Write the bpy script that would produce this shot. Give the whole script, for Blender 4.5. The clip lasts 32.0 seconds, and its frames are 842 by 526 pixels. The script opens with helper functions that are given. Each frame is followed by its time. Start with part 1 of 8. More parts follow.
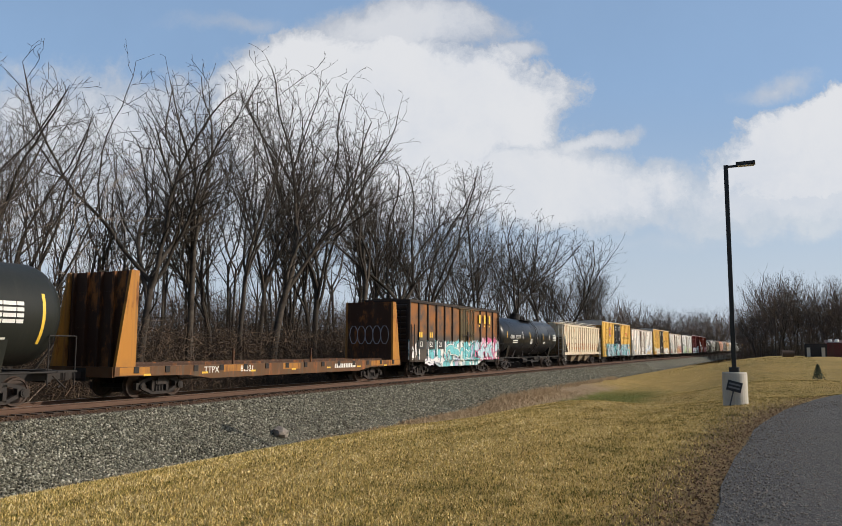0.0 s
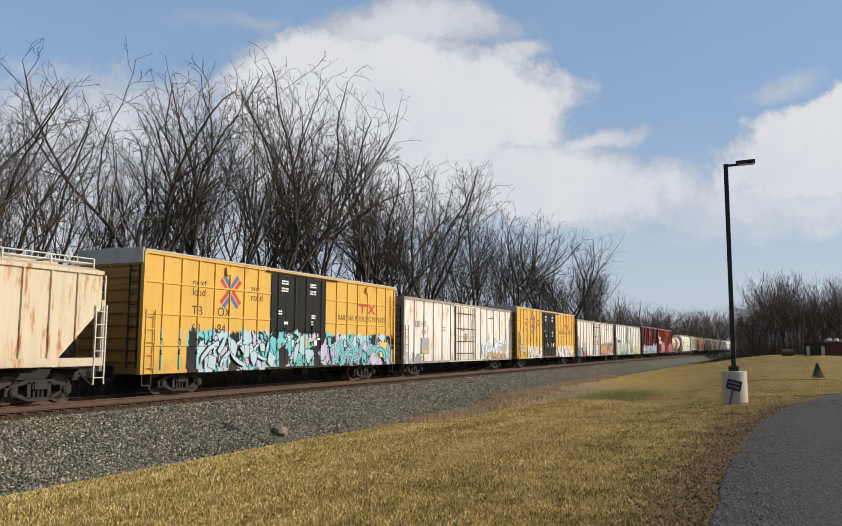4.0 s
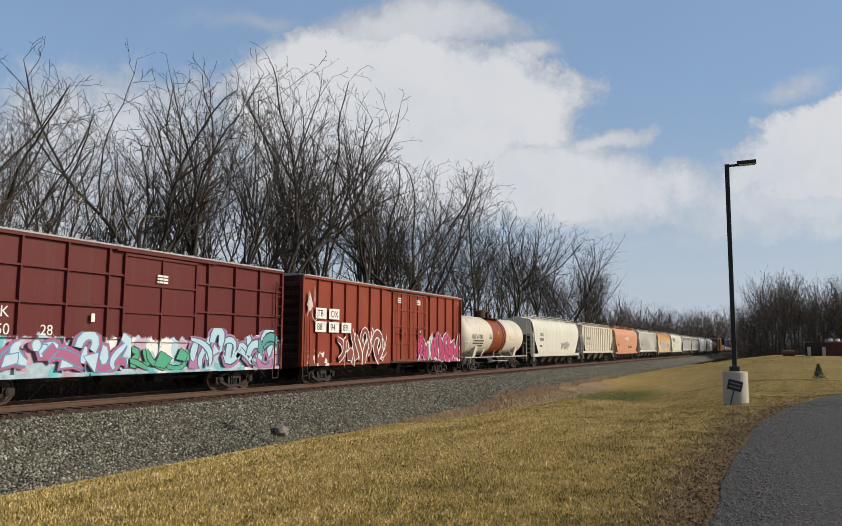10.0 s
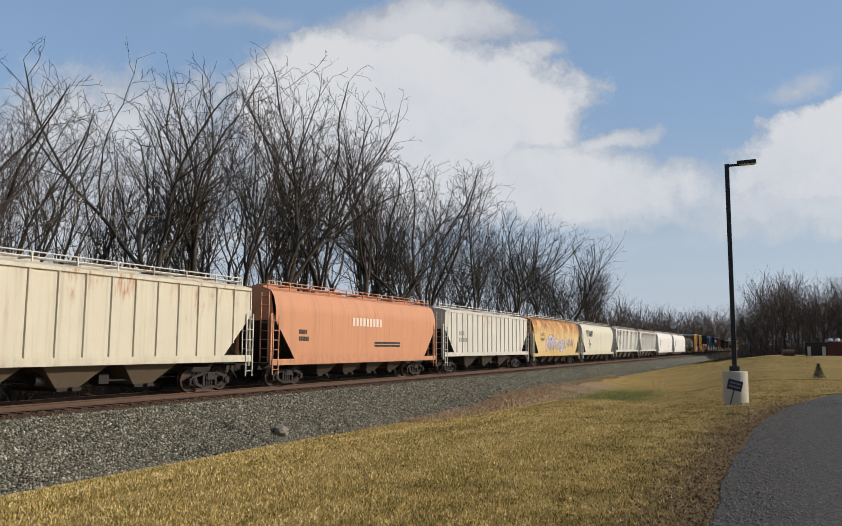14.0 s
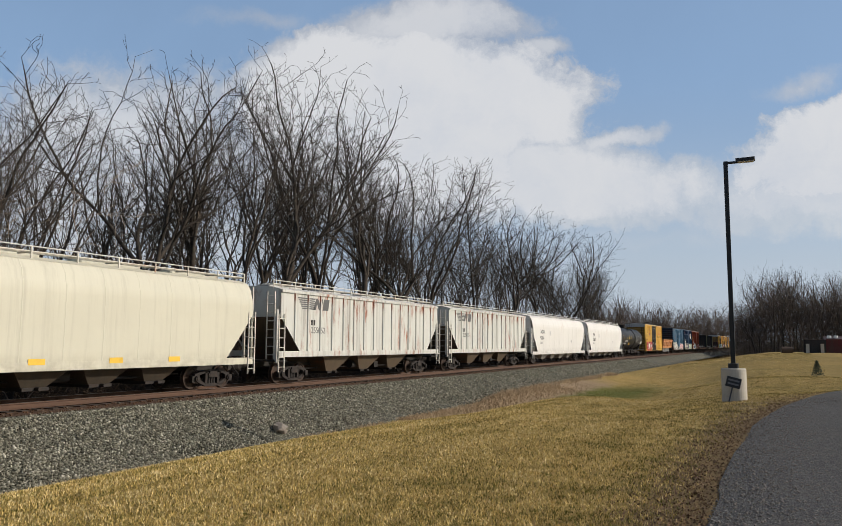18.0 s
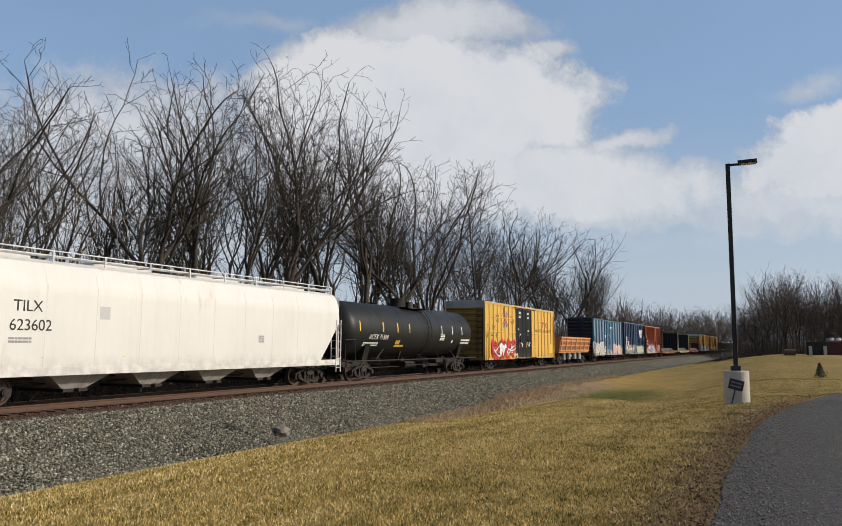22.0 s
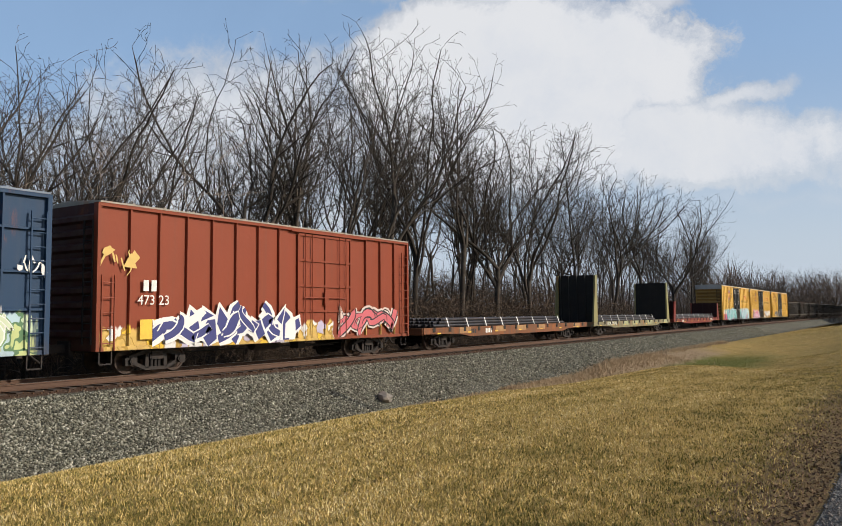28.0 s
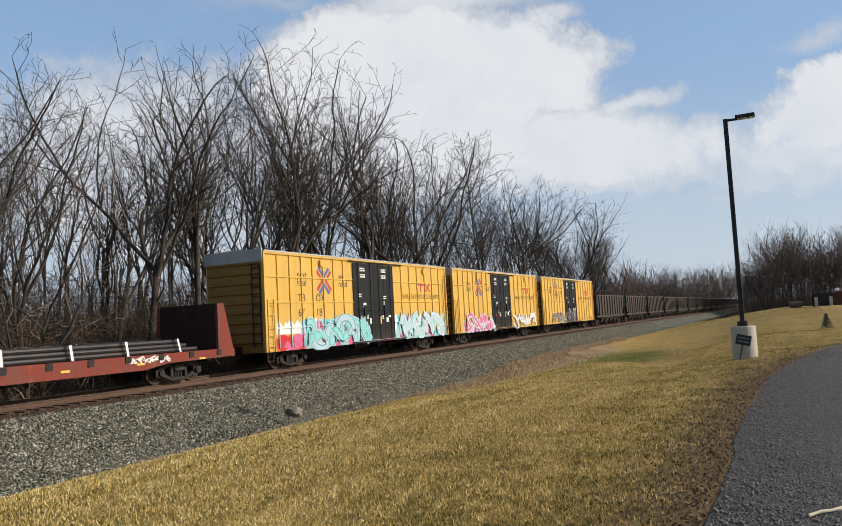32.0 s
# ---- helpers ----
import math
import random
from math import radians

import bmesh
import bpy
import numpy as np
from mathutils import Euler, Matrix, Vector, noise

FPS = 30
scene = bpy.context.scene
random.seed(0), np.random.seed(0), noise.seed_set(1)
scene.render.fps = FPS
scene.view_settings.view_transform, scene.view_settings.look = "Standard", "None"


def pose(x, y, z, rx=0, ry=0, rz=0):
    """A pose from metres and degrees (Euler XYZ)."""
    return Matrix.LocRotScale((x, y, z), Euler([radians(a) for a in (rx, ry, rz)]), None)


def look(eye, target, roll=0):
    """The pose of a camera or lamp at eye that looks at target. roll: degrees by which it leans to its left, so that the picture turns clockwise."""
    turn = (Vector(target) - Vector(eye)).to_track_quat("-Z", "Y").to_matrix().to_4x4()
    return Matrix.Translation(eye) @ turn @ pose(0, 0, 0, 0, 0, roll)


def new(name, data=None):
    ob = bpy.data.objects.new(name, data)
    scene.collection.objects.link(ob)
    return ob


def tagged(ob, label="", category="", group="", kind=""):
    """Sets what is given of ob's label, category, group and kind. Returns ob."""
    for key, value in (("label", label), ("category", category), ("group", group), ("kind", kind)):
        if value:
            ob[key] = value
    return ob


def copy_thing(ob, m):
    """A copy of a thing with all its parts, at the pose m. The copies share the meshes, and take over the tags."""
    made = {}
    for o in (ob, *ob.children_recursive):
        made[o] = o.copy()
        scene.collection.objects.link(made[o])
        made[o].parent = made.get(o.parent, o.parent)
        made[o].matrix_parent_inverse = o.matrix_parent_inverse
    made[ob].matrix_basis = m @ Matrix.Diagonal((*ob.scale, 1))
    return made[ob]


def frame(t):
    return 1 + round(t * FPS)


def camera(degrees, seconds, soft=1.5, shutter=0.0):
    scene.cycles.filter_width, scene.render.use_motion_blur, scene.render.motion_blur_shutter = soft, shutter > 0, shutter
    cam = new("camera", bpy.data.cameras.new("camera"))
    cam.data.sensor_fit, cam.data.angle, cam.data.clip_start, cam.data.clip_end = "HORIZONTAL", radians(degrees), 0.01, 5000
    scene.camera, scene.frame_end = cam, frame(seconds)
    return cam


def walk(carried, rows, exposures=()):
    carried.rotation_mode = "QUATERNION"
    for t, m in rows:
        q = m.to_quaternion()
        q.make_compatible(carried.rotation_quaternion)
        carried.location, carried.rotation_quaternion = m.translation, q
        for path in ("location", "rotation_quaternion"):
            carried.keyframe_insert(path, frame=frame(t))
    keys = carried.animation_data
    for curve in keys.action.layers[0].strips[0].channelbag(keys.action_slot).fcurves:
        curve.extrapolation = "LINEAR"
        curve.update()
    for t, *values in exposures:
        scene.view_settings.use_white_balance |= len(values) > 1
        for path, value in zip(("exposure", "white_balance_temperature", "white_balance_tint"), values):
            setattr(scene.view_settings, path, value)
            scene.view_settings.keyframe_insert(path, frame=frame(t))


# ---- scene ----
# ---- the camera and its way ----
# seconds, turn to the left of the line of the track, tilt, lean
PATH = [
    (0, 25.50, 6.41, -0.25),
    (0.5, 25.43, 6.35, -0.26),
    (1, 25.48, 6.33, -0.28),
    (1.5, 25.41, 6.30, -0.34),
    (2, 25.42, 6.30, -0.31),
    (2.5, 25.46, 6.33, -0.26),
    (3, 25.52, 6.30, -0.35),
    (3.5, 25.46, 6.31, -0.28),
    (5.5, 25.72, 6.31, -0.33),
    (6, 25.81, 6.34, -0.33),
    (6.5, 25.82, 6.25, -0.35),
    (7, 25.75, 6.24, -0.30),
    (7.5, 25.79, 6.21, -0.20),
    (8, 25.83, 6.19, -0.24),
    (8.5, 25.76, 6.18, -0.36),
    (9, 25.65, 6.19, -0.33),
    (9.5, 25.54, 6.29, -0.30),
    (10, 25.54, 6.30, -0.36),
    (10.5, 25.53, 6.30, -0.34),
    (11, 25.52, 6.30, -0.32),
    (11.5, 25.54, 6.30, -0.36),
    (12, 25.54, 6.30, -0.36),
    (12.5, 25.51, 6.30, -0.34),
    (13, 25.51, 6.30, -0.34),
    (13.5, 25.51, 6.30, -0.34),
    (14, 25.54, 6.29, -0.34),
    (14.5, 25.54, 6.29, -0.34),
    (16.5, 25.51, 6.30, -0.34),
    (17, 25.51, 6.30, -0.31),
    (17.5, 25.48, 6.24, -0.34),
    (18, 25.46, 6.11, -0.28),
    (18.5, 25.49, 6.13, -0.31),
    (19, 25.48, 6.12, -0.34),
    (19.5, 25.52, 6.24, -0.34),
    (20, 25.52, 6.29, -0.30),
    (20.5, 25.53, 6.24, -0.34),
    (21, 25.54, 6.25, -0.32),
    (21.5, 25.46, 6.23, -0.29),
    (22, 25.62, 6.30, -0.24),
    (22.5, 25.65, 6.30, -0.21),
    (23, 26.32, 6.41, -0.19),
    (23.5, 26.68, 6.67, 0.19),
    (24, 29.06, 6.77, 0.54),
    (24.1, 30.72, 6.23, 0.53),
    (24.2, 32.77, 6.35, 0.53),
    (24.3, 34.20, 5.97, 0.51),
    (24.4, 36.33, 5.96, 0.50),
    (24.5, 38.68, 5.78, 0.48),
    (26.5, 39.31, 2.73, 1.01),
    (26.6, 37.45, 2.06, 0.95),
    (26.7, 36.09, 2.32, 0.88),
    (26.8, 35.78, 2.44, 0.82),
    (26.9, 35.38, 2.43, 0.75),
    (27, 34.91, 2.44, 0.69),
    (27.1, 35.14, 2.69, 0.67),
    (27.2, 34.82, 2.78, 0.64),
    (27.3, 34.38, 3.10, 0.62),
    (27.5, 33.78, 3.37, 0.57),
    (27.7, 33.70, 3.37, 0.52),
    (28, 33.07, 3.88, 0.45),
    (28.1, 32.21, 3.91, 0.47),
    (28.2, 31.57, 4.12, 0.48),
    (28.3, 30.08, 4.13, 0.50),
    (28.4, 28.85, 4.43, 0.51),
    (28.5, 27.24, 4.33, 0.53),
    (28.6, 27.12, 4.06, 0.56),
    (28.7, 27.76, 4.75, 0.58),
    (28.8, 26.87, 5.01, 0.61),
    (29, 26.70, 5.67, 0.66),
    (29.5, 26.65, 5.73, 0.85),
    (29.7, 26.41, 5.76, 1.39),
    (29.9, 25.85, 5.87, 1.92),
    (30, 25.79, 5.51, 2.19),
    (30.1, 25.53, 4.84, 2.59),
    (30.2, 25.50, 4.46, 2.99),
    (30.3, 25.21, 3.79, 3.38),
    (30.4, 25.11, 3.22, 3.78),
    (30.5, 25.10, 2.54, 4.18),
    (30.6, 25.04, 2.00, 4.37),
    (30.7, 24.98, 2.12, 4.55),
    (30.8, 25.09, 1.46, 4.74),
    (31, 25.17, 1.30, 5.11),
    (31.1, 25.41, 3.11, 4.81),
    (31.2, 24.71, 3.37, 4.51),
    (31.3, 25.45, 4.52, 4.21),
    (31.4, 25.62, 5.03, 3.91),
    (31.5, 26.09, 4.21, 3.61),
    (32, 26.12, 4.34, 3.07),
]
EYE = (0.0, 0.0, 1.6)
cam = camera(58.5, 32.0, soft=0.8)
walk(cam, [(t, pose(*EYE, 90 + p, r, y)) for t, y, p, r in PATH], [(0, 0.10), (3.5, 0.07), (6, -0.04), (23, -0.04), (24.5, 0.13), (26.5, 0.17), (28, 0.12), (32, 0.15)])

# ---- light ----
SUN_TURN, SUN_HEIGHT = 20.0, 27.0      # degrees from +x towards +y; above the horizon
world = bpy.data.worlds.new("sky")
scene.world = world
world.use_nodes = True
_n = world.node_tree.nodes
sky = _n.new("ShaderNodeTexSky")
sky.sky_type, sky.sun_disc = "NISHITA", False
sky.sun_elevation, sky.sun_rotation = radians(SUN_HEIGHT), radians(90 - SUN_TURN)
sky.air_density, sky.dust_density, sky.ozone_density = 1.0, 1.2, 2.0
world.node_tree.links.new(sky.outputs[0], _n["Background"].inputs[0])
_n["Background"].inputs[1].default_value = 0.105
sun_data = bpy.data.lights.new("sun", "SUN")
sun_data.energy, sun_data.angle, sun_data.color = 3.6, radians(0.6), (1.0, 0.90, 0.765)
sun = new("sun", sun_data)
_a, _e = radians(SUN_TURN), radians(SUN_HEIGHT)
_to = Vector((math.cos(_a) * math.cos(_e), math.sin(_a) * math.cos(_e), math.sin(_e)))
sun.matrix_world = look(_to * 200, (0, 0, 0))
scene.view_settings.exposure = 0.0

# ---- materials ----
class Nodes:
    """Short forms for building a node material."""

    def __init__(self, name):
        self.m = bpy.data.materials.new(name)
        self.m.use_nodes = True
        self.t = self.m.node_tree
        self.bsdf = self.t.nodes["Principled BSDF"]
        self.co = self.t.nodes.new("ShaderNodeTexCoord").outputs["Object"]

    def put(self, sock, v):
        if isinstance(v, bpy.types.NodeSocket):
            self.t.links.new(v, sock)
        elif isinstance(v, (tuple, list)) and len(v) == 3 and sock.type == "RGBA":
            sock.default_value = (*v, 1)
        else:
            sock.default_value = v

    def node(self, kind, out=0, **ins):
        n = self.t.nodes.new("ShaderNode" + kind)
        if "_operation" in ins:
            n.operation = ins["_operation"]
        if "_use_clamp" in ins:
            n.use_clamp = ins["_use_clamp"]
        if "_interpolation_type" in ins:
            n.interpolation_type = ins["_interpolation_type"]
        if "_feature" in ins:
            n.feature = ins["_feature"]
        for k, v in ins.items():
            if not k.startswith("_"):
                self.put(n.inputs[int(k[1:])] if k[0] == "i" and k[1:].isdigit() else n.inputs[k], v)
        return n.outputs[out]

    def math(self, op, a, b=0.0, clamp=False):
        return self.node("Math", 0, _operation=op, _use_clamp=clamp, i0=a, i1=b)

    def step(self, v, a, b):
        """0 below a, 1 above b, smooth between."""
        return self.node("MapRange", 0, _interpolation_type="SMOOTHSTEP", i0=v, i1=a, i2=b, i3=0.0, i4=1.0)

    def mix(self, f, a, b):
        n = self.t.nodes.new("ShaderNodeMix")
        n.data_type = "RGBA"
        self.put(n.inputs[0], f), self.put(n.inputs[6], a), self.put(n.inputs[7], b)
        return n.outputs[2]

    def noise(self, scale, detail=4.0, rough=0.6, co=None, out=0):
        return self.node("TexNoise", out, Vector=co or self.co, Scale=scale, Detail=detail, Roughness=rough)

    def stretch(self, x, y, z, shift=(0, 0, 0)):
        return self.node("Mapping", 0, Vector=self.co, Scale=(x, y, z), Location=shift)

    def axes(self):
        n = self.t.nodes.new("ShaderNodeSeparateXYZ")
        self.t.links.new(self.co, n.inputs[0])
        return n.outputs

    def bump(self, h, strength=0.3, dist=0.02):
        self.put(self.bsdf.inputs["Normal"], self.node("Bump", 0, Strength=strength, Distance=dist, Height=h))

    def finish(self, col, rough=0.6, metal=0.0, spec=None):
        self.put(self.bsdf.inputs["Base Color"], col)
        self.put(self.bsdf.inputs["Roughness"], rough)
        self.put(self.bsdf.inputs["Metallic"], metal)
        if spec is not None:
            self.bsdf.inputs["Specular IOR Level"].default_value = spec
        return self.m


MATS = {}


def plain(name, col, rough=0.6, metal=0.0, vary=0.25, scale=3.0, dirt=(0.06, 0.05, 0.04), spec=None):
    """Paint or metal with two sizes of wear."""
    if name in MATS:
        return MATS[name]
    n = Nodes(name)
    f1 = n.step(n.noise(scale, 5), 0.42, 0.75)
    f2 = n.step(n.noise(scale * 9, 3), 0.45, 0.8)
    c = n.mix(n.math("MULTIPLY", f1, vary), col, dirt)
    c = n.mix(n.math("MULTIPLY", f2, vary * 0.5), c, dirt)
    n.bump(n.noise(scale * 14, 3), 0.15, 0.01)
    MATS[name] = n.finish(c, rough, metal, spec)
    return MATS[name]


RUST = (0.20, 0.065, 0.02)


def paint(name, col, rust=0.2, dirt=0.3, tags=(), fade=None, band=None, rough=0.55, rust_low=0.0, seed=0.0, rust_col=RUST):
    """Paint of a freight car: streaks, rust, road dirt, and sprayed pieces.
    tags: (y0, y1, z0, z1, scale, colours, line colour). band: (y0, y1, colour). fade: (z0, z1, colour)."""
    if name in MATS:
        return MATS[name]
    n = Nodes(name)
    x, y, z = n.axes()
    c = n.mix(n.math("MULTIPLY", n.step(n.noise(0.5, 4, co=n.stretch(1, 1, 1, (seed, seed, 0))), 0.35, 0.7), 0.25), col, tuple(k * 0.78 for k in col))
    if fade:
        c = n.mix(n.math("MULTIPLY", n.step(z, fade[0], fade[1]), n.step(n.noise(0.9, 5), 0.3, 0.6)), c, fade[2])
    if band:
        edge = n.math("MULTIPLY", n.math("SUBTRACT", n.noise(1.2, 4), 0.5), 0.5)
        yy = n.math("ADD", y, edge)
        c = n.mix(n.math("MULTIPLY", n.step(yy, band[0] - 0.1, band[0] + 0.1), n.step(yy, band[1] + 0.1, band[1] - 0.1)), c, band[2])
    streak = n.noise(1.6, 6, 0.7, co=n.stretch(1, 2.0, 0.42, (seed * 3.1, seed * 1.7, 0)))
    patch = n.noise(0.45, 3, 0.5, co=n.stretch(1, 1, 0.6, (seed * 2.0, 0, seed)))
    r = n.math("MULTIPLY", n.step(streak, 0.50, 0.68), n.step(n.math("ADD", patch, n.math("MULTIPLY", n.step(z, 2.4, 4.2), 0.10)), 0.66 - 0.33 * rust, 0.82 - 0.33 * rust))
    if rust > 0:
        c = n.mix(n.math("MULTIPLY", r, min(1.0, 0.45 + rust)), c, n.mix(n.noise(7.0, 3), rust_col, tuple(min(1, k * 2.6) for k in rust_col)))
    c = n.mix(n.math("MULTIPLY", n.step(n.noise(1.1, 5, 0.7, co=n.stretch(1, 3.5, 0.12, (0, seed, 0))), 0.46, 0.75), dirt), c, (0.09, 0.075, 0.055))
    for k, (y0, y1, z0, z1, scale, cols, line) in enumerate(tags):
        warp = n.noise(1.7, 2, co=n.stretch(1, 1, 1, (k * 5.0 + seed, 0, 0)), out=1)
        co = n.node("VectorMath", 0, _operation="ADD", i0=n.stretch(0.02, scale * 1.9, scale * 1.15, (0, k * 3.3 + seed, k * 1.9)),
                    i1=n.node("VectorMath", 0, _operation="SCALE", i0=warp, Scale=1.3))
        cell = n.node("TexVoronoi", 1, Vector=co, Scale=1.0)
        key = n.node("SeparateColor", 0, i0=cell)
        ramp = n.t.nodes.new("ShaderNodeValToRGB")
        ramp.color_ramp.interpolation = "CONSTANT"
        while len(ramp.color_ramp.elements) < len(cols):
            ramp.color_ramp.elements.new(1.0)
        for j, e in enumerate(ramp.color_ramp.elements):
            e.position, e.color = j / len(cols), (*cols[j], 1)
        n.t.links.new(key, ramp.inputs[0])
        edge = n.node("TexVoronoi", 0, _feature="DISTANCE_TO_EDGE", Vector=co, Scale=1.0)
        g = n.mix(n.step(edge, 0.06, 0.035), ramp.outputs[0], line)
        drift = n.math("MULTIPLY", n.math("SUBTRACT", n.noise(1.4, 3, co=n.stretch(0, 1.6, 0.35, (0, k * 4.0, 0))), 0.5), 0.9)
        zz, yy = n.math("ADD", z, drift), n.math("ADD", y, drift)
        inside = n.math("MULTIPLY", n.math("MULTIPLY", n.step(yy, y0 - 0.05, y0 + 0.05), n.step(yy, y1 + 0.05, y1 - 0.05)),
                        n.math("MULTIPLY", n.step(zz, z1 + 0.05, z1 - 0.05), n.step(z, z0 - 0.03, z0 + 0.03)))
        inside = n.math("MULTIPLY", inside, n.step(x, 0.9, 1.2))
        c = n.mix(inside, c, g)
    low = n.math("MULTIPLY", n.step(z, 1.6, 0.9), n.step(n.noise(2.5, 4), 0.3, 0.7))
    c = n.mix(n.math("MULTIPLY", low, 0.35 + rust_low), c, (0.11, 0.075, 0.05))
    n.bump(n.noise(2.2, 5), 0.25, 0.03)
    MATS[name] = n.finish(c, n.math("ADD", rough, n.math("MULTIPLY", r, 0.25)), 0.0, 0.25)
    return MATS[name]


M_STEEL = plain("dark_running_gear", (0.014, 0.011, 0.010), 0.75, 0.0, 0.6, 4.0, (0.042, 0.025, 0.016))
M_FRAME = plain("underframe_black", (0.014, 0.012, 0.011), 0.8, 0.0, 0.4, 2.0, (0.04, 0.028, 0.02))
M_WHEEL = plain("wheel_steel", (0.035, 0.022, 0.016), 0.65, 0.1, 0.6, 5.0, (0.10, 0.050, 0.028))
M_WHITE = plain("white_marking", (0.75, 0.74, 0.70), 0.6, 0, 0.2)
M_YELLOW = plain("yellow_marking", (0.80, 0.50, 0.05), 0.6, 0, 0.2)
M_BLACK = plain("black_marking", (0.02, 0.02, 0.02), 0.6, 0, 0.2)
M_GALV = plain("galvanized_grey", (0.42, 0.43, 0.43), 0.5, 0.3, 0.4, 1.5)


def soil(name, base, other, third, scale=1.0, rough=0.95, bump=0.5):
    n = Nodes(name)
    c = n.mix(n.step(n.noise(0.12 * scale, 4), 0.42, 0.62), base, other)
    c = n.mix(n.math("MULTIPLY", n.step(n.noise(1.1 * scale, 6, 0.7), 0.45, 0.68), 0.7), c, third)
    fine = n.noise(38 * scale, 4, 0.7)
    c = n.mix(n.math("MULTIPLY", n.step(fine, 0.40, 0.72), 0.55), c, tuple(k * 0.45 for k in base))
    n.bump(fine, bump, 0.05)
    return n.finish(c, rough, 0, 0.1)


def hollow_tint(n, c):
    """Green wet turf on the floor of the hollow, bare tan earth on the slope under the ballast."""
    x, y, z = n.axes()
    jag = n.math("MULTIPLY", n.math("SUBTRACT", n.noise(0.45, 5, 0.7), 0.5), 3.0)
    xx, yy = n.math("ADD", x, jag), n.math("ADD", y, n.math("MULTIPLY", jag, 2.0))
    wet = n.math("MULTIPLY", n.math("MULTIPLY", n.step(xx, -13.6, -12.6), n.step(xx, -6.5, -9.5)), n.math("MULTIPLY", n.step(yy, 40, 44), n.step(yy, 66, 54)))
    c = n.mix(n.math("MULTIPLY", wet, 0.95), c, n.mix(n.noise(1.5, 4), (0.085, 0.105, 0.022), (0.20, 0.195, 0.055)))
    bare = n.math("MULTIPLY", n.step(xx, -11.9, -12.9), n.math("MULTIPLY", n.step(y, 27, 33), n.step(yy, 68, 58)))
    return n.mix(n.math("MULTIPLY", bare, 0.9), c, n.mix(n.noise(2.0, 5, 0.7), (0.21, 0.145, 0.092), (0.45, 0.335, 0.22)))


def lawn():
    """Dormant turf: straw, olive patches, a green wet patch in the ditch, bare earth along the drive."""
    n = Nodes("dormant_lawn")
    x, y, z = n.axes()
    c = n.mix(n.step(n.noise(0.10, 4), 0.40, 0.62), (0.39, 0.262, 0.088), (0.29, 0.205, 0.066))
    c = n.mix(n.math("MULTIPLY", n.step(n.noise(0.45, 5, 0.65), 0.48, 0.66), 0.55), c, (0.20, 0.165, 0.05))
    c = n.mix(n.math("MULTIPLY", n.step(n.noise(2.6, 5, 0.7), 0.5, 0.75), 0.5), c, (0.52, 0.38, 0.155))
    tuft = n.noise(6.5, 4, 0.7)
    c = n.mix(n.math("MULTIPLY", n.step(tuft, 0.44, 0.66), 0.6), c, (0.48, 0.345, 0.135))
    fine = n.noise(30, 4, 0.75, co=n.stretch(1, 1, 1))
    c = n.mix(n.math("MULTIPLY", n.step(fine, 0.42, 0.70), 0.5), c, (0.15, 0.11, 0.045))
    c = hollow_tint(n, c)
    earth = n.math("MULTIPLY", n.step(n.math("ADD", x, n.math("MULTIPLY", n.math("SUBTRACT", n.noise(1.3, 4), 0.5), 1.2)), -1.9, -1.15), n.step(y, 30, 22))
    c = n.mix(n.math("MULTIPLY", earth, 0.7), c, (0.115, 0.075, 0.048))
    n.bump(fine, 0.8, 0.06)
    return n.finish(c, 0.95, 0, 0.1)


M_LAWN = lawn()
M_LITTER = soil("leaf_litter", (0.15, 0.10, 0.06), (0.11, 0.075, 0.045), (0.19, 0.14, 0.09))


def rail_rust(n):
    """The strip of ballast beside the rails that brake dust and rust have browned."""
    x = n.axes()[0]
    edge = n.math("ADD", x, n.math("MULTIPLY", n.math("SUBTRACT", n.noise(0.8, 4), 0.5), 0.5))
    return n.math("MULTIPLY", n.step(edge, -18.55, -19.1), n.step(n.noise(5.0, 3), 0.15, 0.5))


def gravel(name, light, dark, scale, gap=0.3, brown=0.3, rusted=False, relief=1.0):
    n = Nodes(name)
    v = n.node("TexVoronoi", 1, Vector=n.co, Scale=scale)
    k = n.node("SeparateColor", 0, i0=v)
    c = n.mix(k, dark, light)
    d = n.node("TexVoronoi", 0, _feature="DISTANCE_TO_EDGE", Vector=n.co, Scale=scale)
    # darker towards cell edges; on the ballast this paints shade between stones
    c = n.mix(n.step(d, 0.14, 0.0), c, tuple(q * gap for q in dark))
    c = n.mix(n.math("MULTIPLY", n.step(n.noise(0.5, 4), 0.45, 0.7), brown), c, (0.15, 0.125, 0.095))
    if rusted:
        c = n.mix(rail_rust(n), c, (0.095, 0.052, 0.032))
    n.bump(d, relief, 0.05)
    return n.finish(c, 0.9, 0, 0.2)


# bed kept dark as painted shade between the loose stones
M_BALLAST = gravel("crushed_stone", (0.235, 0.228, 0.175), (0.046, 0.045, 0.034), 13.0, rusted=True)
M_ASPHALT = gravel("worn_asphalt", (0.185, 0.178, 0.168), (0.088, 0.086, 0.083), 38.0, 0.4, 0.15, relief=0.9)

# ---- mesh helpers ----
def mesh_from(name, verts, faces, mat, smooth=False):
    me = bpy.data.meshes.new(name)
    me.from_pydata(verts, [], faces)
    me.materials.append(mat)
    if smooth:
        me.polygons.foreach_set("use_smooth", [True] * len(me.polygons))
    me.update()
    return me


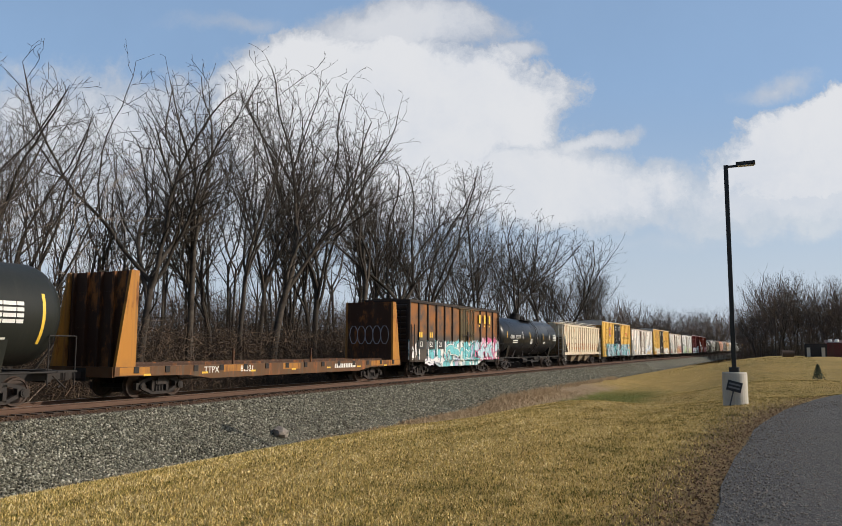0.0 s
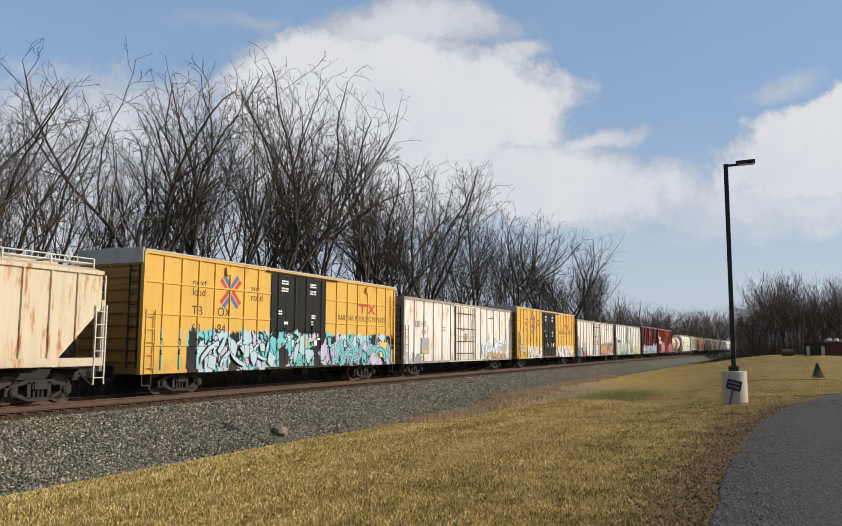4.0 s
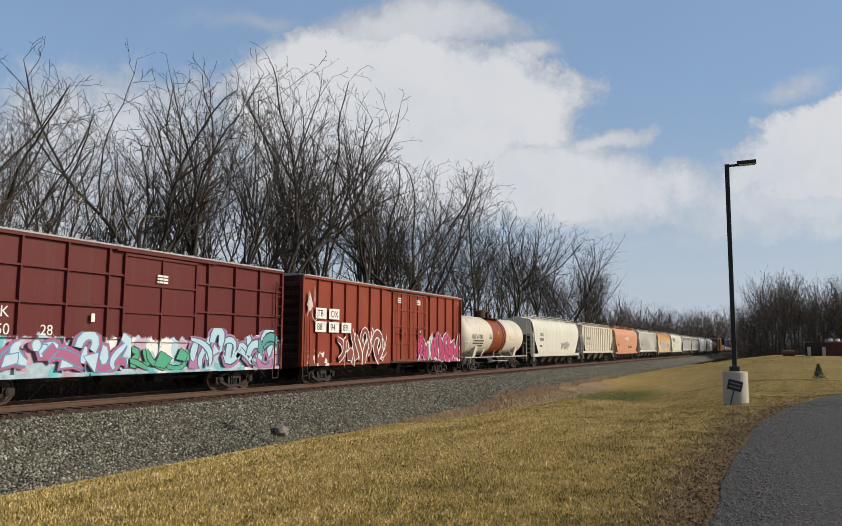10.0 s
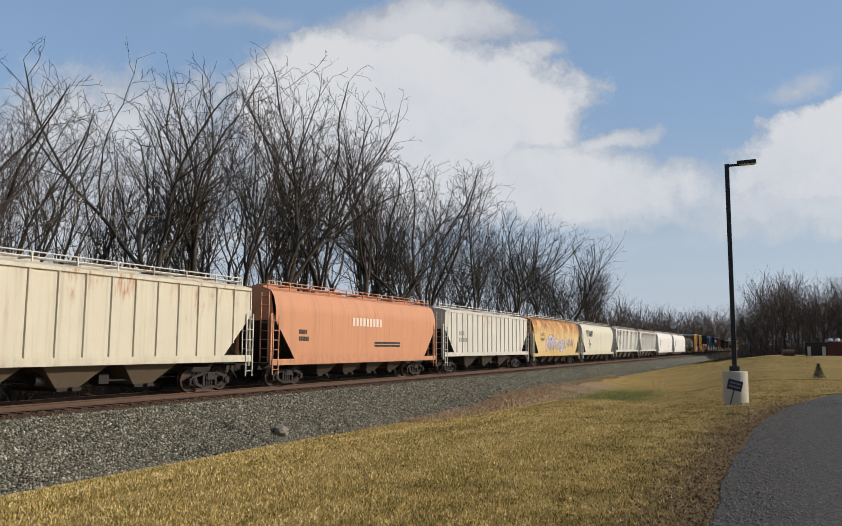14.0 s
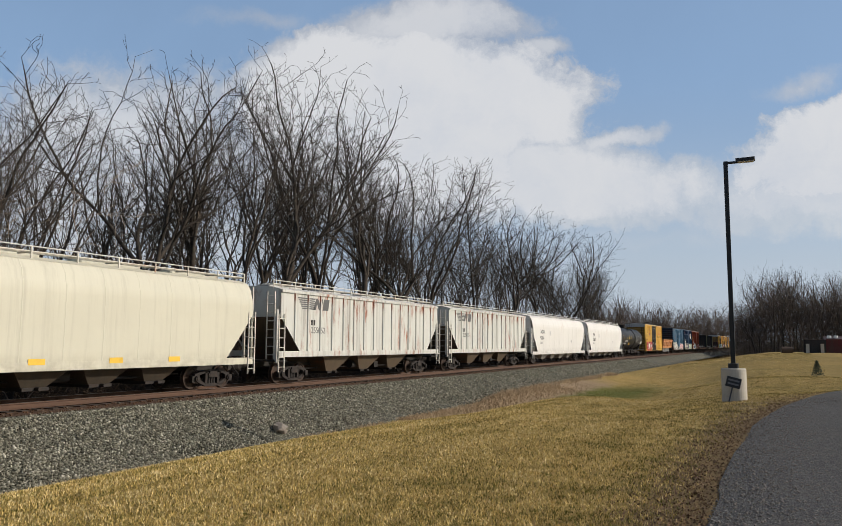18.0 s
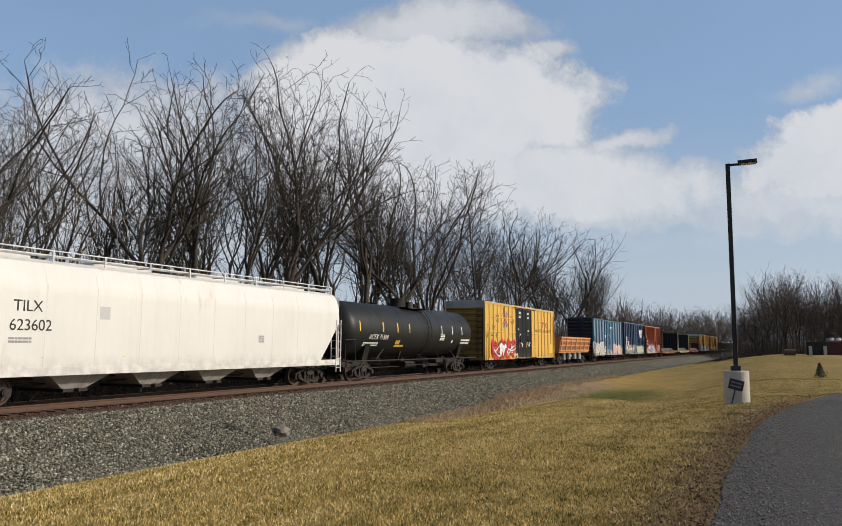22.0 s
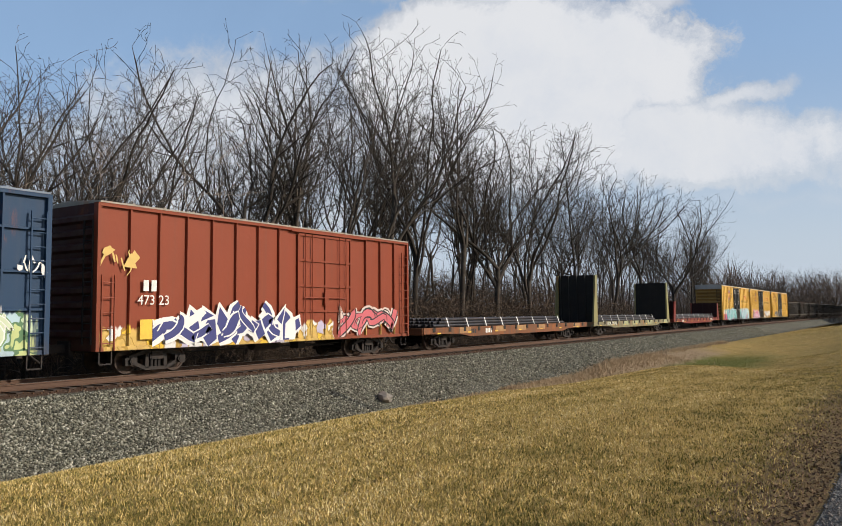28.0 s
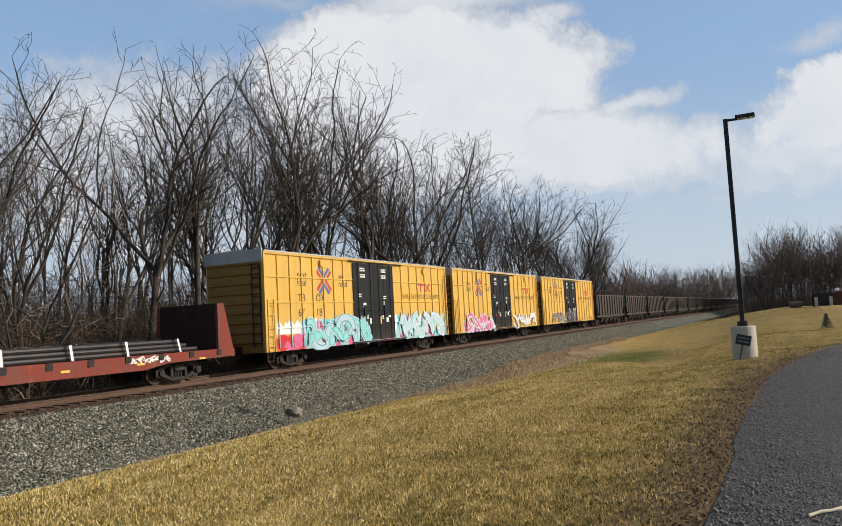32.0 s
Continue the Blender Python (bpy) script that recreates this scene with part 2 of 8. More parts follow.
class Shape:
    """Collects boxes, tubes and plates into one mesh."""

    def __init__(self):
        self.v, self.f = [], []

    def add(self, verts, faces):
        k = len(self.v)
        self.v += [tuple(p) for p in verts]
        self.f += [tuple(i + k for i in q) for q in faces]
        return self

    def box(self, x0, x1, y0, y1, z0, z1, bev=0.0):
        if bev <= 0:
            p = [(x, y, z) for x in (x0, x1) for y in (y0, y1) for z in (z0, z1)]
            return self.add(p, [(0, 1, 3, 2), (4, 6, 7, 5), (0, 4, 5, 1), (2, 3, 7, 6), (0, 2, 6, 4), (1, 5, 7, 3)])
        b = bev
        ring = [(x0 + b, y0), (x1 - b, y0), (x1, y0 + b), (x1, y1 - b), (x1 - b, y1), (x0 + b, y1), (x0, y1 - b), (x0, y0 + b)]
        p = [(x, y, z0) for x, y in ring] + [(x, y, z1) for x, y in ring]
        f = [tuple(range(7, -1, -1)), tuple(range(8, 16))] + [(i, (i + 1) % 8, 8 + (i + 1) % 8, 8 + i) for i in range(8)]
        return self.add(p, f)

    def prism(self, poly, axis, a, b):
        """A polygon (two coordinates) drawn out from a to b along axis x, y or z. x takes (y, z); y takes (x, z)."""
        put = {"x": lambda u, v, w: (w, u, v), "y": lambda u, v, w: (u, w, v), "z": lambda u, v, w: (u, v, w)}[axis]
        n = len(poly)
        p = [put(u, v, a) for u, v in poly] + [put(u, v, b) for u, v in poly]
        f = [tuple(range(n - 1, -1, -1)), tuple(range(n, 2 * n))] + [(i, (i + 1) % n, n + (i + 1) % n, n + i) for i in range(n)]
        return self.add(p, f)

    def tube(self, a, b, r, r2=None, n=8, caps=True):
        a, b = Vector(a), Vector(b)
        r2 = r if r2 is None else r2
        d = (b - a).normalized()
        u = d.orthogonal().normalized()
        w = d.cross(u)
        p = []
        for c, q in ((a, r), (b, r2)):
            p += [c + u * (math.cos(2 * math.pi * i / n) * q) + w * (math.sin(2 * math.pi * i / n) * q) for i in range(n)]
        f = [(i, (i + 1) % n, n + (i + 1) % n, n + i) for i in range(n)]
        if caps:
            f += [tuple(range(n - 1, -1, -1)), tuple(range(n, 2 * n))]
        return self.add(p, f)

    def lathe_y(self, prof, xc, zc, n=28):
        """A turned form round an axis along y: prof is a list of (y, radius)."""
        p, f = [], []
        for y, r in prof:
            p += [(xc + r * math.cos(2 * math.pi * i / n), y, zc + r * math.sin(2 * math.pi * i / n)) for i in range(n)]
        for k in range(len(prof) - 1):
            f += [(k * n + i, k * n + (i + 1) % n, (k + 1) * n + (i + 1) % n, (k + 1) * n + i) for i in range(n)]
        f += [tuple(range(n - 1, -1, -1)), tuple((len(prof) - 1) * n + i for i in range(n))]
        return self.add(p, f)

    def mesh(self, name, mat, smooth=False):
        me = mesh_from(name, self.v, self.f, mat, smooth)
        bm = bmesh.new()
        bm.from_mesh(me)
        bmesh.ops.recalc_face_normals(bm, faces=bm.faces)
        bm.to_mesh(me)
        bm.free()
        return me


def thing(name, label, category, group="", kind="", at=(0, 0, 0)):
    ob = new(name)
    ob.empty_display_size = 0.3
    ob.matrix_basis = Matrix.Translation(at)
    return tagged(ob, label, category, group, kind)


def part(name, shape, mat, parent, label="", at=None, smooth=False):
    """One mesh object under a thing or a part; shape is a Shape or a mesh that several share."""
    me = shape.mesh(name, mat, smooth) if isinstance(shape, Shape) else shape
    ob = new(name, me)
    ob.parent = parent
    if at is not None:
        ob.matrix_basis = at if isinstance(at, Matrix) else Matrix.Translation(at)
    if label:
        ob["label"] = label
    return ob


def single(name, shape, mat, label, category, kind="", group="", at=(0, 0, 0), smooth=False):
    me = shape.mesh(name, mat, smooth) if isinstance(shape, Shape) else shape
    ob = new(name, me)
    ob.matrix_basis = at if isinstance(at, Matrix) else Matrix.Translation(at)
    return tagged(ob, label, category, group, kind)


CACHE = {}


def cached(key, make):
    if key not in CACHE:
        CACHE[key] = make()
    return CACHE[key]


# ---- ground, track, road ----
TRACK_X, RAIL_Z, SPEED = -21.07, -0.2, 18.2


def smooth(a, b, v):
    k = np.clip((v - a) / (b - a), 0, 1)
    return k * k * (3 - 2 * k)


def drive_edge(y):
    """Where the near edge of the drive runs."""
    return np.interp(y, [-40, 0, 8, 16.5, 22.5, 27, 31.2, 36, 42, 48, 54, 60, 66], [-1.1, -0.75, -0.75, -0.42, 0.12, 0.9, 1.9, 3.6, 6.6, 11, 17, 26, 40])


def ground_z(x, y):
    """Height of the ground: a lawn that falls to the ditch along the ballast, a hollow behind its crest, a far rise, woods beyond the track."""
    x, y = np.asarray(x, float), np.asarray(y, float)
    fall = smooth(-6.5, -14.8, x)
    near = -1.65 * fall - 0.52 * (1 - fall) * smooth(10, 31, y) * smooth(0, -5, x)
    hollow = -1.72 + 0.92 * smooth(-8, -0.5, x) + 0.42 * smooth(-11.6, -14.6, x) * smooth(33, 42, y)
    behind = smooth(0, 8.5, y - 27.0 + 0.52 * x) * (1 - smooth(-3.2, 0.6, x - drive_edge(y)))
    z = near + (hollow - near) * behind
    z = z + 0.30 * np.exp(-((y - 55 - 0.35 * x) / 6.0) ** 2) * smooth(-9, -3, x) * behind
    ridge = -1.35 + 1.75 * smooth(-15.5, -1.0, x) + 0.10 * np.sin(x * 0.21 + 0.6) * smooth(-9, -3, x)
    z = z + (ridge - z) * smooth(64, 112, y) - 0.9 * smooth(135, 200, y)
    z = np.where(x < -14.8, np.maximum(z - 0.5 * smooth(-15.0, -16.0, x), -1.9), z)
    z = np.where(x < -16, -1.8 + 0.9 * smooth(-16, -18, x), z)
    z = np.where(x < -23, -0.9 - 0.9 * smooth(-24, -29, x) + 0.6 * smooth(-32, -80, x), z)
    return z + 0.035 * np.sin(x * 0.7 + y * 0.23) * smooth(12, 30, y) * smooth(-15.5, -11, x)


def toe_lift(y):
    return 0.42 * smooth(33, 43, y)


def grid_lines(near, far, dense, wide):
    """Coordinates that are close together near the camera and far apart towards the horizon."""
    v = list(np.arange(near, far + 1e-6, dense))
    s, a, b = dense, near, far
    while b < wide:
        s *= 1.35
        a, b = a - s, b + s
        v = [a] + v + [b]
    return np.array(v)


_xs, _ys = grid_lines(-34, 14, 0.6, 2600), grid_lines(2, 130, 1.0, 2800)
_X, _Y = np.meshgrid(_xs, _ys, indexing="ij")
_Z = ground_z(_X, _Y)
_nx, _ny = len(_xs), len(_ys)
_verts = np.stack([_X, _Y, _Z], -1).reshape(-1, 3)
_faces = [(i * _ny + j, (i + 1) * _ny + j, (i + 1) * _ny + j + 1, i * _ny + j + 1) for i in range(_nx - 1) for j in range(_ny - 1)]
_me = mesh_from("ground", [tuple(v) for v in _verts], _faces, M_LAWN, True)
_me.materials.append(M_LITTER)
_me.polygons.foreach_set("material_index", [1 if _xs[i] < -24.5 else 0 for i in range(_nx - 1) for j in range(_ny - 1)])
tagged(new("ground", _me), "dormant yellow-brown lawn falling to a ditch beside the railway", "ground", kind="structure")

Y0, Y1 = -260.0, 900.0
_line = [Y0, -30, -10] + list(np.arange(0, 130, 2.0)) + [160, 220, 320, 500, Y1]
_pv, _pf = [], []
for y in _line:
    lift = float(toe_lift(y))
    row = [(-26.2, -1.5), (-24.3, -0.42), (-17.85, -0.42), (-16.9, -0.84), (-15.9, -1.27), (-14.75 - 0.5 * lift, -1.78 + lift)]
    _pv += [(x + (0.12 * math.sin(y * 0.9) + 0.08 * math.sin(y * 2.3) if k == 5 else 0), y, z) for k, (x, z) in enumerate(row)]
for i in range(len(_line) - 1):
    _pf += [(i * 6 + k, i * 6 + k + 1, (i + 1) * 6 + k + 1, (i + 1) * 6 + k) for k in range(5)]
single("ballast", mesh_from("ballast", _pv, _pf, M_BALLAST), None, "grey crushed stone ballast bank under the track", "ballast", "structure")

n_ = Nodes("rusty_rail")
M_RAIL = n_.finish(n_.mix(n_.noise(3.0, 5, 0.7), (0.120, 0.063, 0.038), (0.065, 0.036, 0.024)), 0.8)
M_SHINE = plain("polished_rail_head", (0.35, 0.33, 0.31), 0.3, 0.9, 0.2)
M_TIE = plain("creosote_tie", (0.05, 0.034, 0.025), 0.9, 0, 0.5, 3.0, (0.09, 0.06, 0.04))
_rail = [(-0.07, -0.18), (0.07, -0.18), (0.07, -0.165), (0.012, -0.14), (0.012, -0.05), (0.036, -0.035), (0.036, 0.0), (-0.036, 0.0), (-0.036, -0.035), (-0.012, -0.05), (-0.012, -0.14), (-0.07, -0.165)]
track = thing("railway_track", "single railway track with rusty rails on wooden ties", "railway track", kind="structure", at=(TRACK_X, 0, RAIL_Z))
for side in (-0.755, 0.755):
    part("rail", Shape().prism([(u + side, v) for u, v in _rail], "y", Y0, Y1), M_RAIL, track, "rust-brown steel rail")
    part("rail_head", Shape().box(side - 0.025, side + 0.025, Y0, Y1, -0.001, 0.003), M_SHINE, track, "worn bright rail head")

M_CONC = plain("weathered_concrete", (0.50, 0.46, 0.39), 0.9, 0, 0.35, 2.0, (0.25, 0.22, 0.18))
# road: a paved drive that bends to the right
_edge = [(-40, -1.1), (-10, -0.9), (0, -0.75), (7.0, -0.69), (8.6, -0.70), (9.6, -0.715), (12.3, -0.71), (16.5, -0.60), (19.5, -0.36), (22.5, -0.04), (27, 0.82), (31.2, 1.9), (36, 3.6), (42, 6.6), (48, 11), (54, 17), (60, 26), (66, 40)]
_rv, _rf = [], []
_fine = []
for (ya, xa), (yb, xb) in zip(_edge, _edge[1:]):
    k = max(1, int((yb - ya) / 1.5))
    _fine += [(ya + (yb - ya) * i / k, xa + (xb - xa) * i / k) for i in range(k)]
for k, (y, x) in enumerate(_fine):
    a = _fine[max(0, k - 1)], _fine[min(len(_fine) - 1, k + 1)]
    d = Vector((a[1][1] - a[0][1], a[1][0] - a[0][0])).normalized()
    nx, ny = d.y, -d.x
    wob = 0.02 * math.sin(k * 1.7) + 0.015 * math.sin(k * 4.1)
    for w, z in ((wob, -0.05), (wob + 0.03, 0.012), (3.2, 0.05), (6.4, 0.012), (6.45, -0.05)):
        px, py = x + nx * w, y + ny * w
        _rv.append((px, py, float(ground_z(px, py)) + z))
for i in range(len(_fine) - 1):
    _rf += [(i * 5 + k, i * 5 + k + 1, (i + 1) * 5 + k + 1, (i + 1) * 5 + k) for k in range(4)]
single("road", mesh_from("road", _rv, _rf, M_ASPHALT), None, "worn grey asphalt drive curving away", "road", "structure")

# ---- lamp post ----
def lamp_post(x, y):
    z = float(ground_z(x, y))
    m = plain("black_lamp_steel", (0.018, 0.018, 0.02), 0.45, 0.3, 0.2)
    ob = thing("street_lamp", "black square-armed lamp post on a round concrete footing", "street lamp", at=(x, y, z))
    ring = [(0.0, -0.3), (0.365, -0.3), (0.365, 0.96), (0.345, 0.99), (0.0, 0.99)]
    s = Shape()
    n = 28
    s.add([(r * math.cos(2 * math.pi * i / n), r * math.sin(2 * math.pi * i / n), h) for r, h in ring[1:4] for i in range(n)],
          [(k * n + i, k * n + (i + 1) % n, (k + 1) * n + (i + 1) % n, (k + 1) * n + i) for k in range(2) for i in range(n)] + [tuple(2 * n + i for i in range(n))])
    part("footing", s, M_CONC, ob, "weathered round concrete footing", smooth=False)
    part("base_cover", Shape().box(-0.15, 0.15, -0.15, 0.15, 0.99, 1.14, 0.03), m, ob)
    part("pole", Shape().prism([(-0.065, -0.065), (0.065, -0.065), (0.065, 0.065), (-0.065, 0.065)], "z", 1.05, 7.52), m, ob)
    part("arm", Shape().box(0.0, 0.35, -0.03, 0.03, 7.44, 7.51), m, ob)
    part("lamp_head", Shape().add([(0.30, -0.14, 7.465), (0.86, -0.17, 7.50), (0.86, 0.17, 7.50), (0.30, 0.14, 7.465), (0.30, -0.14, 7.575), (0.86, -0.17, 7.575), (0.86, 0.17, 7.575), (0.30, 0.14, 7.575)],
         [(3, 2, 1, 0), (4, 5, 6, 7), (0, 1, 5, 4), (1, 2, 6, 5), (2, 3, 7, 6), (3, 0, 4, 7)]), m, ob)
    part("lens", Shape().box(0.36, 0.82, -0.12, 0.12, 7.455, 7.47), plain("lamp_lens", (0.5, 0.5, 0.48), 0.3), ob)
    return ob


lamp_post(-1.36, 25.4)


# ---- clouds: a high, far sheet that glows and drifts, its shading painted ----
CLOUD_D = 2400.0
n_ = Nodes("cloud_sheet")
_uv = n_.t.nodes.new("ShaderNodeUVMap").outputs[0]
_s = n_.t.nodes.new("ShaderNodeSeparateXYZ")
n_.t.links.new(_uv, _s.inputs[0])
_u, _v = _s.outputs[0], _s.outputs[1]
_w1 = n_.node("VectorMath", 0, _operation="SCALE", i0=n_.node("VectorMath", 0, _operation="SUBTRACT", i0=n_.noise(5.0, 7, 0.62, co=_uv, out=1), i1=(0.5, 0.5, 0.5)), Scale=0.13)
_uw = n_.node("VectorMath", 0, _operation="ADD", i0=_uv, i1=_w1)
_s2 = n_.t.nodes.new("ShaderNodeSeparateXYZ")
n_.t.links.new(_uw, _s2.inputs[0])
_uu, _vv = _s2.outputs[0], _s2.outputs[1]
_puff = n_.math("SUBTRACT", n_.noise(11.0, 9, 0.66, co=_uw), 0.5)
_soft = n_.math("SUBTRACT", n_.noise(2.6, 6, 0.6, co=_uv), 0.5)


def blob(cx, cy, rx, ry, lean=0.0, amount=1.0, edge=0.42):
    """How deep inside an ellipse of the sheet a place lies, ruffled by noise."""
    du, dv = n_.math("SUBTRACT", _uu, cx), n_.math("SUBTRACT", _vv, cy)
    dv = n_.math("SUBTRACT", dv, n_.math("MULTIPLY", du, lean))
    q = n_.math("ADD", n_.math("POWER", n_.math("DIVIDE", du, rx), 2.0), n_.math("POWER", n_.math("DIVIDE", dv, ry), 2.0))
    w = n_.math("ADD", n_.math("MULTIPLY", _puff, 0.62), n_.math("MULTIPLY", _soft, 0.5))
    return n_.math("MULTIPLY", n_.step(n_.math("ADD", n_.math("SUBTRACT", 1.0, n_.math("SQRT", q)), w), 0.0, edge), amount)


_d = blob(0.74, -0.19, 0.43, 0.20, 0.0, 0.97, 0.42)
for b in ((0.60, -0.078, 0.22, 0.055, 0.0, 0.85, 0.8), (0.80, -0.030, 0.30, 0.095, 0.0, 0.85, 0.8), (1.0, -0.075, 0.10, 0.04, 0.0, 0.75, 0.9), (0.95, -0.350, 0.66, 0.105, 0.0, 0.94, 0.6), (0.74, -0.29, 0.38, 0.18, 0.0, 0.97, 0.45), (1.13, -0.272, 0.17, 0.030, 0.26, 0.85, 1.0), (0.95, -0.21, 0.18, 0.13, 0.0, 0.96, 0.45),
          (1.66, -0.245, 0.38, 0.130, 0.30, 0.96, 0.28), (1.50, -0.37, 0.45, 0.13, 0.0, 0.85, 0.8), (1.49, -0.155, 0.16, 0.050, 0.3, 0.65, 1.2), (0.18, -0.32, 0.65, 0.29, 0.0, 0.82, 0.75), (-0.6, -0.42, 0.75, 0.34, 0.0, 0.6, 0.9), (0.45, -0.02, 0.26, 0.05, 0.0, 0.45, 1.2), (2.3, -0.25, 0.5, 0.16, 0.1, 0.85, 0.8), (1.3, -0.44, 0.8, 0.07, 0.0, 0.4, 1.2)):
    _d = n_.math("MAXIMUM", _d, blob(*b))
# glow added between the clouds to brighten the sky, stronger towards the horizon
_sky_glow = n_.math("ADD", 0.52, n_.math("MULTIPLY", n_.step(_v, -0.2, -0.62), 0.36))
_alpha = n_.math("MAXIMUM", _d, n_.math("ADD", _sky_glow, n_.math("MULTIPLY", _soft, 0.2)), True)
# painted cloud shading: bright tops, greyer undersides
_tone = n_.step(n_.math("ADD", n_.math("ADD", n_.math("MULTIPLY", _puff, 0.7), n_.math("MULTIPLY", _soft, 1.0)), n_.math("ADD", n_.math("MULTIPLY", _d, 0.4), n_.math("MULTIPLY", _v, 0.6))), -0.45, 0.45)
_col = n_.mix(_tone, (0.55, 0.60, 0.69), (0.72, 0.73, 0.755))
_blue = n_.mix(n_.step(_v, -0.1, -0.55), (0.33, 0.50, 0.76), (0.50, 0.575, 0.68))
_col = n_.mix(n_.step(_d, 0.15, 0.6), _blue, _col)
_em = n_.node("Emission", 0, Color=_col, Strength=1.0)
_tr = n_.node("BsdfTransparent", 0)
_mx = n_.t.nodes.new("ShaderNodeMixShader")
n_.put(_mx.inputs[0], _alpha), n_.t.links.new(_tr, _mx.inputs[1]), n_.t.links.new(_em, _mx.inputs[2])
n_.t.links.new(_mx.outputs[0], n_.t.nodes["Material Output"].inputs[0])
# the sheet stands upright across the line of sight; its plan unit is 1000 parts of the picture's scale
_k = CLOUD_D / 1.4
_turn = radians(25.54)
_fwd, _rgt = Vector((-math.sin(_turn), math.cos(_turn), 0)), Vector((math.cos(_turn), math.sin(_turn), 0))
_cv, _uvs = [], []
for u, v in ((-2.6, -0.64), (3.6, -0.64), (3.6, 0.9), (-2.6, 0.9)):
    p = _fwd * CLOUD_D + _rgt * ((u - 0.784) * _k) + Vector((0, 0, 1.6 + (v + 0.645) * _k))
    _cv.append(tuple(p)), _uvs.append((u, v))
_cm = mesh_from("clouds", _cv, [(0, 1, 2, 3)], n_.m)
_layer = _cm.uv_layers.new(name="sheet")
for i, q in enumerate(_uvs):
    _layer.data[i].uv = q
clouds = tagged(new("clouds", _cm), "broken white clouds in a hazy blue winter sky", "clouds", kind="structure")
CLOUD_DRIFT = _rgt * (2.7e-3 * _k)

# ---- woods ----
n_ = Nodes("bare_bark")
_k = n_.node("ObjectInfo", 5)
M_BARK = n_.finish(n_.mix(n_.step(n_.noise(1.2, 5, 0.7), 0.3, 0.7), n_.mix(_k, (0.062, 0.052, 0.044), (0.118, 0.099, 0.082)), (0.036, 0.031, 0.026)), 0.95, 0, 0.1)
n_ = Nodes("bare_twigs")
_k = n_.node("ObjectInfo", 5)
M_TWIG = n_.finish(n_.mix(_k, (0.040, 0.034, 0.028), (0.078, 0.063, 0.050)), 0.95, 0, 0.1)


# twigs of the far woods, paled to paint in the haze of distance
M_HAZE_TWIG = plain("haze_paled_far_twigs", (0.105, 0.078, 0.062), 0.95, 0, 0.6, 0.15, (0.065, 0.049, 0.040))


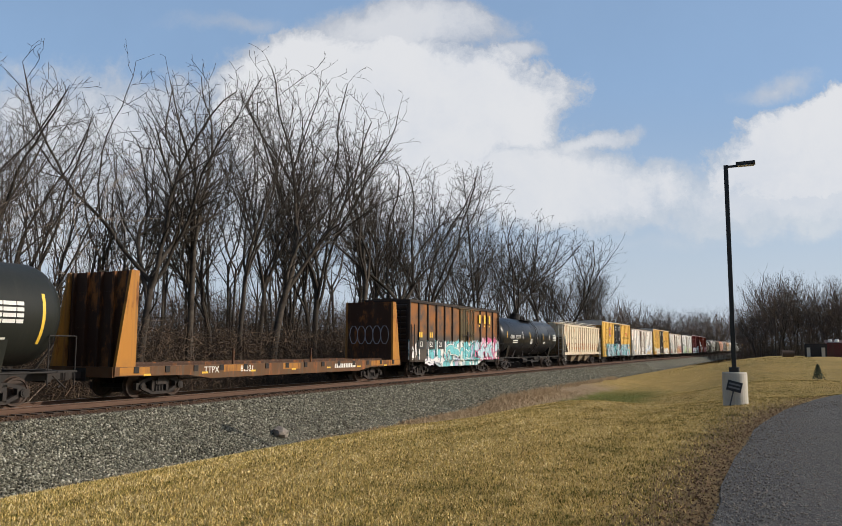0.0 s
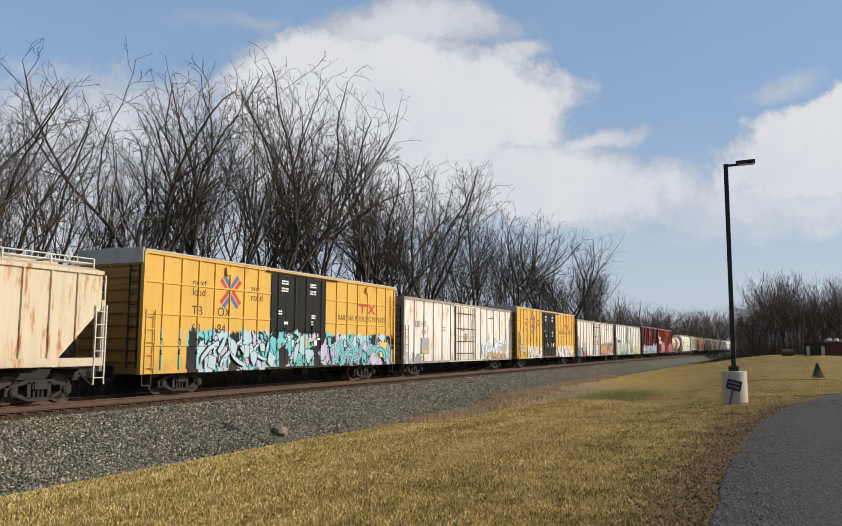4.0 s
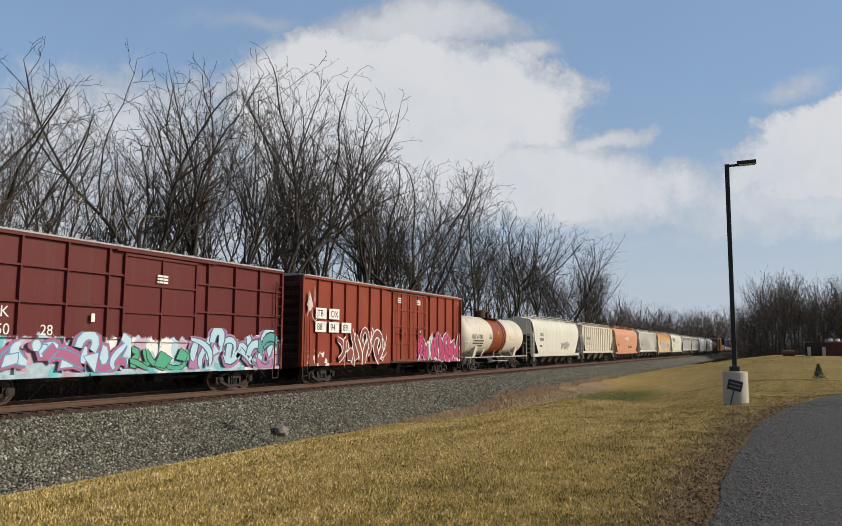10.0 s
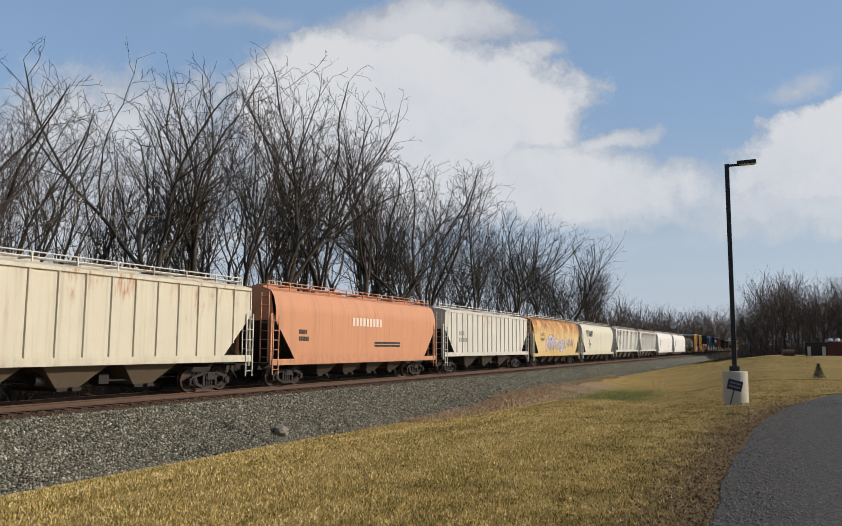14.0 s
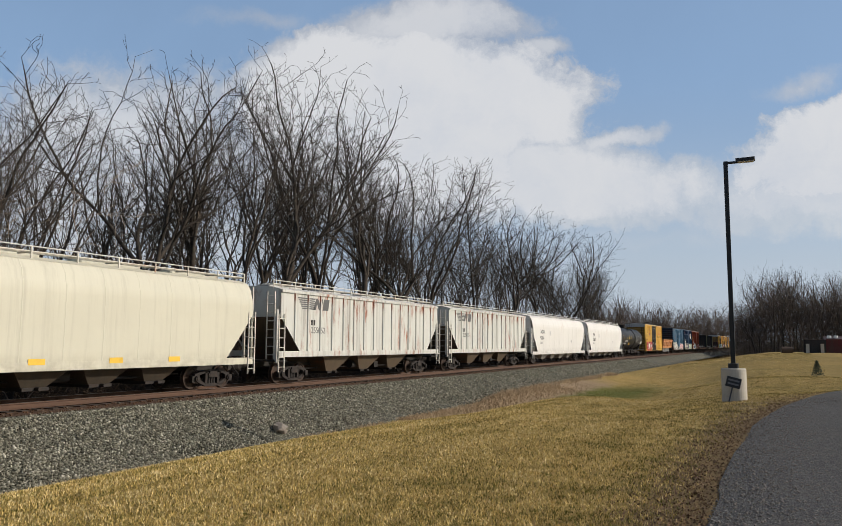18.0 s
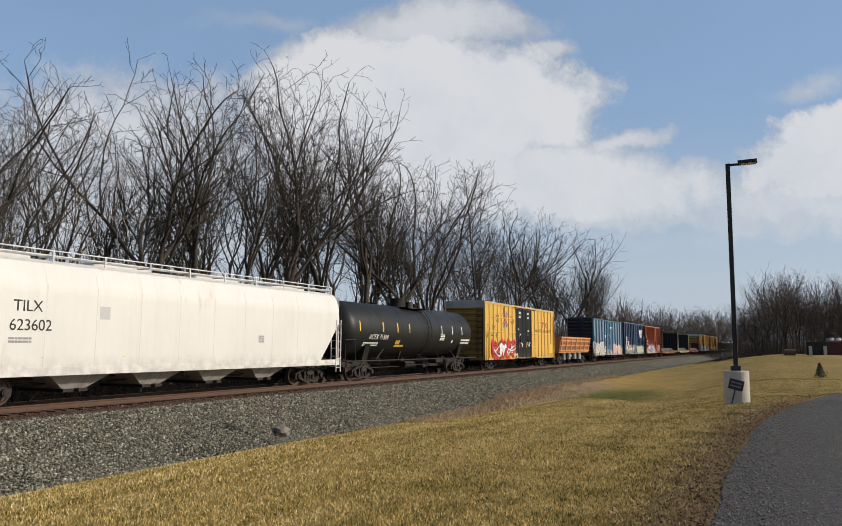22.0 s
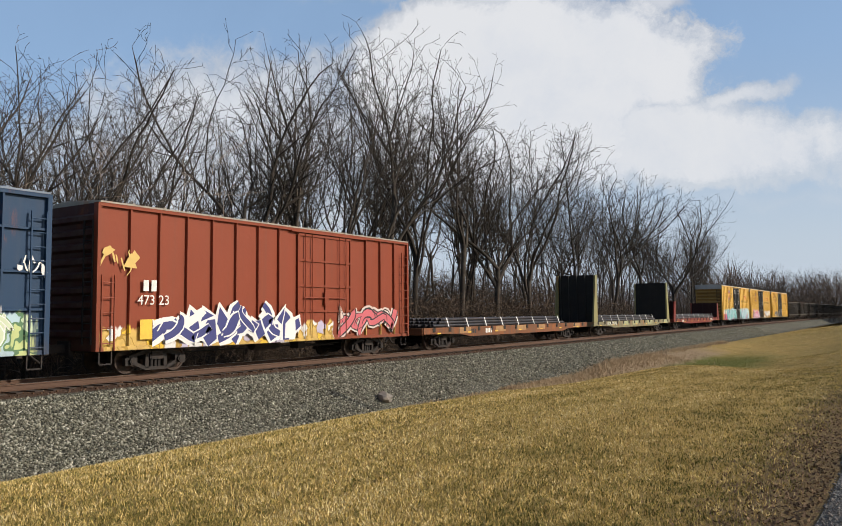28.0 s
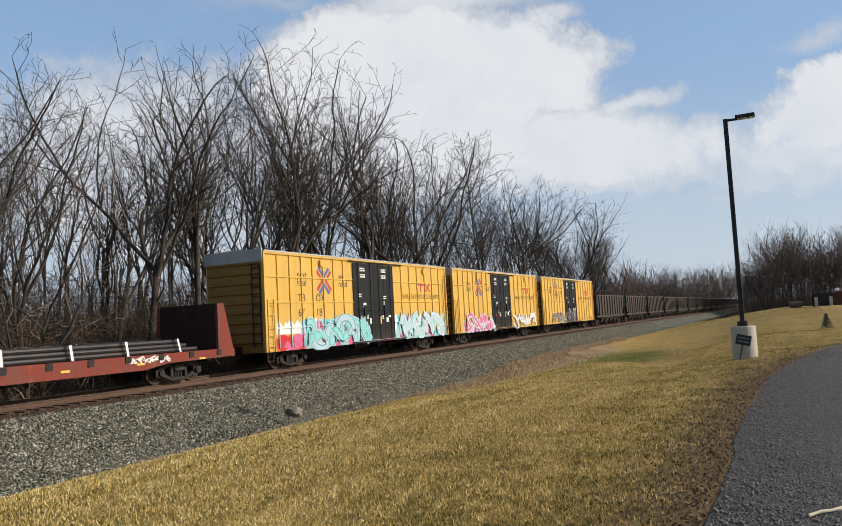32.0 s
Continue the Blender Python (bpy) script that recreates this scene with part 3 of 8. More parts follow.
def grow(seed, height, limbs=4, fork=0.42, spread=0.5, lean=0.0, up=0.05, levels=4, thick=1.0, leader=False, twig_mat=None, fill=1.0, crook=1.0, coarse=1.0, broad=0.30):
    """A bare tree: a trunk, long tapering limbs that fork, branches and twigs along each of them.
    Returns two meshes, trunk with its limbs, and crown of branches and twigs."""
    rnd = random.Random(seed)
    tv, tf, cv, cf = [], [], [], []

    def ring(v, c, d, r, n):
        u = d.orthogonal().normalized()
        w = d.cross(u)
        k = len(v)
        v.extend(tuple(c + u * (math.cos(2 * math.pi * i / n) * r) + w * (math.sin(2 * math.pi * i / n) * r)) for i in range(n))
        return k

    def sweep(p, d, length, r0, r1, steps, n, wob, rise, big):
        """A bent, tapering stem; gives the places, headings and radii along it."""
        v, f = (tv, tf) if big else (cv, cf)
        k0 = ring(v, p, d, r0, n)
        pts = [(p.copy(), d.copy(), r0)]
        bow = Vector((rnd.gauss(0, 1), rnd.gauss(0, 1), rnd.gauss(0, 0.5))) * wob * 0.35
        for i in range(steps):
            kink = Vector((rnd.gauss(0, 1), rnd.gauss(0, 1), rnd.gauss(0, 0.6))) * wob
            d = (d + bow + kink + Vector((0, 0, rise))).normalized()
            p = p + d * (length / steps)
            out = i > 0 and p.z > height * 0.35 and math.hypot(math.hypot(p.x - lean * p.z, p.y) / (height * broad), (p.z - height * 0.62) / (height * 0.40)) > 1.0
            q = 0.011 if out and r0 > 0.03 else max(r0 + (r1 - r0) * ((i + 1) / steps) ** 0.85, 0.0085)
            k1 = ring(v, p, d, q, n)
            f.extend((k0 + j, k0 + (j + 1) % n, k1 + (j + 1) % n, k1 + j) for j in range(n))
            k0 = k1
            pts.append((p.copy(), d.copy(), q))
            if out:
                break
        return pts

    def aside(d, ang, turn):
        o = d.orthogonal().normalized()
        o = o * math.cos(turn) + d.cross(o) * math.sin(turn)
        return (d * math.cos(ang) + o * math.sin(ang)).normalized()

    SEG = [k * coarse for k in (0.80, 0.50, 0.36, 0.45)]
    SIDES, WOB = (7, 4, 3, 3) if coarse < 1.3 else (4, 3, 3, 3), (0.135, 0.20, 0.24, 0.20)

    def limb(p, d, length, r, level, forks=2):
        tip = max(r * (0.22 if level == 0 else 0.35), 0.009)
        steps = max(2 if level < 3 else 1, round(length / SEG[level]))
        pts = sweep(p, d, length, r, tip, steps, SIDES[level], WOB[level] * crook, up * (1.25, 1.15, 1.0, 0.5)[level] * coarse, level == 0)
        if level >= levels - 1:
            return
        steps = len(pts) - 1
        turn = rnd.uniform(0, 6.28)
        first = max(1, int(steps * (0.22 if level == 0 else 0.15)))
        for i in range(first, steps + 1):
            t = i / steps
            b, bd, br = pts[i]
            turn += 2.4 + rnd.uniform(-0.5, 0.5)
            if level == 0 and forks and 0.12 < t < 0.62 and rnd.random() < 0.30:
                limb(b, aside(bd, rnd.uniform(0.35, 0.75), turn), length * (1.0 - t) * rnd.uniform(0.75, 1.05), br * rnd.uniform(0.6, 0.85), 0, forks - 1)
                turn += 1.3
            if rnd.random() < ((0.72 if t < 0.5 else 1.0), 0.92, 0.85)[level] * fill:
                reach = length * (0.36, 0.50, 0.52)[level] * (1.08 - (0.45 if level == 0 else 0.62) * t) * rnd.uniform(0.5, 1.15)
                if reach > 0.16:
                    limb(b, aside(bd, rnd.uniform(0.60, 1.15), turn), reach, max(br * rnd.uniform(0.38, 0.58), 0.0095), level + 1)

    r = (height * 0.0088 + 0.025) * thick
    if leader:
        pts = sweep(Vector((0, 0, -0.4)), Vector((lean, 0, 1)).normalized(), height * 0.98, r, 0.025, 18, 8, 0.016, 0.03, True)
        for j in range(limbs):
            a = fork + (0.97 - fork) * (j + rnd.random()) / limbs
            i = min(17, int(a * 18))
            b, d, q = pts[i][0].lerp(pts[i + 1][0], a * 18 - i), pts[i][1], pts[i][2]
            limb(b, aside(d, spread * rnd.uniform(0.8, 1.35), j * 2.4), height * 0.36 * (1.12 - a) * rnd.uniform(0.8, 1.2) + 0.5, max(q * 0.5, 0.02), 1)
    else:
        pts = sweep(Vector((0, 0, -0.4)), Vector((lean, rnd.gauss(0, 0.03), 1)).normalized(), height * fork, r * 1.12, r * 0.8, 7, 9, 0.03 * crook, 0.01, True)
        top, d, q = pts[-1]
        turn = rnd.uniform(0, 6.28)
        for j in range(limbs):
            a = turn + 2 * math.pi * j / limbs + rnd.uniform(-0.45, 0.45)
            nd = (d + Vector((math.cos(a), math.sin(a), 0)) * math.tan(spread * rnd.uniform(0.45, 1.25))).normalized()
            limb(top - d * (rnd.uniform(0, height * 0.09) if j else 0.0), nd, height * (1 - fork) * rnd.uniform(0.86, 1.08), q * rnd.uniform(0.60, 0.88), 0)
        for j in range(2):
            b, dd, rr = pts[rnd.randrange(3, 7)]
            limb(b, aside(dd, rnd.uniform(0.6, 0.9), rnd.uniform(0, 6.28)), height * rnd.uniform(0.10, 0.2), rr * 0.3, 1)
    tall = height / max(v[2] for v in tv + cv)
    tv = [(x * tall, y * tall, z * tall) for x, y, z in tv]
    cv = [(x * tall, y * tall, z * tall) for x, y, z in cv]
    return mesh_from("trunk", tv, tf, M_BARK, True), mesh_from("crown", cv, cf, twig_mat or M_TWIG)


def tree_thing(meshes, label, group):
    ob = thing("bare_tree", label, "tree", group)
    part("trunk", meshes[0], None, ob)
    part("crown", meshes[1], None, ob)
    return ob


TREE_H = 18.0
GROVE = [grow(11, TREE_H, 5, 0.38, 0.52, 0.02, 0.075, broad=0.40), grow(12, TREE_H, 4, 0.42, 0.38, -0.03, 0.07, broad=0.30), grow(13, TREE_H, 4, 0.40, 0.42, 0.02, 0.08, broad=0.32), grow(14, TREE_H, 5, 0.34, 0.62, 0.03, 0.07, crook=1.2, broad=0.42),
         grow(15, TREE_H, 4, 0.46, 0.38, -0.02, 0.07, broad=0.29), grow(17, TREE_H, 36, 0.30, 0.95, 0.0, 0.04, leader=True), grow(18, TREE_H, 5, 0.32, 0.46, 0.0, 0.08, broad=0.33)]
SLIM = [grow(41 + k, TREE_H, 3, 0.48, 0.36, 0.02 * (k - 2), 0.08, 3, 0.5, broad=0.22, fill=0.8) for k in range(5)]
DEEPBANK = [grow(51 + k, TREE_H, 3, 0.48, 0.36, 0.02 * (k - 1), 0.06, 3, 0.7, fill=0.9, coarse=1.7, broad=0.24) for k in range(3)]
_rnd = random.Random(5)
FIRST = {}


def plant(x, y, h, kind, k, turn=None, label="tall bare deciduous tree in the wood beyond the track", group="bare trees beyond the track", wide=1.0):
    bank = GROVE if kind == "g" else SLIM
    key = (kind, k % len(bank), label)
    m = pose(x, y, float(ground_z(x, y)), 0, 0, _rnd.uniform(0, 360) if turn is None else turn)
    s = h / TREE_H
    if key not in FIRST:
        ob = tree_thing(bank[k % len(bank)], label, group)
        FIRST[key] = ob
        ob.matrix_basis = m
    else:
        ob = copy_thing(FIRST[key], m)
    ob.scale = (s * wide, s * wide, s)
    return ob


def joined(name, places, bank, label):
    """Trees that nobody could count, as one mesh: places of (x, y, height, width)."""
    arrays = []
    for tr, cr in bank:
        got = []
        for me in (tr, cr):
            v = np.empty(len(me.vertices) * 3, np.float32)
            me.vertices.foreach_get("co", v)
            f = np.empty(len(me.polygons) * 4, np.int32)
            me.loops.foreach_get("vertex_index", f)
            got.append((v.reshape(-1, 3), f.reshape(-1, 4)))
        arrays.append((np.concatenate([got[0][0], got[1][0]]), np.concatenate([got[0][1], got[1][1] + len(got[0][0])])))
    V, F, k = [], [], 0
    for i, (x, y, h, wide) in enumerate(places):
        v, f = arrays[i % len(arrays)]
        a = _rnd.uniform(0, 6.28)
        s = h / TREE_H
        c, q = math.cos(a) * s * wide, math.sin(a) * s * wide
        V.append(np.stack([v[:, 0] * c - v[:, 1] * q + x, v[:, 0] * q + v[:, 1] * c + y, v[:, 2] * s + float(ground_z(x, y))], -1))
        F.append(f + k)
        k += len(v)
    V, F = np.concatenate(V), np.concatenate(F)
    me = bpy.data.meshes.new(name)
    me.vertices.add(len(V))
    me.vertices.foreach_set("co", V.astype(np.float32).ravel())
    me.loops.add(F.size)
    me.loops.foreach_set("vertex_index", F.astype(np.int32).ravel())
    me.polygons.add(len(F))
    me.polygons.foreach_set("loop_start", np.arange(0, F.size, 4, dtype=np.int32))
    me.materials.append(bank[0][1].materials[0])
    me.update(calc_edges=True)
    return single(name, me, None, label, "woods", "stuff")


# the skyline of the wood: degrees to the left of the track's line, degrees above level
SKYLINE = [(90, 19.0), (70, 18.5), (58, 19.5), (53.4, 20.8), (51, 19.8), (49, 21.6), (45, 22.4), (41.5, 21.5), (39.5, 20.7), (36.5, 21.2), (34, 21.2), (32, 19.3), (29.5, 18.3), (27.0, 16.0), (25.0, 13.8), (23.6, 12.7), (21.2, 13.4), (19.5, 11.7), (17.0, 10.1), (14.5, 9.1), (12.8, 7.9), (11.9, 6.4), (11, 4.6), (8, 3.4)]


def skyline(az):
    return float(np.interp(-az, [-a for a, e in SKYLINE], [e for a, e in SKYLINE]))


def at_skyline(az, x, kind, k, turn=None, rise=1.0, wide=1.0):
    d = -x / math.sin(radians(az))
    y = d * math.cos(radians(az))
    h = 1.6 + d * math.tan(radians(skyline(az))) * rise - float(ground_z(x, y))
    return plant(x, y, h, kind, k, turn, wide=wide)


# the trees of the front row that stand out
for az, x, k, turn, rise, wide in ((54.0, -30.0, 6, 60, 0.80, 0.9), (46.0, -30.5, 0, 100, 0.95, 1.08), (42.6, -31.5, 4, 200, 0.98, 0.9), (39.0, -31.0, 1, 15, 0.97, 0.8), (36.8, -30.2, 2, 40, 1.02, 1.1), (33.6, -31.5, 6, 250, 1.0, 0.85), (30.2, -31.0, 1, 120, 1.02, 1.05), (27.4, -30.2, 3, 250, 1.0, 1.1), (24.8, -30.5, 6, 30, 1.02, 1.05), (21.2, -31.0, 5, 0, 1.03, 0.8), (18.7, -31.0, 0, 20, 1.0, 1.05), (16.4, -30.5, 1, 200, 1.02, 1.2), (14.4, -30.0, 3, 150, 1.0, 1.15), (62.0, -30.5, 1, 10, 1.0, 1.0), (68.0, -31.0, 0, 280, 1.0, 1.0), (58.0, -29.5, 6, 80, 0.95, 1.0)):
    at_skyline(az, x, "g", k, turn, rise, wide)
_az, _n = 88.0, 0
while _az > 12.6:
    x = -30.5 - _rnd.uniform(0, 4.5)
    d = -x / math.sin(radians(_az))
    at_skyline(_az, x, "g", _n * 2 + _n // 3 if (_n * 2 + _n // 3) % 7 != 5 else 1, None, _rnd.uniform(0.66, 0.93), _rnd.uniform(0.65, 0.9))
    _n += 1
    _az -= math.degrees(_rnd.uniform(5.0, 7.5) * (1.0 if _az > 27 else 2.0) / d * max(0.4, math.sin(radians(_az))))
DEEP, BEND, RISE = [], [], []
for row, (xa, xb, step, kf) in enumerate(((-33, -38, 2.6, 0.94), (-39, -47, 3.0, 0.90), (-48, -62, 1.7, 0.84), (-64, -100, 2.4, 0.72))):
    y = -12.0
    while y < 160 + row * 25:
        x = _rnd.uniform(xb, xa)
        d = math.hypot(x, y)
        az = math.degrees(math.atan2(-x, y))
        if az > 12.4:
            h = min((1.6 + d * math.tan(radians(skyline(az)))) * kf * _rnd.uniform(0.6, 0.95) + 1.5, 21)
            if row < 2:
                plant(x, y, h, "s" if _rnd.random() < 0.85 else "g", _rnd.choice((0, 1, 2, 3, 4, 6)))
            else:
                DEEP.append((x, y, h, 1.0))
        y += step * _rnd.uniform(0.6, 1.4) * (1.0 if y < 52 else 2.0)
# far woods
for k in range(90):
    az = 13.0 - 11.5 * (k / 90) ** 0.85 + _rnd.uniform(-0.3, 0.3)
    d = 170 + 280 * (k / 90) + _rnd.uniform(-15, 60)
    h = d * math.tan(radians(float(np.interp(az, [1.5, 3, 4.5, 6, 8, 9, 10.5, 12, 13], [2.2, 2.6, 3.5, 3.3, 3.5, 3.9, 4.6, 5.0, 5.0])))) * _rnd.uniform(0.62, 1.08) + 1.6
    BEND.append((-d * math.sin(radians(az)), d * math.cos(radians(az)), h, 1.25))
for k in range(84):
    az = 2.4 - 13.0 * k / 84 + _rnd.uniform(-0.3, 0.3)
    d = 205 + _rnd.uniform(0, 80)
    h = d * math.tan(radians(float(np.interp(-az, [-2.4, -1.4, -0.4, 2, 6], [3.2, 5.4, 6.2, 5.4, 4.9])))) * _rnd.uniform(0.62, 1.04) + 1.2
    if k % 4 == 0:
        plant(-d * math.sin(radians(az)), d * math.cos(radians(az)), h, "g", _rnd.choice((0, 1, 3, 6)), label="distant bare tree behind the mown rise", group="distant bare trees", wide=0.9)
    else:
        RISE.append((-d * math.sin(radians(az)), d * math.cos(radians(az)), h, 1.1))


FARBANK = [grow(61 + k, TREE_H, 5, 0.32, 0.50, 0.0, 0.05, 3, 1.3, twig_mat=M_HAZE_TWIG, fill=0.95, coarse=1.8, broad=0.36) for k in range(4)]
joined("deep_woods", DEEP, DEEPBANK, "bare trees deeper in the wood beyond the track")
joined("distant_woods", BEND, FARBANK, "hazy band of distant bare woods at the bend")
joined("distant_woods", RISE, FARBANK, "dense bare woods behind the mown rise")


def thicket(seed, count, x0, x1, y0, y1, h0, h1):
    """Thin upright stems and brush, joined."""
    rnd = np.random.RandomState(seed)
    p = np.stack([rnd.uniform(x0, x1, count), rnd.uniform(y0, y1, count)], -1)
    z = ground_z(p[:, 0], p[:, 1])
    h = rnd.uniform(h0, h1, count) * rnd.uniform(0.4, 1, count)
    r = 0.008 + 0.0028 * h
    lean = rnd.normal(0, 0.22, (count, 2)) * h[:, None]
    verts, faces = [], []
    for lvl, (t, q) in enumerate(((0.0, 1.0), (1.0, 0.2))):
        cx, cy, cz = p[:, 0] + lean[:, 0] * t ** 1.6, p[:, 1] + lean[:, 1] * t ** 1.6, z - 0.1 + h * t
        for k in range(3):
            a = 2 * math.pi * k / 3
            verts.append(np.stack([cx + np.cos(a) * r * q, cy + np.sin(a) * r * q, cz], -1))
    V = np.stack(verts, 1).reshape(-1, 3)
    for lvl in range(1):
        for k in range(3):
            a, b = lvl * 3 + k, lvl * 3 + (k + 1) % 3
            faces.append(np.array([a, b, b + 3, a + 3]))
    F = (np.arange(count)[:, None, None] * 6 + np.array(faces)[None]).reshape(-1, 4)
    return mesh_from("undergrowth", V.tolist(), F.tolist(), M_TWIG)


single("undergrowth", thicket(3, 7000, -33, -26.3, -8, 150, 1.0, 5.2), None, "tangle of thin brown saplings and brush at the wood's edge", "undergrowth", "stuff")
single("undergrowth", thicket(4, 16000, -80, -33, -8, 160, 2.5, 7.5), None, "dense brown brush deeper in the bare wood", "undergrowth", "stuff")
single("undergrowth", thicket(9, 18000, -60, -31, -10, 75, 3.0, 9.0), None, "close brown saplings in the wood", "undergrowth", "stuff")
single("undergrowth", thicket(7, 9000, -70, 50, 195, 300, 2.0, 9.0), None, "brown brush under the distant trees", "undergrowth", "stuff")
single("undergrowth", thicket(8, 5000, -170, -80, -10, 260, 2.0, 7.0), None, "brush and saplings at the back of the wood", "undergrowth", "stuff")


def brush(seed, count, x0, x1, y0, y1, z1, big=1.0, mat=None):
    """Crooked thin twigs at all angles, joined."""
    rnd = np.random.RandomState(seed)
    x, y = rnd.uniform(x0, x1, count), rnd.uniform(y0, y1, count)
    a = np.stack([x, y, ground_z(x, y) + rnd.uniform(0, 1, count) ** 1.5 * z1], -1)
    d = rnd.normal(0, 1, (count, 3)) * [0.5, 0.5, 0.35] + [0, 0, 0.25]
    d = d / np.linalg.norm(d, axis=1)[:, None]
    b = a + d * rnd.uniform(0.5, 1.7, count)[:, None] * big
    side = np.cross(d, rnd.normal(0, 1, (count, 3)))
    side = side / np.linalg.norm(side, axis=1)[:, None] * rnd.uniform(0.008, 0.018, count)[:, None] * big
    up = np.cross(side, d)
    V = np.stack([a + side, a - side * 0.5 + up, a - side * 0.5 - up, b], 1).reshape(-1, 3)
    F = (np.arange(count)[:, None, None] * 4 + np.array([(0, 1, 3), (1, 2, 3), (2, 0, 3)])[None]).reshape(-1, 3)
    return mesh_from("brush", V.tolist(), F.tolist(), mat or M_BRUSH)


n_ = Nodes("dry_brush")
_k = n_.t.nodes.new("ShaderNodeNewGeometry").outputs["Random Per Island"]
M_BRUSH = n_.finish(n_.mix(_k, (0.050, 0.038, 0.030), (0.165, 0.115, 0.078)), 0.95, 0, 0.1)
single("brush", brush(21, 30000, -34, -26, -6, 90, 4.2), None, "low tangled dry brush at the wood's edge", "brush", "stuff")
single("brush", brush(22, 34000, -52, -33, -6, 90, 6.0), None, "grey-brown tangled twigs under the trees", "brush", "stuff")
single("brush", brush(23, 26000, -75, -48, -10, 130, 8.5, 2.2), None, "tangled brown branches in the depth of the wood", "brush", "stuff")
single("brush", brush(24, 24000, -12, 60, 205, 300, 14.0, 3.2, M_HAZE_TWIG), None, "brown thicket under the distant trees on the rise", "brush", "stuff")
single("brush", brush(25, 24000, -120, -28, 170, 440, 9.5, 4.0, M_HAZE_TWIG), None, "hazy brown thicket along the bend of the track", "brush", "stuff")


# a low tree at the wood's edge that keeps its pale dead leaves
M_PALE = plain("pale_dead_twigs", (0.26, 0.20, 0.15), 0.9, 0, 0.5, 4.0, (0.10, 0.075, 0.055))
pale = [grow(81 + k, 10.0, 5, 0.16, 0.62, 0.0, 0.04, 4, 0.8, twig_mat=M_PALE, crook=1.4, fill=0.8, broad=0.42) for k in range(2)]
for (px, py, ph, pk) in ((-26.9, 19.6, 11.2, 0), (-27.4, 15.4, 10.0, 1), (-27.6, 9.0, 10.4, 0)):
    ob = thing("bare_tree", "low pale-twigged tree with withered leaves beside the track", "tree", "bare trees beyond the track")
    part("trunk", pale[pk][0], None, ob)
    part("crown", pale[pk][1], None, ob, "pale grey-brown twigs")
    ob.matrix_basis = pose(px, py, float(ground_z(px, py)), 0, 0, 70 * pk + py * 9)
    ob.scale = (ph / 10, ph / 10, ph / 10)

# ---- the train ----
# each car stands on the rail top with its middle at its own origin, y along the track, x = +1.6 the sunlit side
TRAIN = []


def car_thing(name, label, s0, s1, group):
    ob = thing(name, label, "freight car", group, at=(TRACK_X, (s0 + s1) / 2, RAIL_Z))
    TRAIN.append((ob, (s0 + s1) / 2))
    return ob, (s1 - s0) / 2


def wheel_mesh():
    s = Shape()
    n = 20
    prof = [(0.07, 0.07), (0.10, 0.07), (0.03, 0.12), (0.035, 0.34), (0.065, 0.36), (0.065, 0.42), (-0.05, 0.43), (-0.075, 0.455), (-0.075, 0.36), (-0.03, 0.34), (-0.03, 0.12), (-0.08, 0.07)]
    for x, r in prof:
        s.v += [(x, r * math.cos(2 * math.pi * i / n), r * math.sin(2 * math.pi * i / n)) for i in range(n)]
    for k in range(len(prof) - 1):
        s.f += [(k * n + i, k * n + (i + 1) % n, (k + 1) * n + (i + 1) % n, (k + 1) * n + i) for i in range(n)]
    return s.mesh("wheel", M_WHEEL)


def sideframe_mesh():
    s = Shape()
    s.prism([(-1.12, 0.30), (-0.72, 0.30), (-0.72, 0.56), (-1.12, 0.54)], "x", -0.08, 0.08)
    s.prism([(1.12, 0.30), (1.12, 0.54), (0.72, 0.56), (0.72, 0.30)], "x", -0.08, 0.08)
    s.prism([(-0.98, 0.50), (-0.40, 0.64), (0.40, 0.64), (0.98, 0.50), (0.98, 0.60), (0.42, 0.75), (-0.42, 0.75), (-0.98, 0.60)], "x", -0.07, 0.07)
    s.prism([(-0.80, 0.30), (-0.38, 0.13), (0.38, 0.13), (0.80, 0.30), (0.74, 0.40), (0.36, 0.23), (-0.36, 0.23), (-0.74, 0.40)], "x", -0.07, 0.07)
    for y in (-0.34, 0.34):
        s.box(-0.07, 0.07, y - 0.06, y + 0.06, 0.2, 0.68)
    for y in (-0.14, 0.0, 0.14):
        s.tube((0.0, y, 0.22), (0.0, y, 0.50), 0.055, n=8)
    s.box(-0.09, 0.11, -0.26, 0.26, 0.48, 0.62)
    for y in (-0.89, 0.89):
        s.tube((0.05, y, 0.43), (0.16, y, 0.43), 0.12, n=10)
    return s.mesh("sideframe", M_STEEL)


def add_truck(car, y):
    bolster = cached("bolster", lambda: Shape().box(-1.15, 1.15, -0.2, 0.2, 0.46, 0.7).tube((-1.2, -0.89, 0.43), (1.2, -0.89, 0.43), 0.08).tube((-1.2, 0.89, 0.43), (1.2, 0.89, 0.43), 0.08).mesh("truck", M_STEEL))
    t = part("truck", bolster, None, car, at=(0, y, 0))
    fr, wh = cached("sideframe", sideframe_mesh), cached("wheel", wheel_mesh)
    part("sideframe", fr, None, t, at=(1.02, 0, 0))
    part("sideframe", fr, None, t, at=pose(-1.02, 0, 0, 0, 0, 180))
    for yy in (-0.89, 0.89):
        part("wheel", wh, None, t, at=(0.755, yy, 0.455))
        part("wheel", wh, None, t, at=pose(-0.755, yy, 0.455, 0, 0, 180))


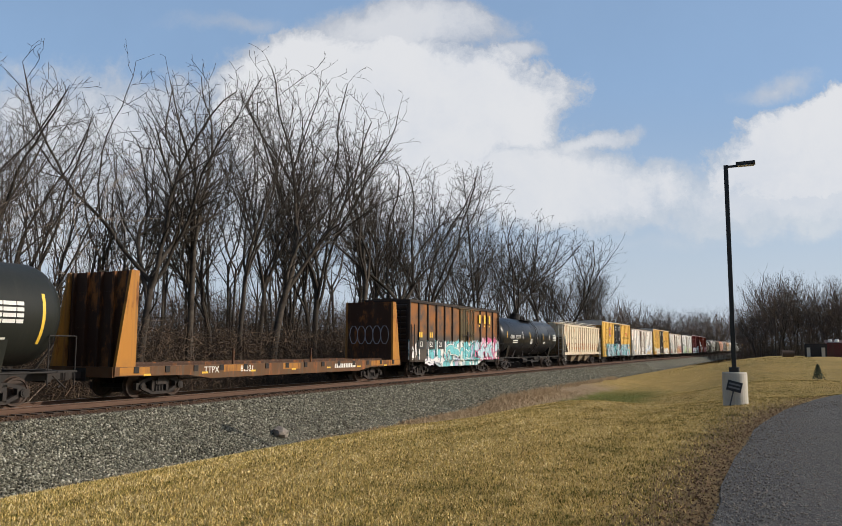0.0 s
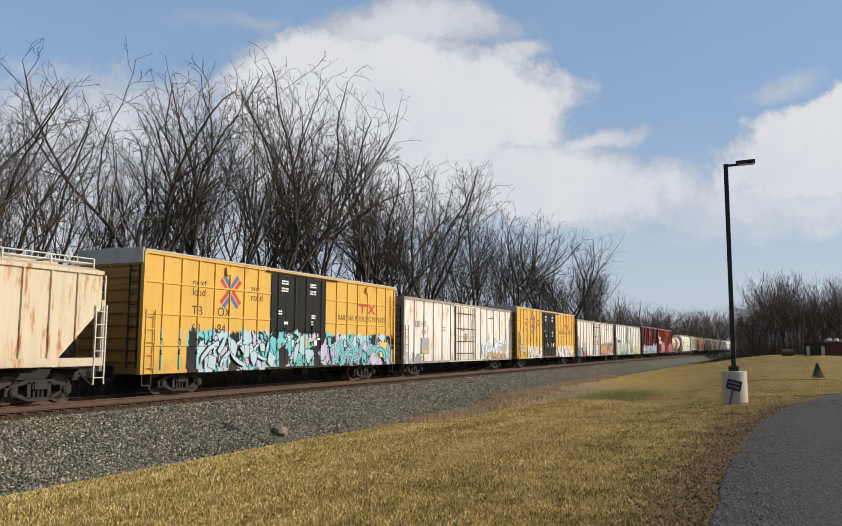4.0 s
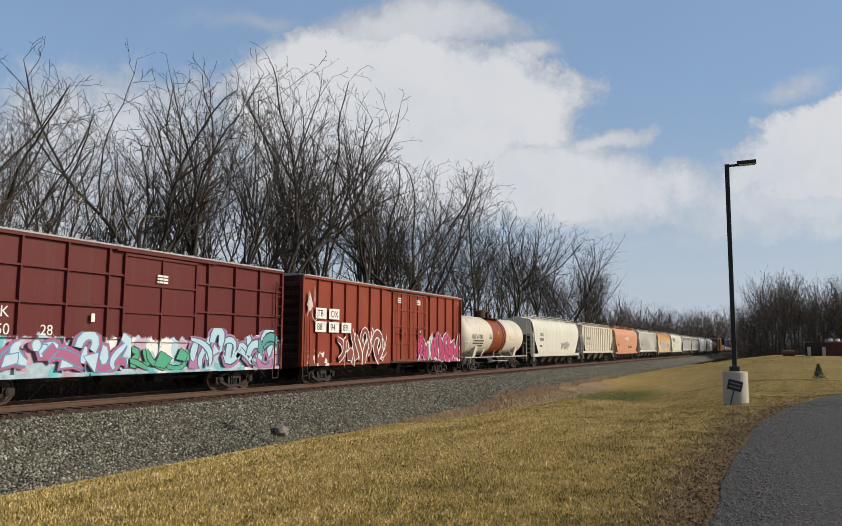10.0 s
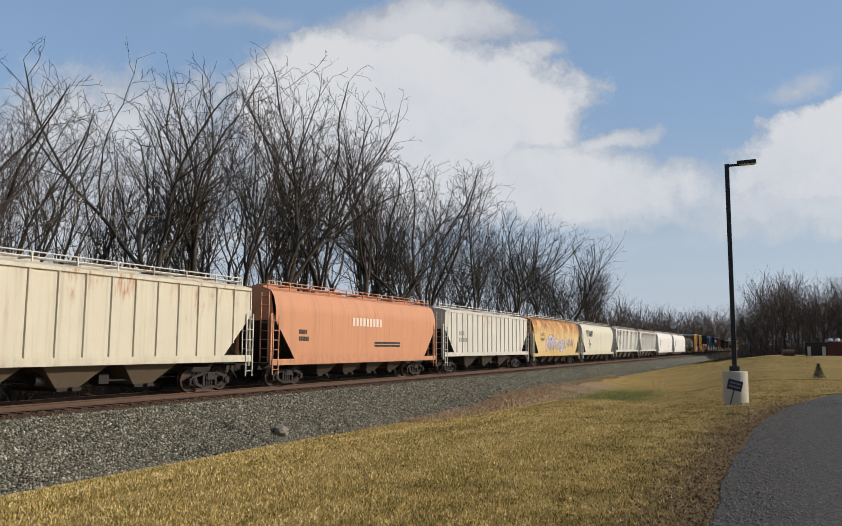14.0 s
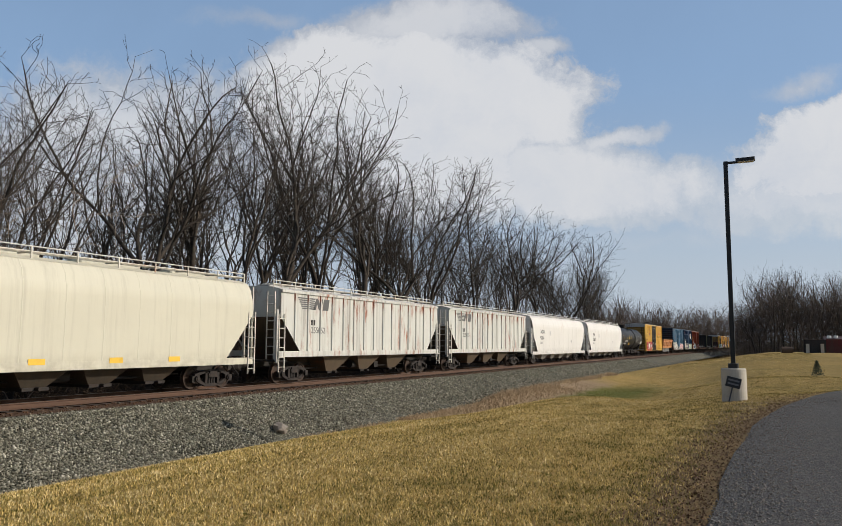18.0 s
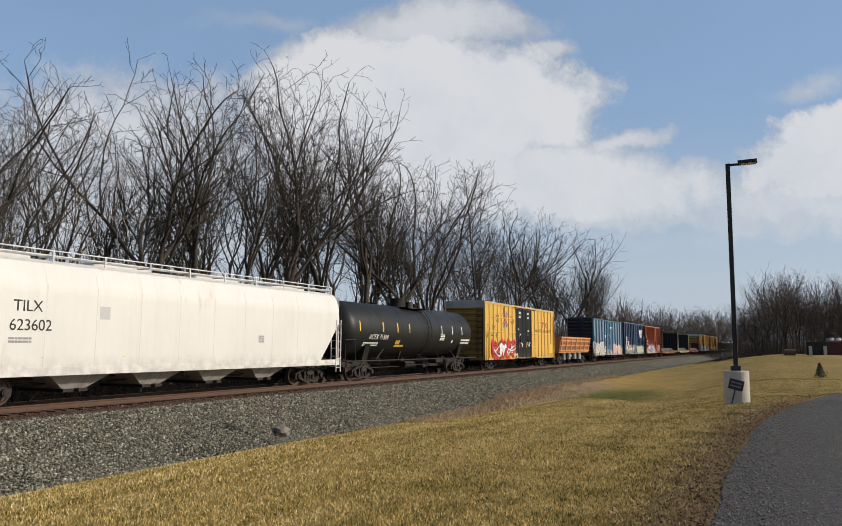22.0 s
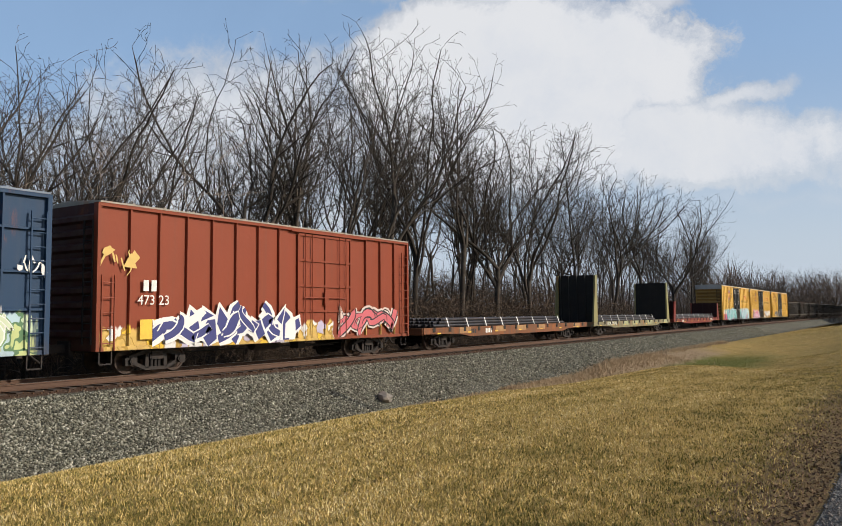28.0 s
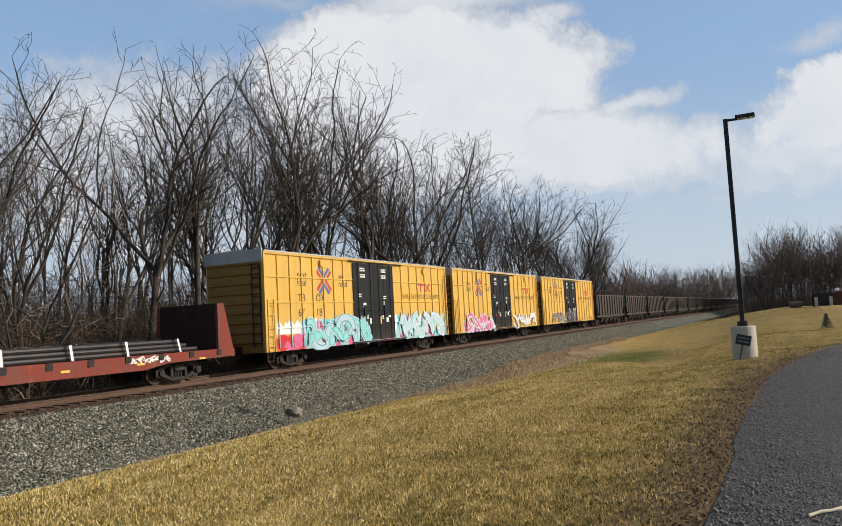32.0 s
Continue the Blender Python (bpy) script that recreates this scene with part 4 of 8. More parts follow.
def add_coupler(car, y, out):
    def make():
        s = Shape().box(-0.09, 0.09, 0.0, 0.62, 0.74, 0.98)
        s.prism([(-0.14, 0.55), (0.06, 0.52), (0.2, 0.66), (0.14, 0.82), (0.02, 0.72), (-0.16, 0.80)], "z", 0.70, 1.02)
        s.box(-0.3, 0.3, -0.15, 0.06, 0.66, 1.08)
        s.tube((0.32, 0.1, 0.85), (0.22, 0.66, 0.45), 0.03, n=6)
        return s.mesh("coupler", M_STEEL)
    part("coupler", cached("coupler", make), None, car, at=pose(0, y, 0, 0, 0, 0 if out > 0 else 180))


def ladder_mesh(key, mat, h, w=0.42, rungs=None, r=0.018):
    """An upright ladder in the y-z plane, foot at z = 0."""
    def make():
        s = Shape()
        for y in (-w / 2, w / 2):
            s.box(-0.012, 0.03, y - 0.022, y + 0.022, 0, h)
        k = rungs or max(2, int(h / 0.38))
        for i in range(k):
            z = h * (i + 0.5) / k
            s.tube((0.01, -w / 2, z), (0.01, w / 2, z), r, n=6)
        return s.mesh("ladder", mat)
    return cached(("ladder", key, round(h, 2), w), make)


def add_gear(car, hl, inset=2.35, sill=0.35, stub=False):
    for y in (-hl + inset, hl - inset):
        add_truck(car, y)
    for a, b in (((-hl + 0.1, -hl + 4.2), (hl - 4.2, hl - 0.1)) if stub else ((-hl + 0.1, hl - 0.1),)):
        part("centre_sill", Shape().box(-sill, sill, a, b, 0.72, 1.02), M_FRAME, car)
    for sgn in (-1, 1):
        add_coupler(car, sgn * hl, sgn)
    part("brake_reservoir", Shape().tube((0.75, -1.1, 0.72), (0.75, 0.1, 0.72), 0.2, n=12), M_FRAME, car)
    part("brake_rigging", Shape().tube((0.55, -hl + inset + 1.3, 0.6), (0.55, hl - inset - 1.3, 0.62), 0.025, n=6).box(0.5, 0.95, 1.2, 1.6, 0.5, 0.82).tube((0.9, 1.6, 0.6), (0.9, 3.4, 0.58), 0.03, n=6), M_FRAME, car)


def bars(car, y, z, rows, mat, x=1.57, flip=1):
    """Lettering too small to read, as rows of character-sized blocks: rows of (count, height)."""
    s = Shape()
    for n, h in rows:
        yy = y
        for k in range(n):
            w = h * 0.55
            if h < 0.12:
                w = h * (1.3 + 0.9 * ((k * 7 + n) % 3))
            s.box(x, x + 0.006, yy, yy + w, z - h, z)
            yy += w + h * 0.28
        z -= h * 1.55
    ob = part("lettering", s, mat, car)
    ob["kind"] = "stuff"
    return ob


def words(car, text, y, z, size, mat, x=1.6, name="lettering"):
    """Readable words on the sunlit side; they run along +y."""
    cu = bpy.data.curves.new(name, "FONT")
    cu.body, cu.size, cu.extrude = text, size, 0.003
    ob = bpy.data.objects.new(name, cu)
    me = bpy.data.meshes.new_from_object(ob)
    bpy.data.objects.remove(ob)
    me.materials.append(mat)
    ob = part(name, me, None, car, at=pose(x, y, z, 90, 0, 90))
    ob["kind"] = "stuff"
    return ob


def graffiti(car, y0, y1, z0, z1, n, fill, line, halo=None, seed=1, x=1.606, weight=0.2):
    """Sprayed abstract shapes that spell nothing: bent brush strokes, each with its outline, laid over a halo."""
    rnd = random.Random(seed)
    w, h = (y1 - y0) / n, z1 - z0
    mats = [m for m in (halo, line, fill) if m]
    verts, faces, slots = [], [], []

    def brush_stroke(p, width, up, slot):
        """p: four control points of a bend; the stroke swells in the middle and ends blunt or pointed."""
        row = []
        m = 7
        for i in range(m + 1):
            t = i / m
            a, b, c, d = (1 - t) ** 3, 3 * t * (1 - t) ** 2, 3 * t * t * (1 - t), t ** 3
            q = [a * p[0][k] + b * p[1][k] + c * p[2][k] + d * p[3][k] for k in (0, 1)]
            g = [3 * (1 - t) ** 2 * (p[1][k] - p[0][k]) + 6 * t * (1 - t) * (p[2][k] - p[1][k]) + 3 * t * t * (p[3][k] - p[2][k]) for k in (0, 1)]
            ln = math.hypot(*g) or 1.0
            s = width * (p[4] + (1 - p[4]) * math.sin(math.pi * min(1, 0.12 + 0.80 * t)))
            nx, nz = -g[1] / ln * s, g[0] / ln * s
            row.append(((q[0] + nx, q[1] + nz), (q[0] - nx, q[1] - nz)))
        k = len(verts)
        for a, b in row:
            verts.extend([(x + up, min(max(u, y0 - 0.06), y1 + 0.06), min(max(v, z0 - 0.06), z1 + 0.08)) for u, v in (a, b)])
        for i in range(m):
            faces.append((k + 2 * i, k + 2 * i + 1, k + 2 * i + 3, k + 2 * i + 2))
            slots.append(slot)

    def shard(c, r, turn, corners, grow_by, up, slot):
        k = len(verts)
        m = len(corners)
        verts.extend([(x + up, min(max(c[0] + math.cos(turn + 2 * math.pi * i / m) * (q * r[0] + grow_by), y0 - 0.06), y1 + 0.06), min(max(c[1] + math.sin(turn + 2 * math.pi * i / m) * (q * r[1] + grow_by), z0 - 0.06), z1 + 0.08)) for i, q in enumerate(corners)])
        faces.append(tuple(range(k, k + m)))
        slots.append(slot)

    r = weight * h / 2
    forms = []
    for k in range(n * 4):
        cy = y0 + (k + 0.5 + rnd.uniform(-0.6, 0.6)) * w / 4
        kind = rnd.random()
        lean = rnd.uniform(-0.55, 0.55) * w
        if kind < 0.42:      # a pointed shard
            forms.append(("shard", (cy, z0 + rnd.uniform(0.22, 0.72) * h), (rnd.uniform(0.18, 0.42) * w, rnd.uniform(0.18, 0.40) * h), rnd.uniform(0, 6.28), [rnd.uniform(0.45, 1.25) for i in range(rnd.choice((3, 4, 5, 6)))]))
            continue
        if kind < 0.68:      # a bent upright sweep
            p = [(cy - lean, z0 + rnd.uniform(0.0, 0.3) * h), (cy + rnd.uniform(-0.7, 0.7) * w, z0 + 0.35 * h), (cy + rnd.uniform(-0.7, 0.7) * w, z0 + 0.65 * h), (cy + lean, z0 + rnd.uniform(0.65, 0.97) * h)]
        elif kind < 0.85:    # a curl
            zc = z0 + rnd.uniform(0.25, 0.7) * h
            q = rnd.uniform(0.35, 0.7) * w
            p = [(cy - q, zc), (cy - q * 0.8, zc + rnd.choice((-1, 1)) * 0.5 * h), (cy + q, zc + rnd.choice((-1, 1)) * 0.4 * h), (cy + q * rnd.uniform(0.1, 0.9), zc - 0.1 * h)]
        else:                # a straight slash
            zc = z0 + rnd.uniform(0.1, 0.6) * h
            p = [(cy, zc), (cy + lean * 0.2, zc + 0.1 * h), (cy + lean * 0.4, zc + 0.2 * h), (cy + lean * 0.6, zc + rnd.uniform(0.25, 0.5) * h)]
        forms.append(("stroke", p + [rnd.choice((0.2, 0.6, 0.95))], rnd.uniform(0.6, 1.15)))
    rnd.shuffle(forms)
    m = len(forms)
    if halo:
        for i, g in enumerate(forms):
            if g[0] == "shard":
                shard(g[1], g[2], g[3], g[4], r * 0.9, 0.0002 * i / m, 0)
            else:
                brush_stroke(g[1], r * 1.9 * g[2], 0.0002 * i / m, 0)
    for i, g in enumerate(forms):
        up = 0.001 + 0.010 * i / m
        inner = len(mats) - 1 if rnd.random() < 0.84 or not halo else 0
        if g[0] == "shard":
            shard(g[1], g[2], g[3], g[4], r * 0.30, up, len(mats) - 2), shard(g[1], g[2], g[3], g[4], 0.0, up + 0.0001, inner)
        else:
            brush_stroke(g[1], r * 1.28 * g[2], up, len(mats) - 2), brush_stroke(g[1], r * 0.90 * g[2], up + 0.0001, inner)
    me = bpy.data.meshes.new("graffiti")
    me.from_pydata(verts, [], faces)
    for m in mats:
        me.materials.append(m)
    me.polygons.foreach_set("material_index", slots)
    me.update()
    part("graffiti", me, None, car)["kind"] = "stuff"


def spray(col):
    return plain("spray_%02d_%02d_%02d" % tuple(int(c * 99) for c in col), col, 0.55, 0, 0.18, 1.5, tuple(c * 0.6 for c in col))


def boxcar(s0, s1, label, mat, roof_mat, posts, eave=5.03, sill=0.78, post_w=0.09, post_d=0.08, rails=(), door=None, door_mat=None, end_mat=None, belly=0.0, roof_over=0.0, post_mat=None, seams=False, group="boxcars of the train", gear=2.4, rods=True, rod_mat=None):
    """posts: positions as parts of the side's length, 0 to 1; rails: heights of cross ribs; door: (start, end, leaves)."""
    car, hl = car_thing("boxcar", label, s0, s1, group)
    w = 1.6 - post_d
    L = 2 * hl
    end_mat = end_mat or mat
    side = [(-hl, sill), (hl, sill), (hl, eave), (-hl, eave)]
    if belly:
        side = [(-hl, sill), (-hl + 3.2, sill), (-hl + 4.4, sill - belly), (hl - 4.4, sill - belly), (hl - 3.2, sill), (hl, sill), (hl, eave), (-hl, eave)]
    part("side_wall", Shape().prism(side, "x", w - 0.05, w), mat, car)
    part("side_wall", Shape().prism(side, "x", -w, -w + 0.05), mat, car)
    part("floor", Shape().box(-w + 0.05, w - 0.05, -hl + 0.05, hl - 0.05, 1.0, 1.12), M_FRAME, car)
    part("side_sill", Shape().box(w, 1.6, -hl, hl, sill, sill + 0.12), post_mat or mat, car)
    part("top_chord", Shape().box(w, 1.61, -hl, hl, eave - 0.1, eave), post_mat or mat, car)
    # roof
    r = Shape().prism([(-1.63, eave), (1.63, eave), (1.63, eave + 0.05), (0, eave + 0.16), (-1.63, eave + 0.05)], "y", -hl - roof_over, hl + roof_over)
    for k in range(1, 14):
        y = -hl + L * k / 14
        r.prism([(-1.6, eave + 0.05), (1.6, eave + 0.05), (1.6, eave + 0.09), (0, eave + 0.2), (-1.6, eave + 0.09)], "y", y - 0.04, y + 0.04)
    part("roof", r, roof_mat, car)
    # ends, with level corrugations; most end_mat colours have the ends' shade painted in
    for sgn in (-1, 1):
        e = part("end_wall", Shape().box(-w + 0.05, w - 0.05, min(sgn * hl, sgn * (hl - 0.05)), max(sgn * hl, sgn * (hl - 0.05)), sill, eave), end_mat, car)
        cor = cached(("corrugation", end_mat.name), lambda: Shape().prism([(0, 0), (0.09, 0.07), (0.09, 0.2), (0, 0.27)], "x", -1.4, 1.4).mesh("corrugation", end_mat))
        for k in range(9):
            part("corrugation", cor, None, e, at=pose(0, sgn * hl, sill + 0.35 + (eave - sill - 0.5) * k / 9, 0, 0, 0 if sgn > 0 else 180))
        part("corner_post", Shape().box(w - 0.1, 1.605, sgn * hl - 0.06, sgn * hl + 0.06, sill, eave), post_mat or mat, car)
        part("end_ladder", ladder_mesh("dark", M_FRAME, eave - sill - 0.7), None, car, at=pose(1.2, sgn * (hl + 0.1), sill + 0.2, 0, 0, 90))
    # outside posts, left out where the door is
    for p in posts:
        y = -hl + L * p
        if door and door[0] - 0.004 < p < door[1] + 0.004:
            continue
        key = ("post", mat.name, post_w, post_d, eave, sill)
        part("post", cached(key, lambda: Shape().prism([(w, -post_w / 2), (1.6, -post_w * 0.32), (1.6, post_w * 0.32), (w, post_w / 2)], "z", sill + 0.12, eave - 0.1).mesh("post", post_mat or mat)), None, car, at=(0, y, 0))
    for zz, a, b in rails:
        for ya, yb in (((0, door[0]), (door[1], 1)) if door else ((0, 1),)):
            if a is not None and not (a <= ya < b or a < yb <= b):
                continue
            part("cross_rib", Shape().prism([(w, zz - 0.045), (1.585, zz - 0.03), (1.585, zz + 0.03), (w, zz + 0.045)], "y", -hl + L * ya, -hl + L * yb), post_mat or mat, car)
    if door:
        ya, yb = -hl + L * door[0], -hl + L * door[1]
        leaves = door[2]
        dm = door_mat or mat
        part("door_track", Shape().box(w, 1.66, ya - (1.2 if leaves == 1 else 0.3), yb + 1.2, sill + 0.02, sill + 0.09), M_FRAME if leaves == 2 else dm, car)
        part("door_track", Shape().box(w, 1.65, ya - 0.4, yb + 1.0, eave - 0.14, eave - 0.08), M_FRAME if leaves == 2 else dm, car)
        for k in range(leaves):
            a, b = ya + (yb - ya) * k / leaves + 0.03, ya + (yb - ya) * (k + 1) / leaves - 0.03
            zt, zb = eave - 0.22, sill + 0.16
            leaf = part("door", Shape().box(w + 0.002, w + 0.045, a, b, zb, zt), dm, car)
            for i in range(5):
                z = zb + (zt - zb) * i / 4
                part("door_rib", Shape().box(w + 0.04, 1.605, a, b, z - 0.04, z + 0.04), dm, leaf)
            for y in (a, (a + b) / 2, b):
                part("door_stile", Shape().box(w + 0.04, 1.6, y - 0.035, y + 0.035, zb, zt), dm, leaf)
            if rods:
                for y in ((a + 0.35, a + 0.75, b - 0.75, b - 0.35) if leaves == 1 else (a + 0.4, b - 0.4)):
                    part("lock_rod", Shape().tube((1.63, y, zb - 0.05), (1.63, y, zt + 0.05), 0.02, n=6), rod_mat or dm, leaf)
                part("lock_handle", Shape().tube((1.64, a + 0.3, zb + 1.5), (1.64, b - 0.3, zb + 1.5), 0.025, n=6), rod_mat or dm, leaf)
                part("lock_box", Shape().box(1.6, 1.66, (a + b) / 2 - 0.12, (a + b) / 2 + 0.12, zb + 1.2, zb + 1.75), rod_mat or dm, leaf)
    # grab irons and ladders at the ends of the side
    for y, h in ((-hl + 0.3, 2.2), (hl - 0.3, eave - sill - 0.5)):
        part("side_ladder", ladder_mesh(mat.name, post_mat or mat, h), None, car, at=(1.62, y, sill))
    for sgn in (-1, 1):
        part("stirrup", Shape().box(1.5, 1.54, sgn * (hl - 0.1) - 0.02, sgn * (hl - 0.1) + 0.02, 0.42, sill).box(1.5, 1.54, sgn * (hl - 0.5) - 0.02, sgn * (hl - 0.5) + 0.02, 0.42, sill).box(1.5, 1.54, sgn * (hl - 0.3) - 0.2, sgn * (hl - 0.3) + 0.2, 0.40, 0.44), M_STEEL, car)
    add_gear(car, hl, gear)
    return car, hl


def evenly(n, a=0.0, b=1.0):
    return [a + (b - a) * k / n for k in range(n + 1)]


def tank_car(s0, s1, label, mat, r=1.55, zc=2.74, dome_mat=None, rail_mat=None, stripes=(), text=None, mid=0.08):
    car, hl = car_thing("tank_car", label, s0, s1, "tank cars of the train")
    ht = hl - 0.22
    prof = [(-ht, 0.25), (-ht + 0.05, 0.65), (-ht + 0.16, 1.0), (-ht + 0.34, 1.27), (-ht + 0.55, 1.42), (-ht + 0.8, r)]
    prof = [(y, q * r / 1.5 if k < 5 else q) for k, (y, q) in enumerate(prof)]
    full = prof + [(-y, q) for y, q in reversed(prof)]
    me = Shape().lathe_y(full, 0, zc, 40).mesh("shell", mat, True)
    part("shell", me, None, car)
    for k in range(1, 6):
        seam = Shape()
        y = -ht + 0.8 + (2 * ht - 1.6) * k / 6
        seam.lathe_y([(y - 0.02, r), (y - 0.02, r + 0.006), (y + 0.02, r + 0.006), (y + 0.02, r)], 0, zc, 40)
        part("weld_seam", seam, mat, car)
    rm = rail_mat or M_FRAME
    dm = dome_mat or M_FRAME
    # dome, platform, rail, ladder
    part("manway", Shape().tube((0, -0.4, zc + r - 0.1), (0, -0.4, zc + r + 0.42), 0.45, n=18).tube((0, -0.4, zc + r + 0.42), (0, -0.4, zc + r + 0.5), 0.5, n=18), dm, car)
    p = Shape()
    for y0, y1 in ((-1.3, -0.9), (0.3, 1.5)):
        p.box(-1.0, 1.0, y0, y1, zc + r - 0.12, zc + r - 0.07)
    p.box(0.55, 1.0, -1.3, 1.5, zc + r - 0.12, zc + r - 0.07)
    part("platform", p, dm, car)
    for x in (0.98, -0.98):
        rl = Shape()
        for y in (-1.3, 0.1, 1.5):
            rl.tube((x, y, zc + r - 0.1), (x, y, zc + r + 0.85), 0.02, n=6)
        rl.tube((x, -1.3, zc + r + 0.85), (x, 1.5, zc + r + 0.85), 0.02, n=6).tube((x, -1.3, zc + r + 0.4), (x, 1.5, zc + r + 0.4), 0.015, n=6)
        part("safety_rail", rl, dm, car)
    lad = Shape()
    arc = [radians(a) for a in (-62, -40, -18, 4, 26, 48, 66)]
    for y in (0.75, 1.2):
        for a, b in zip(arc, arc[1:]):
            lad.tube((math.cos(a) * (r + 0.1), y, zc + math.sin(a) * (r + 0.1)), (math.cos(b) * (r + 0.1), y, zc + math.sin(b) * (r + 0.1)), 0.022, n=6)
        lad.tube((math.cos(arc[0]) * (r + 0.1), y, zc + math.sin(arc[0]) * (r + 0.1)), (1.45, y, 0.62), 0.022, n=6)
    for k in range(10):
        a = radians(-60 + 126 * k / 9)
        lad.tube((math.cos(a) * (r + 0.1), 0.75, zc + math.sin(a) * (r + 0.1)), (math.cos(a) * (r + 0.1), 1.2, zc + math.sin(a) * (r + 0.1)), 0.015, n=6)
    part("ladder", lad, dm, car)
    part("valve_box", Shape().box(-0.3, 0.3, 0.6, 1.0, zc + r - 0.05, zc + r + 0.35, 0.05), dm, car)
    part("vent_valve", Shape().tube((0.2, 1.5, zc + r - 0.1), (0.2, 1.5, zc + r + 0.28), 0.1), dm, car)
    # saddles, stub sills, running boards
    for sgn in (-1, 1):
        y = sgn * (hl - 2.5)
        part("saddle", Shape().prism([(-1.35, zc - 0.75), (-1.1, 1.0), (1.1, 1.0), (1.35, zc - 0.75), (0.9, zc - 1.2), (-0.9, zc - 1.2)], "y", y - 0.25, y + 0.25).prism([(y - 0.9, 1.0), (y + 0.9, 1.0), (y + 0.25, zc - 1.0), (y - 0.25, zc - 1.0)], "x", -0.3, 0.3), mat, car)
        part("end_platform", Shape().box(-1.5, 1.5, min(sgn * hl, sgn * (hl - 0.7)), max(sgn * hl, sgn * (hl - 0.7)), 1.0, 1.06), rm, car)
        for x in (1.45, -1.45):
            g = Shape()
            for yy in (hl - 0.05, hl - 1.0):
                g.tube((x, sgn * yy, 0.6 if x > 0 else 1.0), (x, sgn * yy, 2.1), 0.02, n=6)
            g.tube((x, sgn * (hl - 0.05), 2.1), (x, sgn * (hl - 1.0), 2.1), 0.02, n=6)
            part("end_rail", g, rm, car)
        part("brace", Shape().tube((1.3, sgn * (hl - 3.4), 1.05), (1.25, sgn * (hl - 4.3), 1.6), 0.035, n=6), rm, car)
        part("brace", Shape().tube((1.3, sgn * (hl - 6), 1.05), (1.25, sgn * (hl - 6.4), 1.5), 0.03, n=6), rm, car)
    part("side_rail", Shape().tube((1.45, -hl + 0.6, 1.02), (1.45, hl - 0.6, 1.02), 0.035, n=6).tube((1.45, -2.2, 0.72), (1.45, 2.2, 0.72), 0.02, n=6), rm, car)
    part("outlet", Shape().tube((0, 0, zc - r + 0.05), (0, 0, 0.5), 0.22, n=12).box(-0.4, 0.4, -0.5, 0.5, 0.62, 0.85), M_FRAME, car)
    for y, a0, a1, m in stripes:
        s = Shape()
        for k in range(6):
            a, b = radians(a0 + (a1 - a0) * k / 6), radians(a0 + (a1 - a0) * (k + 1) / 6)
            q = r + 0.008
            s.add([(math.cos(a) * q, y - 0.05, zc + math.sin(a) * q), (math.cos(a) * q, y + 0.05, zc + math.sin(a) * q), (math.cos(b) * q, y + 0.05, zc + math.sin(b) * q), (math.cos(b) * q, y - 0.05, zc + math.sin(b) * q)], [(0, 1, 2, 3)])
        part("conspicuity_strip", s, m, car)
    for y, z, n, h, m in text or ():
        if isinstance(n, str):
            a = math.asin(max(-0.95, min(0.95, (z - zc) / r)))
            ob = words(car, n, 0, 0, h, m)
            ob.matrix_basis = Matrix.Translation((math.cos(a) * (r + 0.012), y, zc + math.sin(a) * (r + 0.012))) @ Matrix.Rotation(-a, 4, "Y") @ pose(0, 0, 0, 90, 0, 90)
            continue
        a = math.asin(max(-0.95, min(0.95, (z - zc) / r)))
        s = Shape()
        yy = y
        for k in range(n):
            wd = h * 0.55 if h > 0.12 else h * (2 + 1.6 * (k * 5 % 3))
            z0, z1 = z - h / 2, z + h / 2
            x0, x1 = math.sqrt(max(0.01, r * r - (z0 - zc) ** 2)) + 0.008, math.sqrt(max(0.01, r * r - (z1 - zc) ** 2)) + 0.008
            s.add([(x0, yy, z0), (x0, yy + wd, z0), (x1, yy + wd, z1), (x1, yy, z1)], [(0, 1, 2, 3)])
            yy += wd + h * 0.25
        part("lettering", s, m, car)
    add_gear(car, hl, 2.4, 0.3, stub=True)
    return car, hl


M_POCKET = plain("grimy_discharge_pocket", (0.10, 0.082, 0.066), 0.85, 0, 0.7, 1.6, (0.035, 0.027, 0.021))


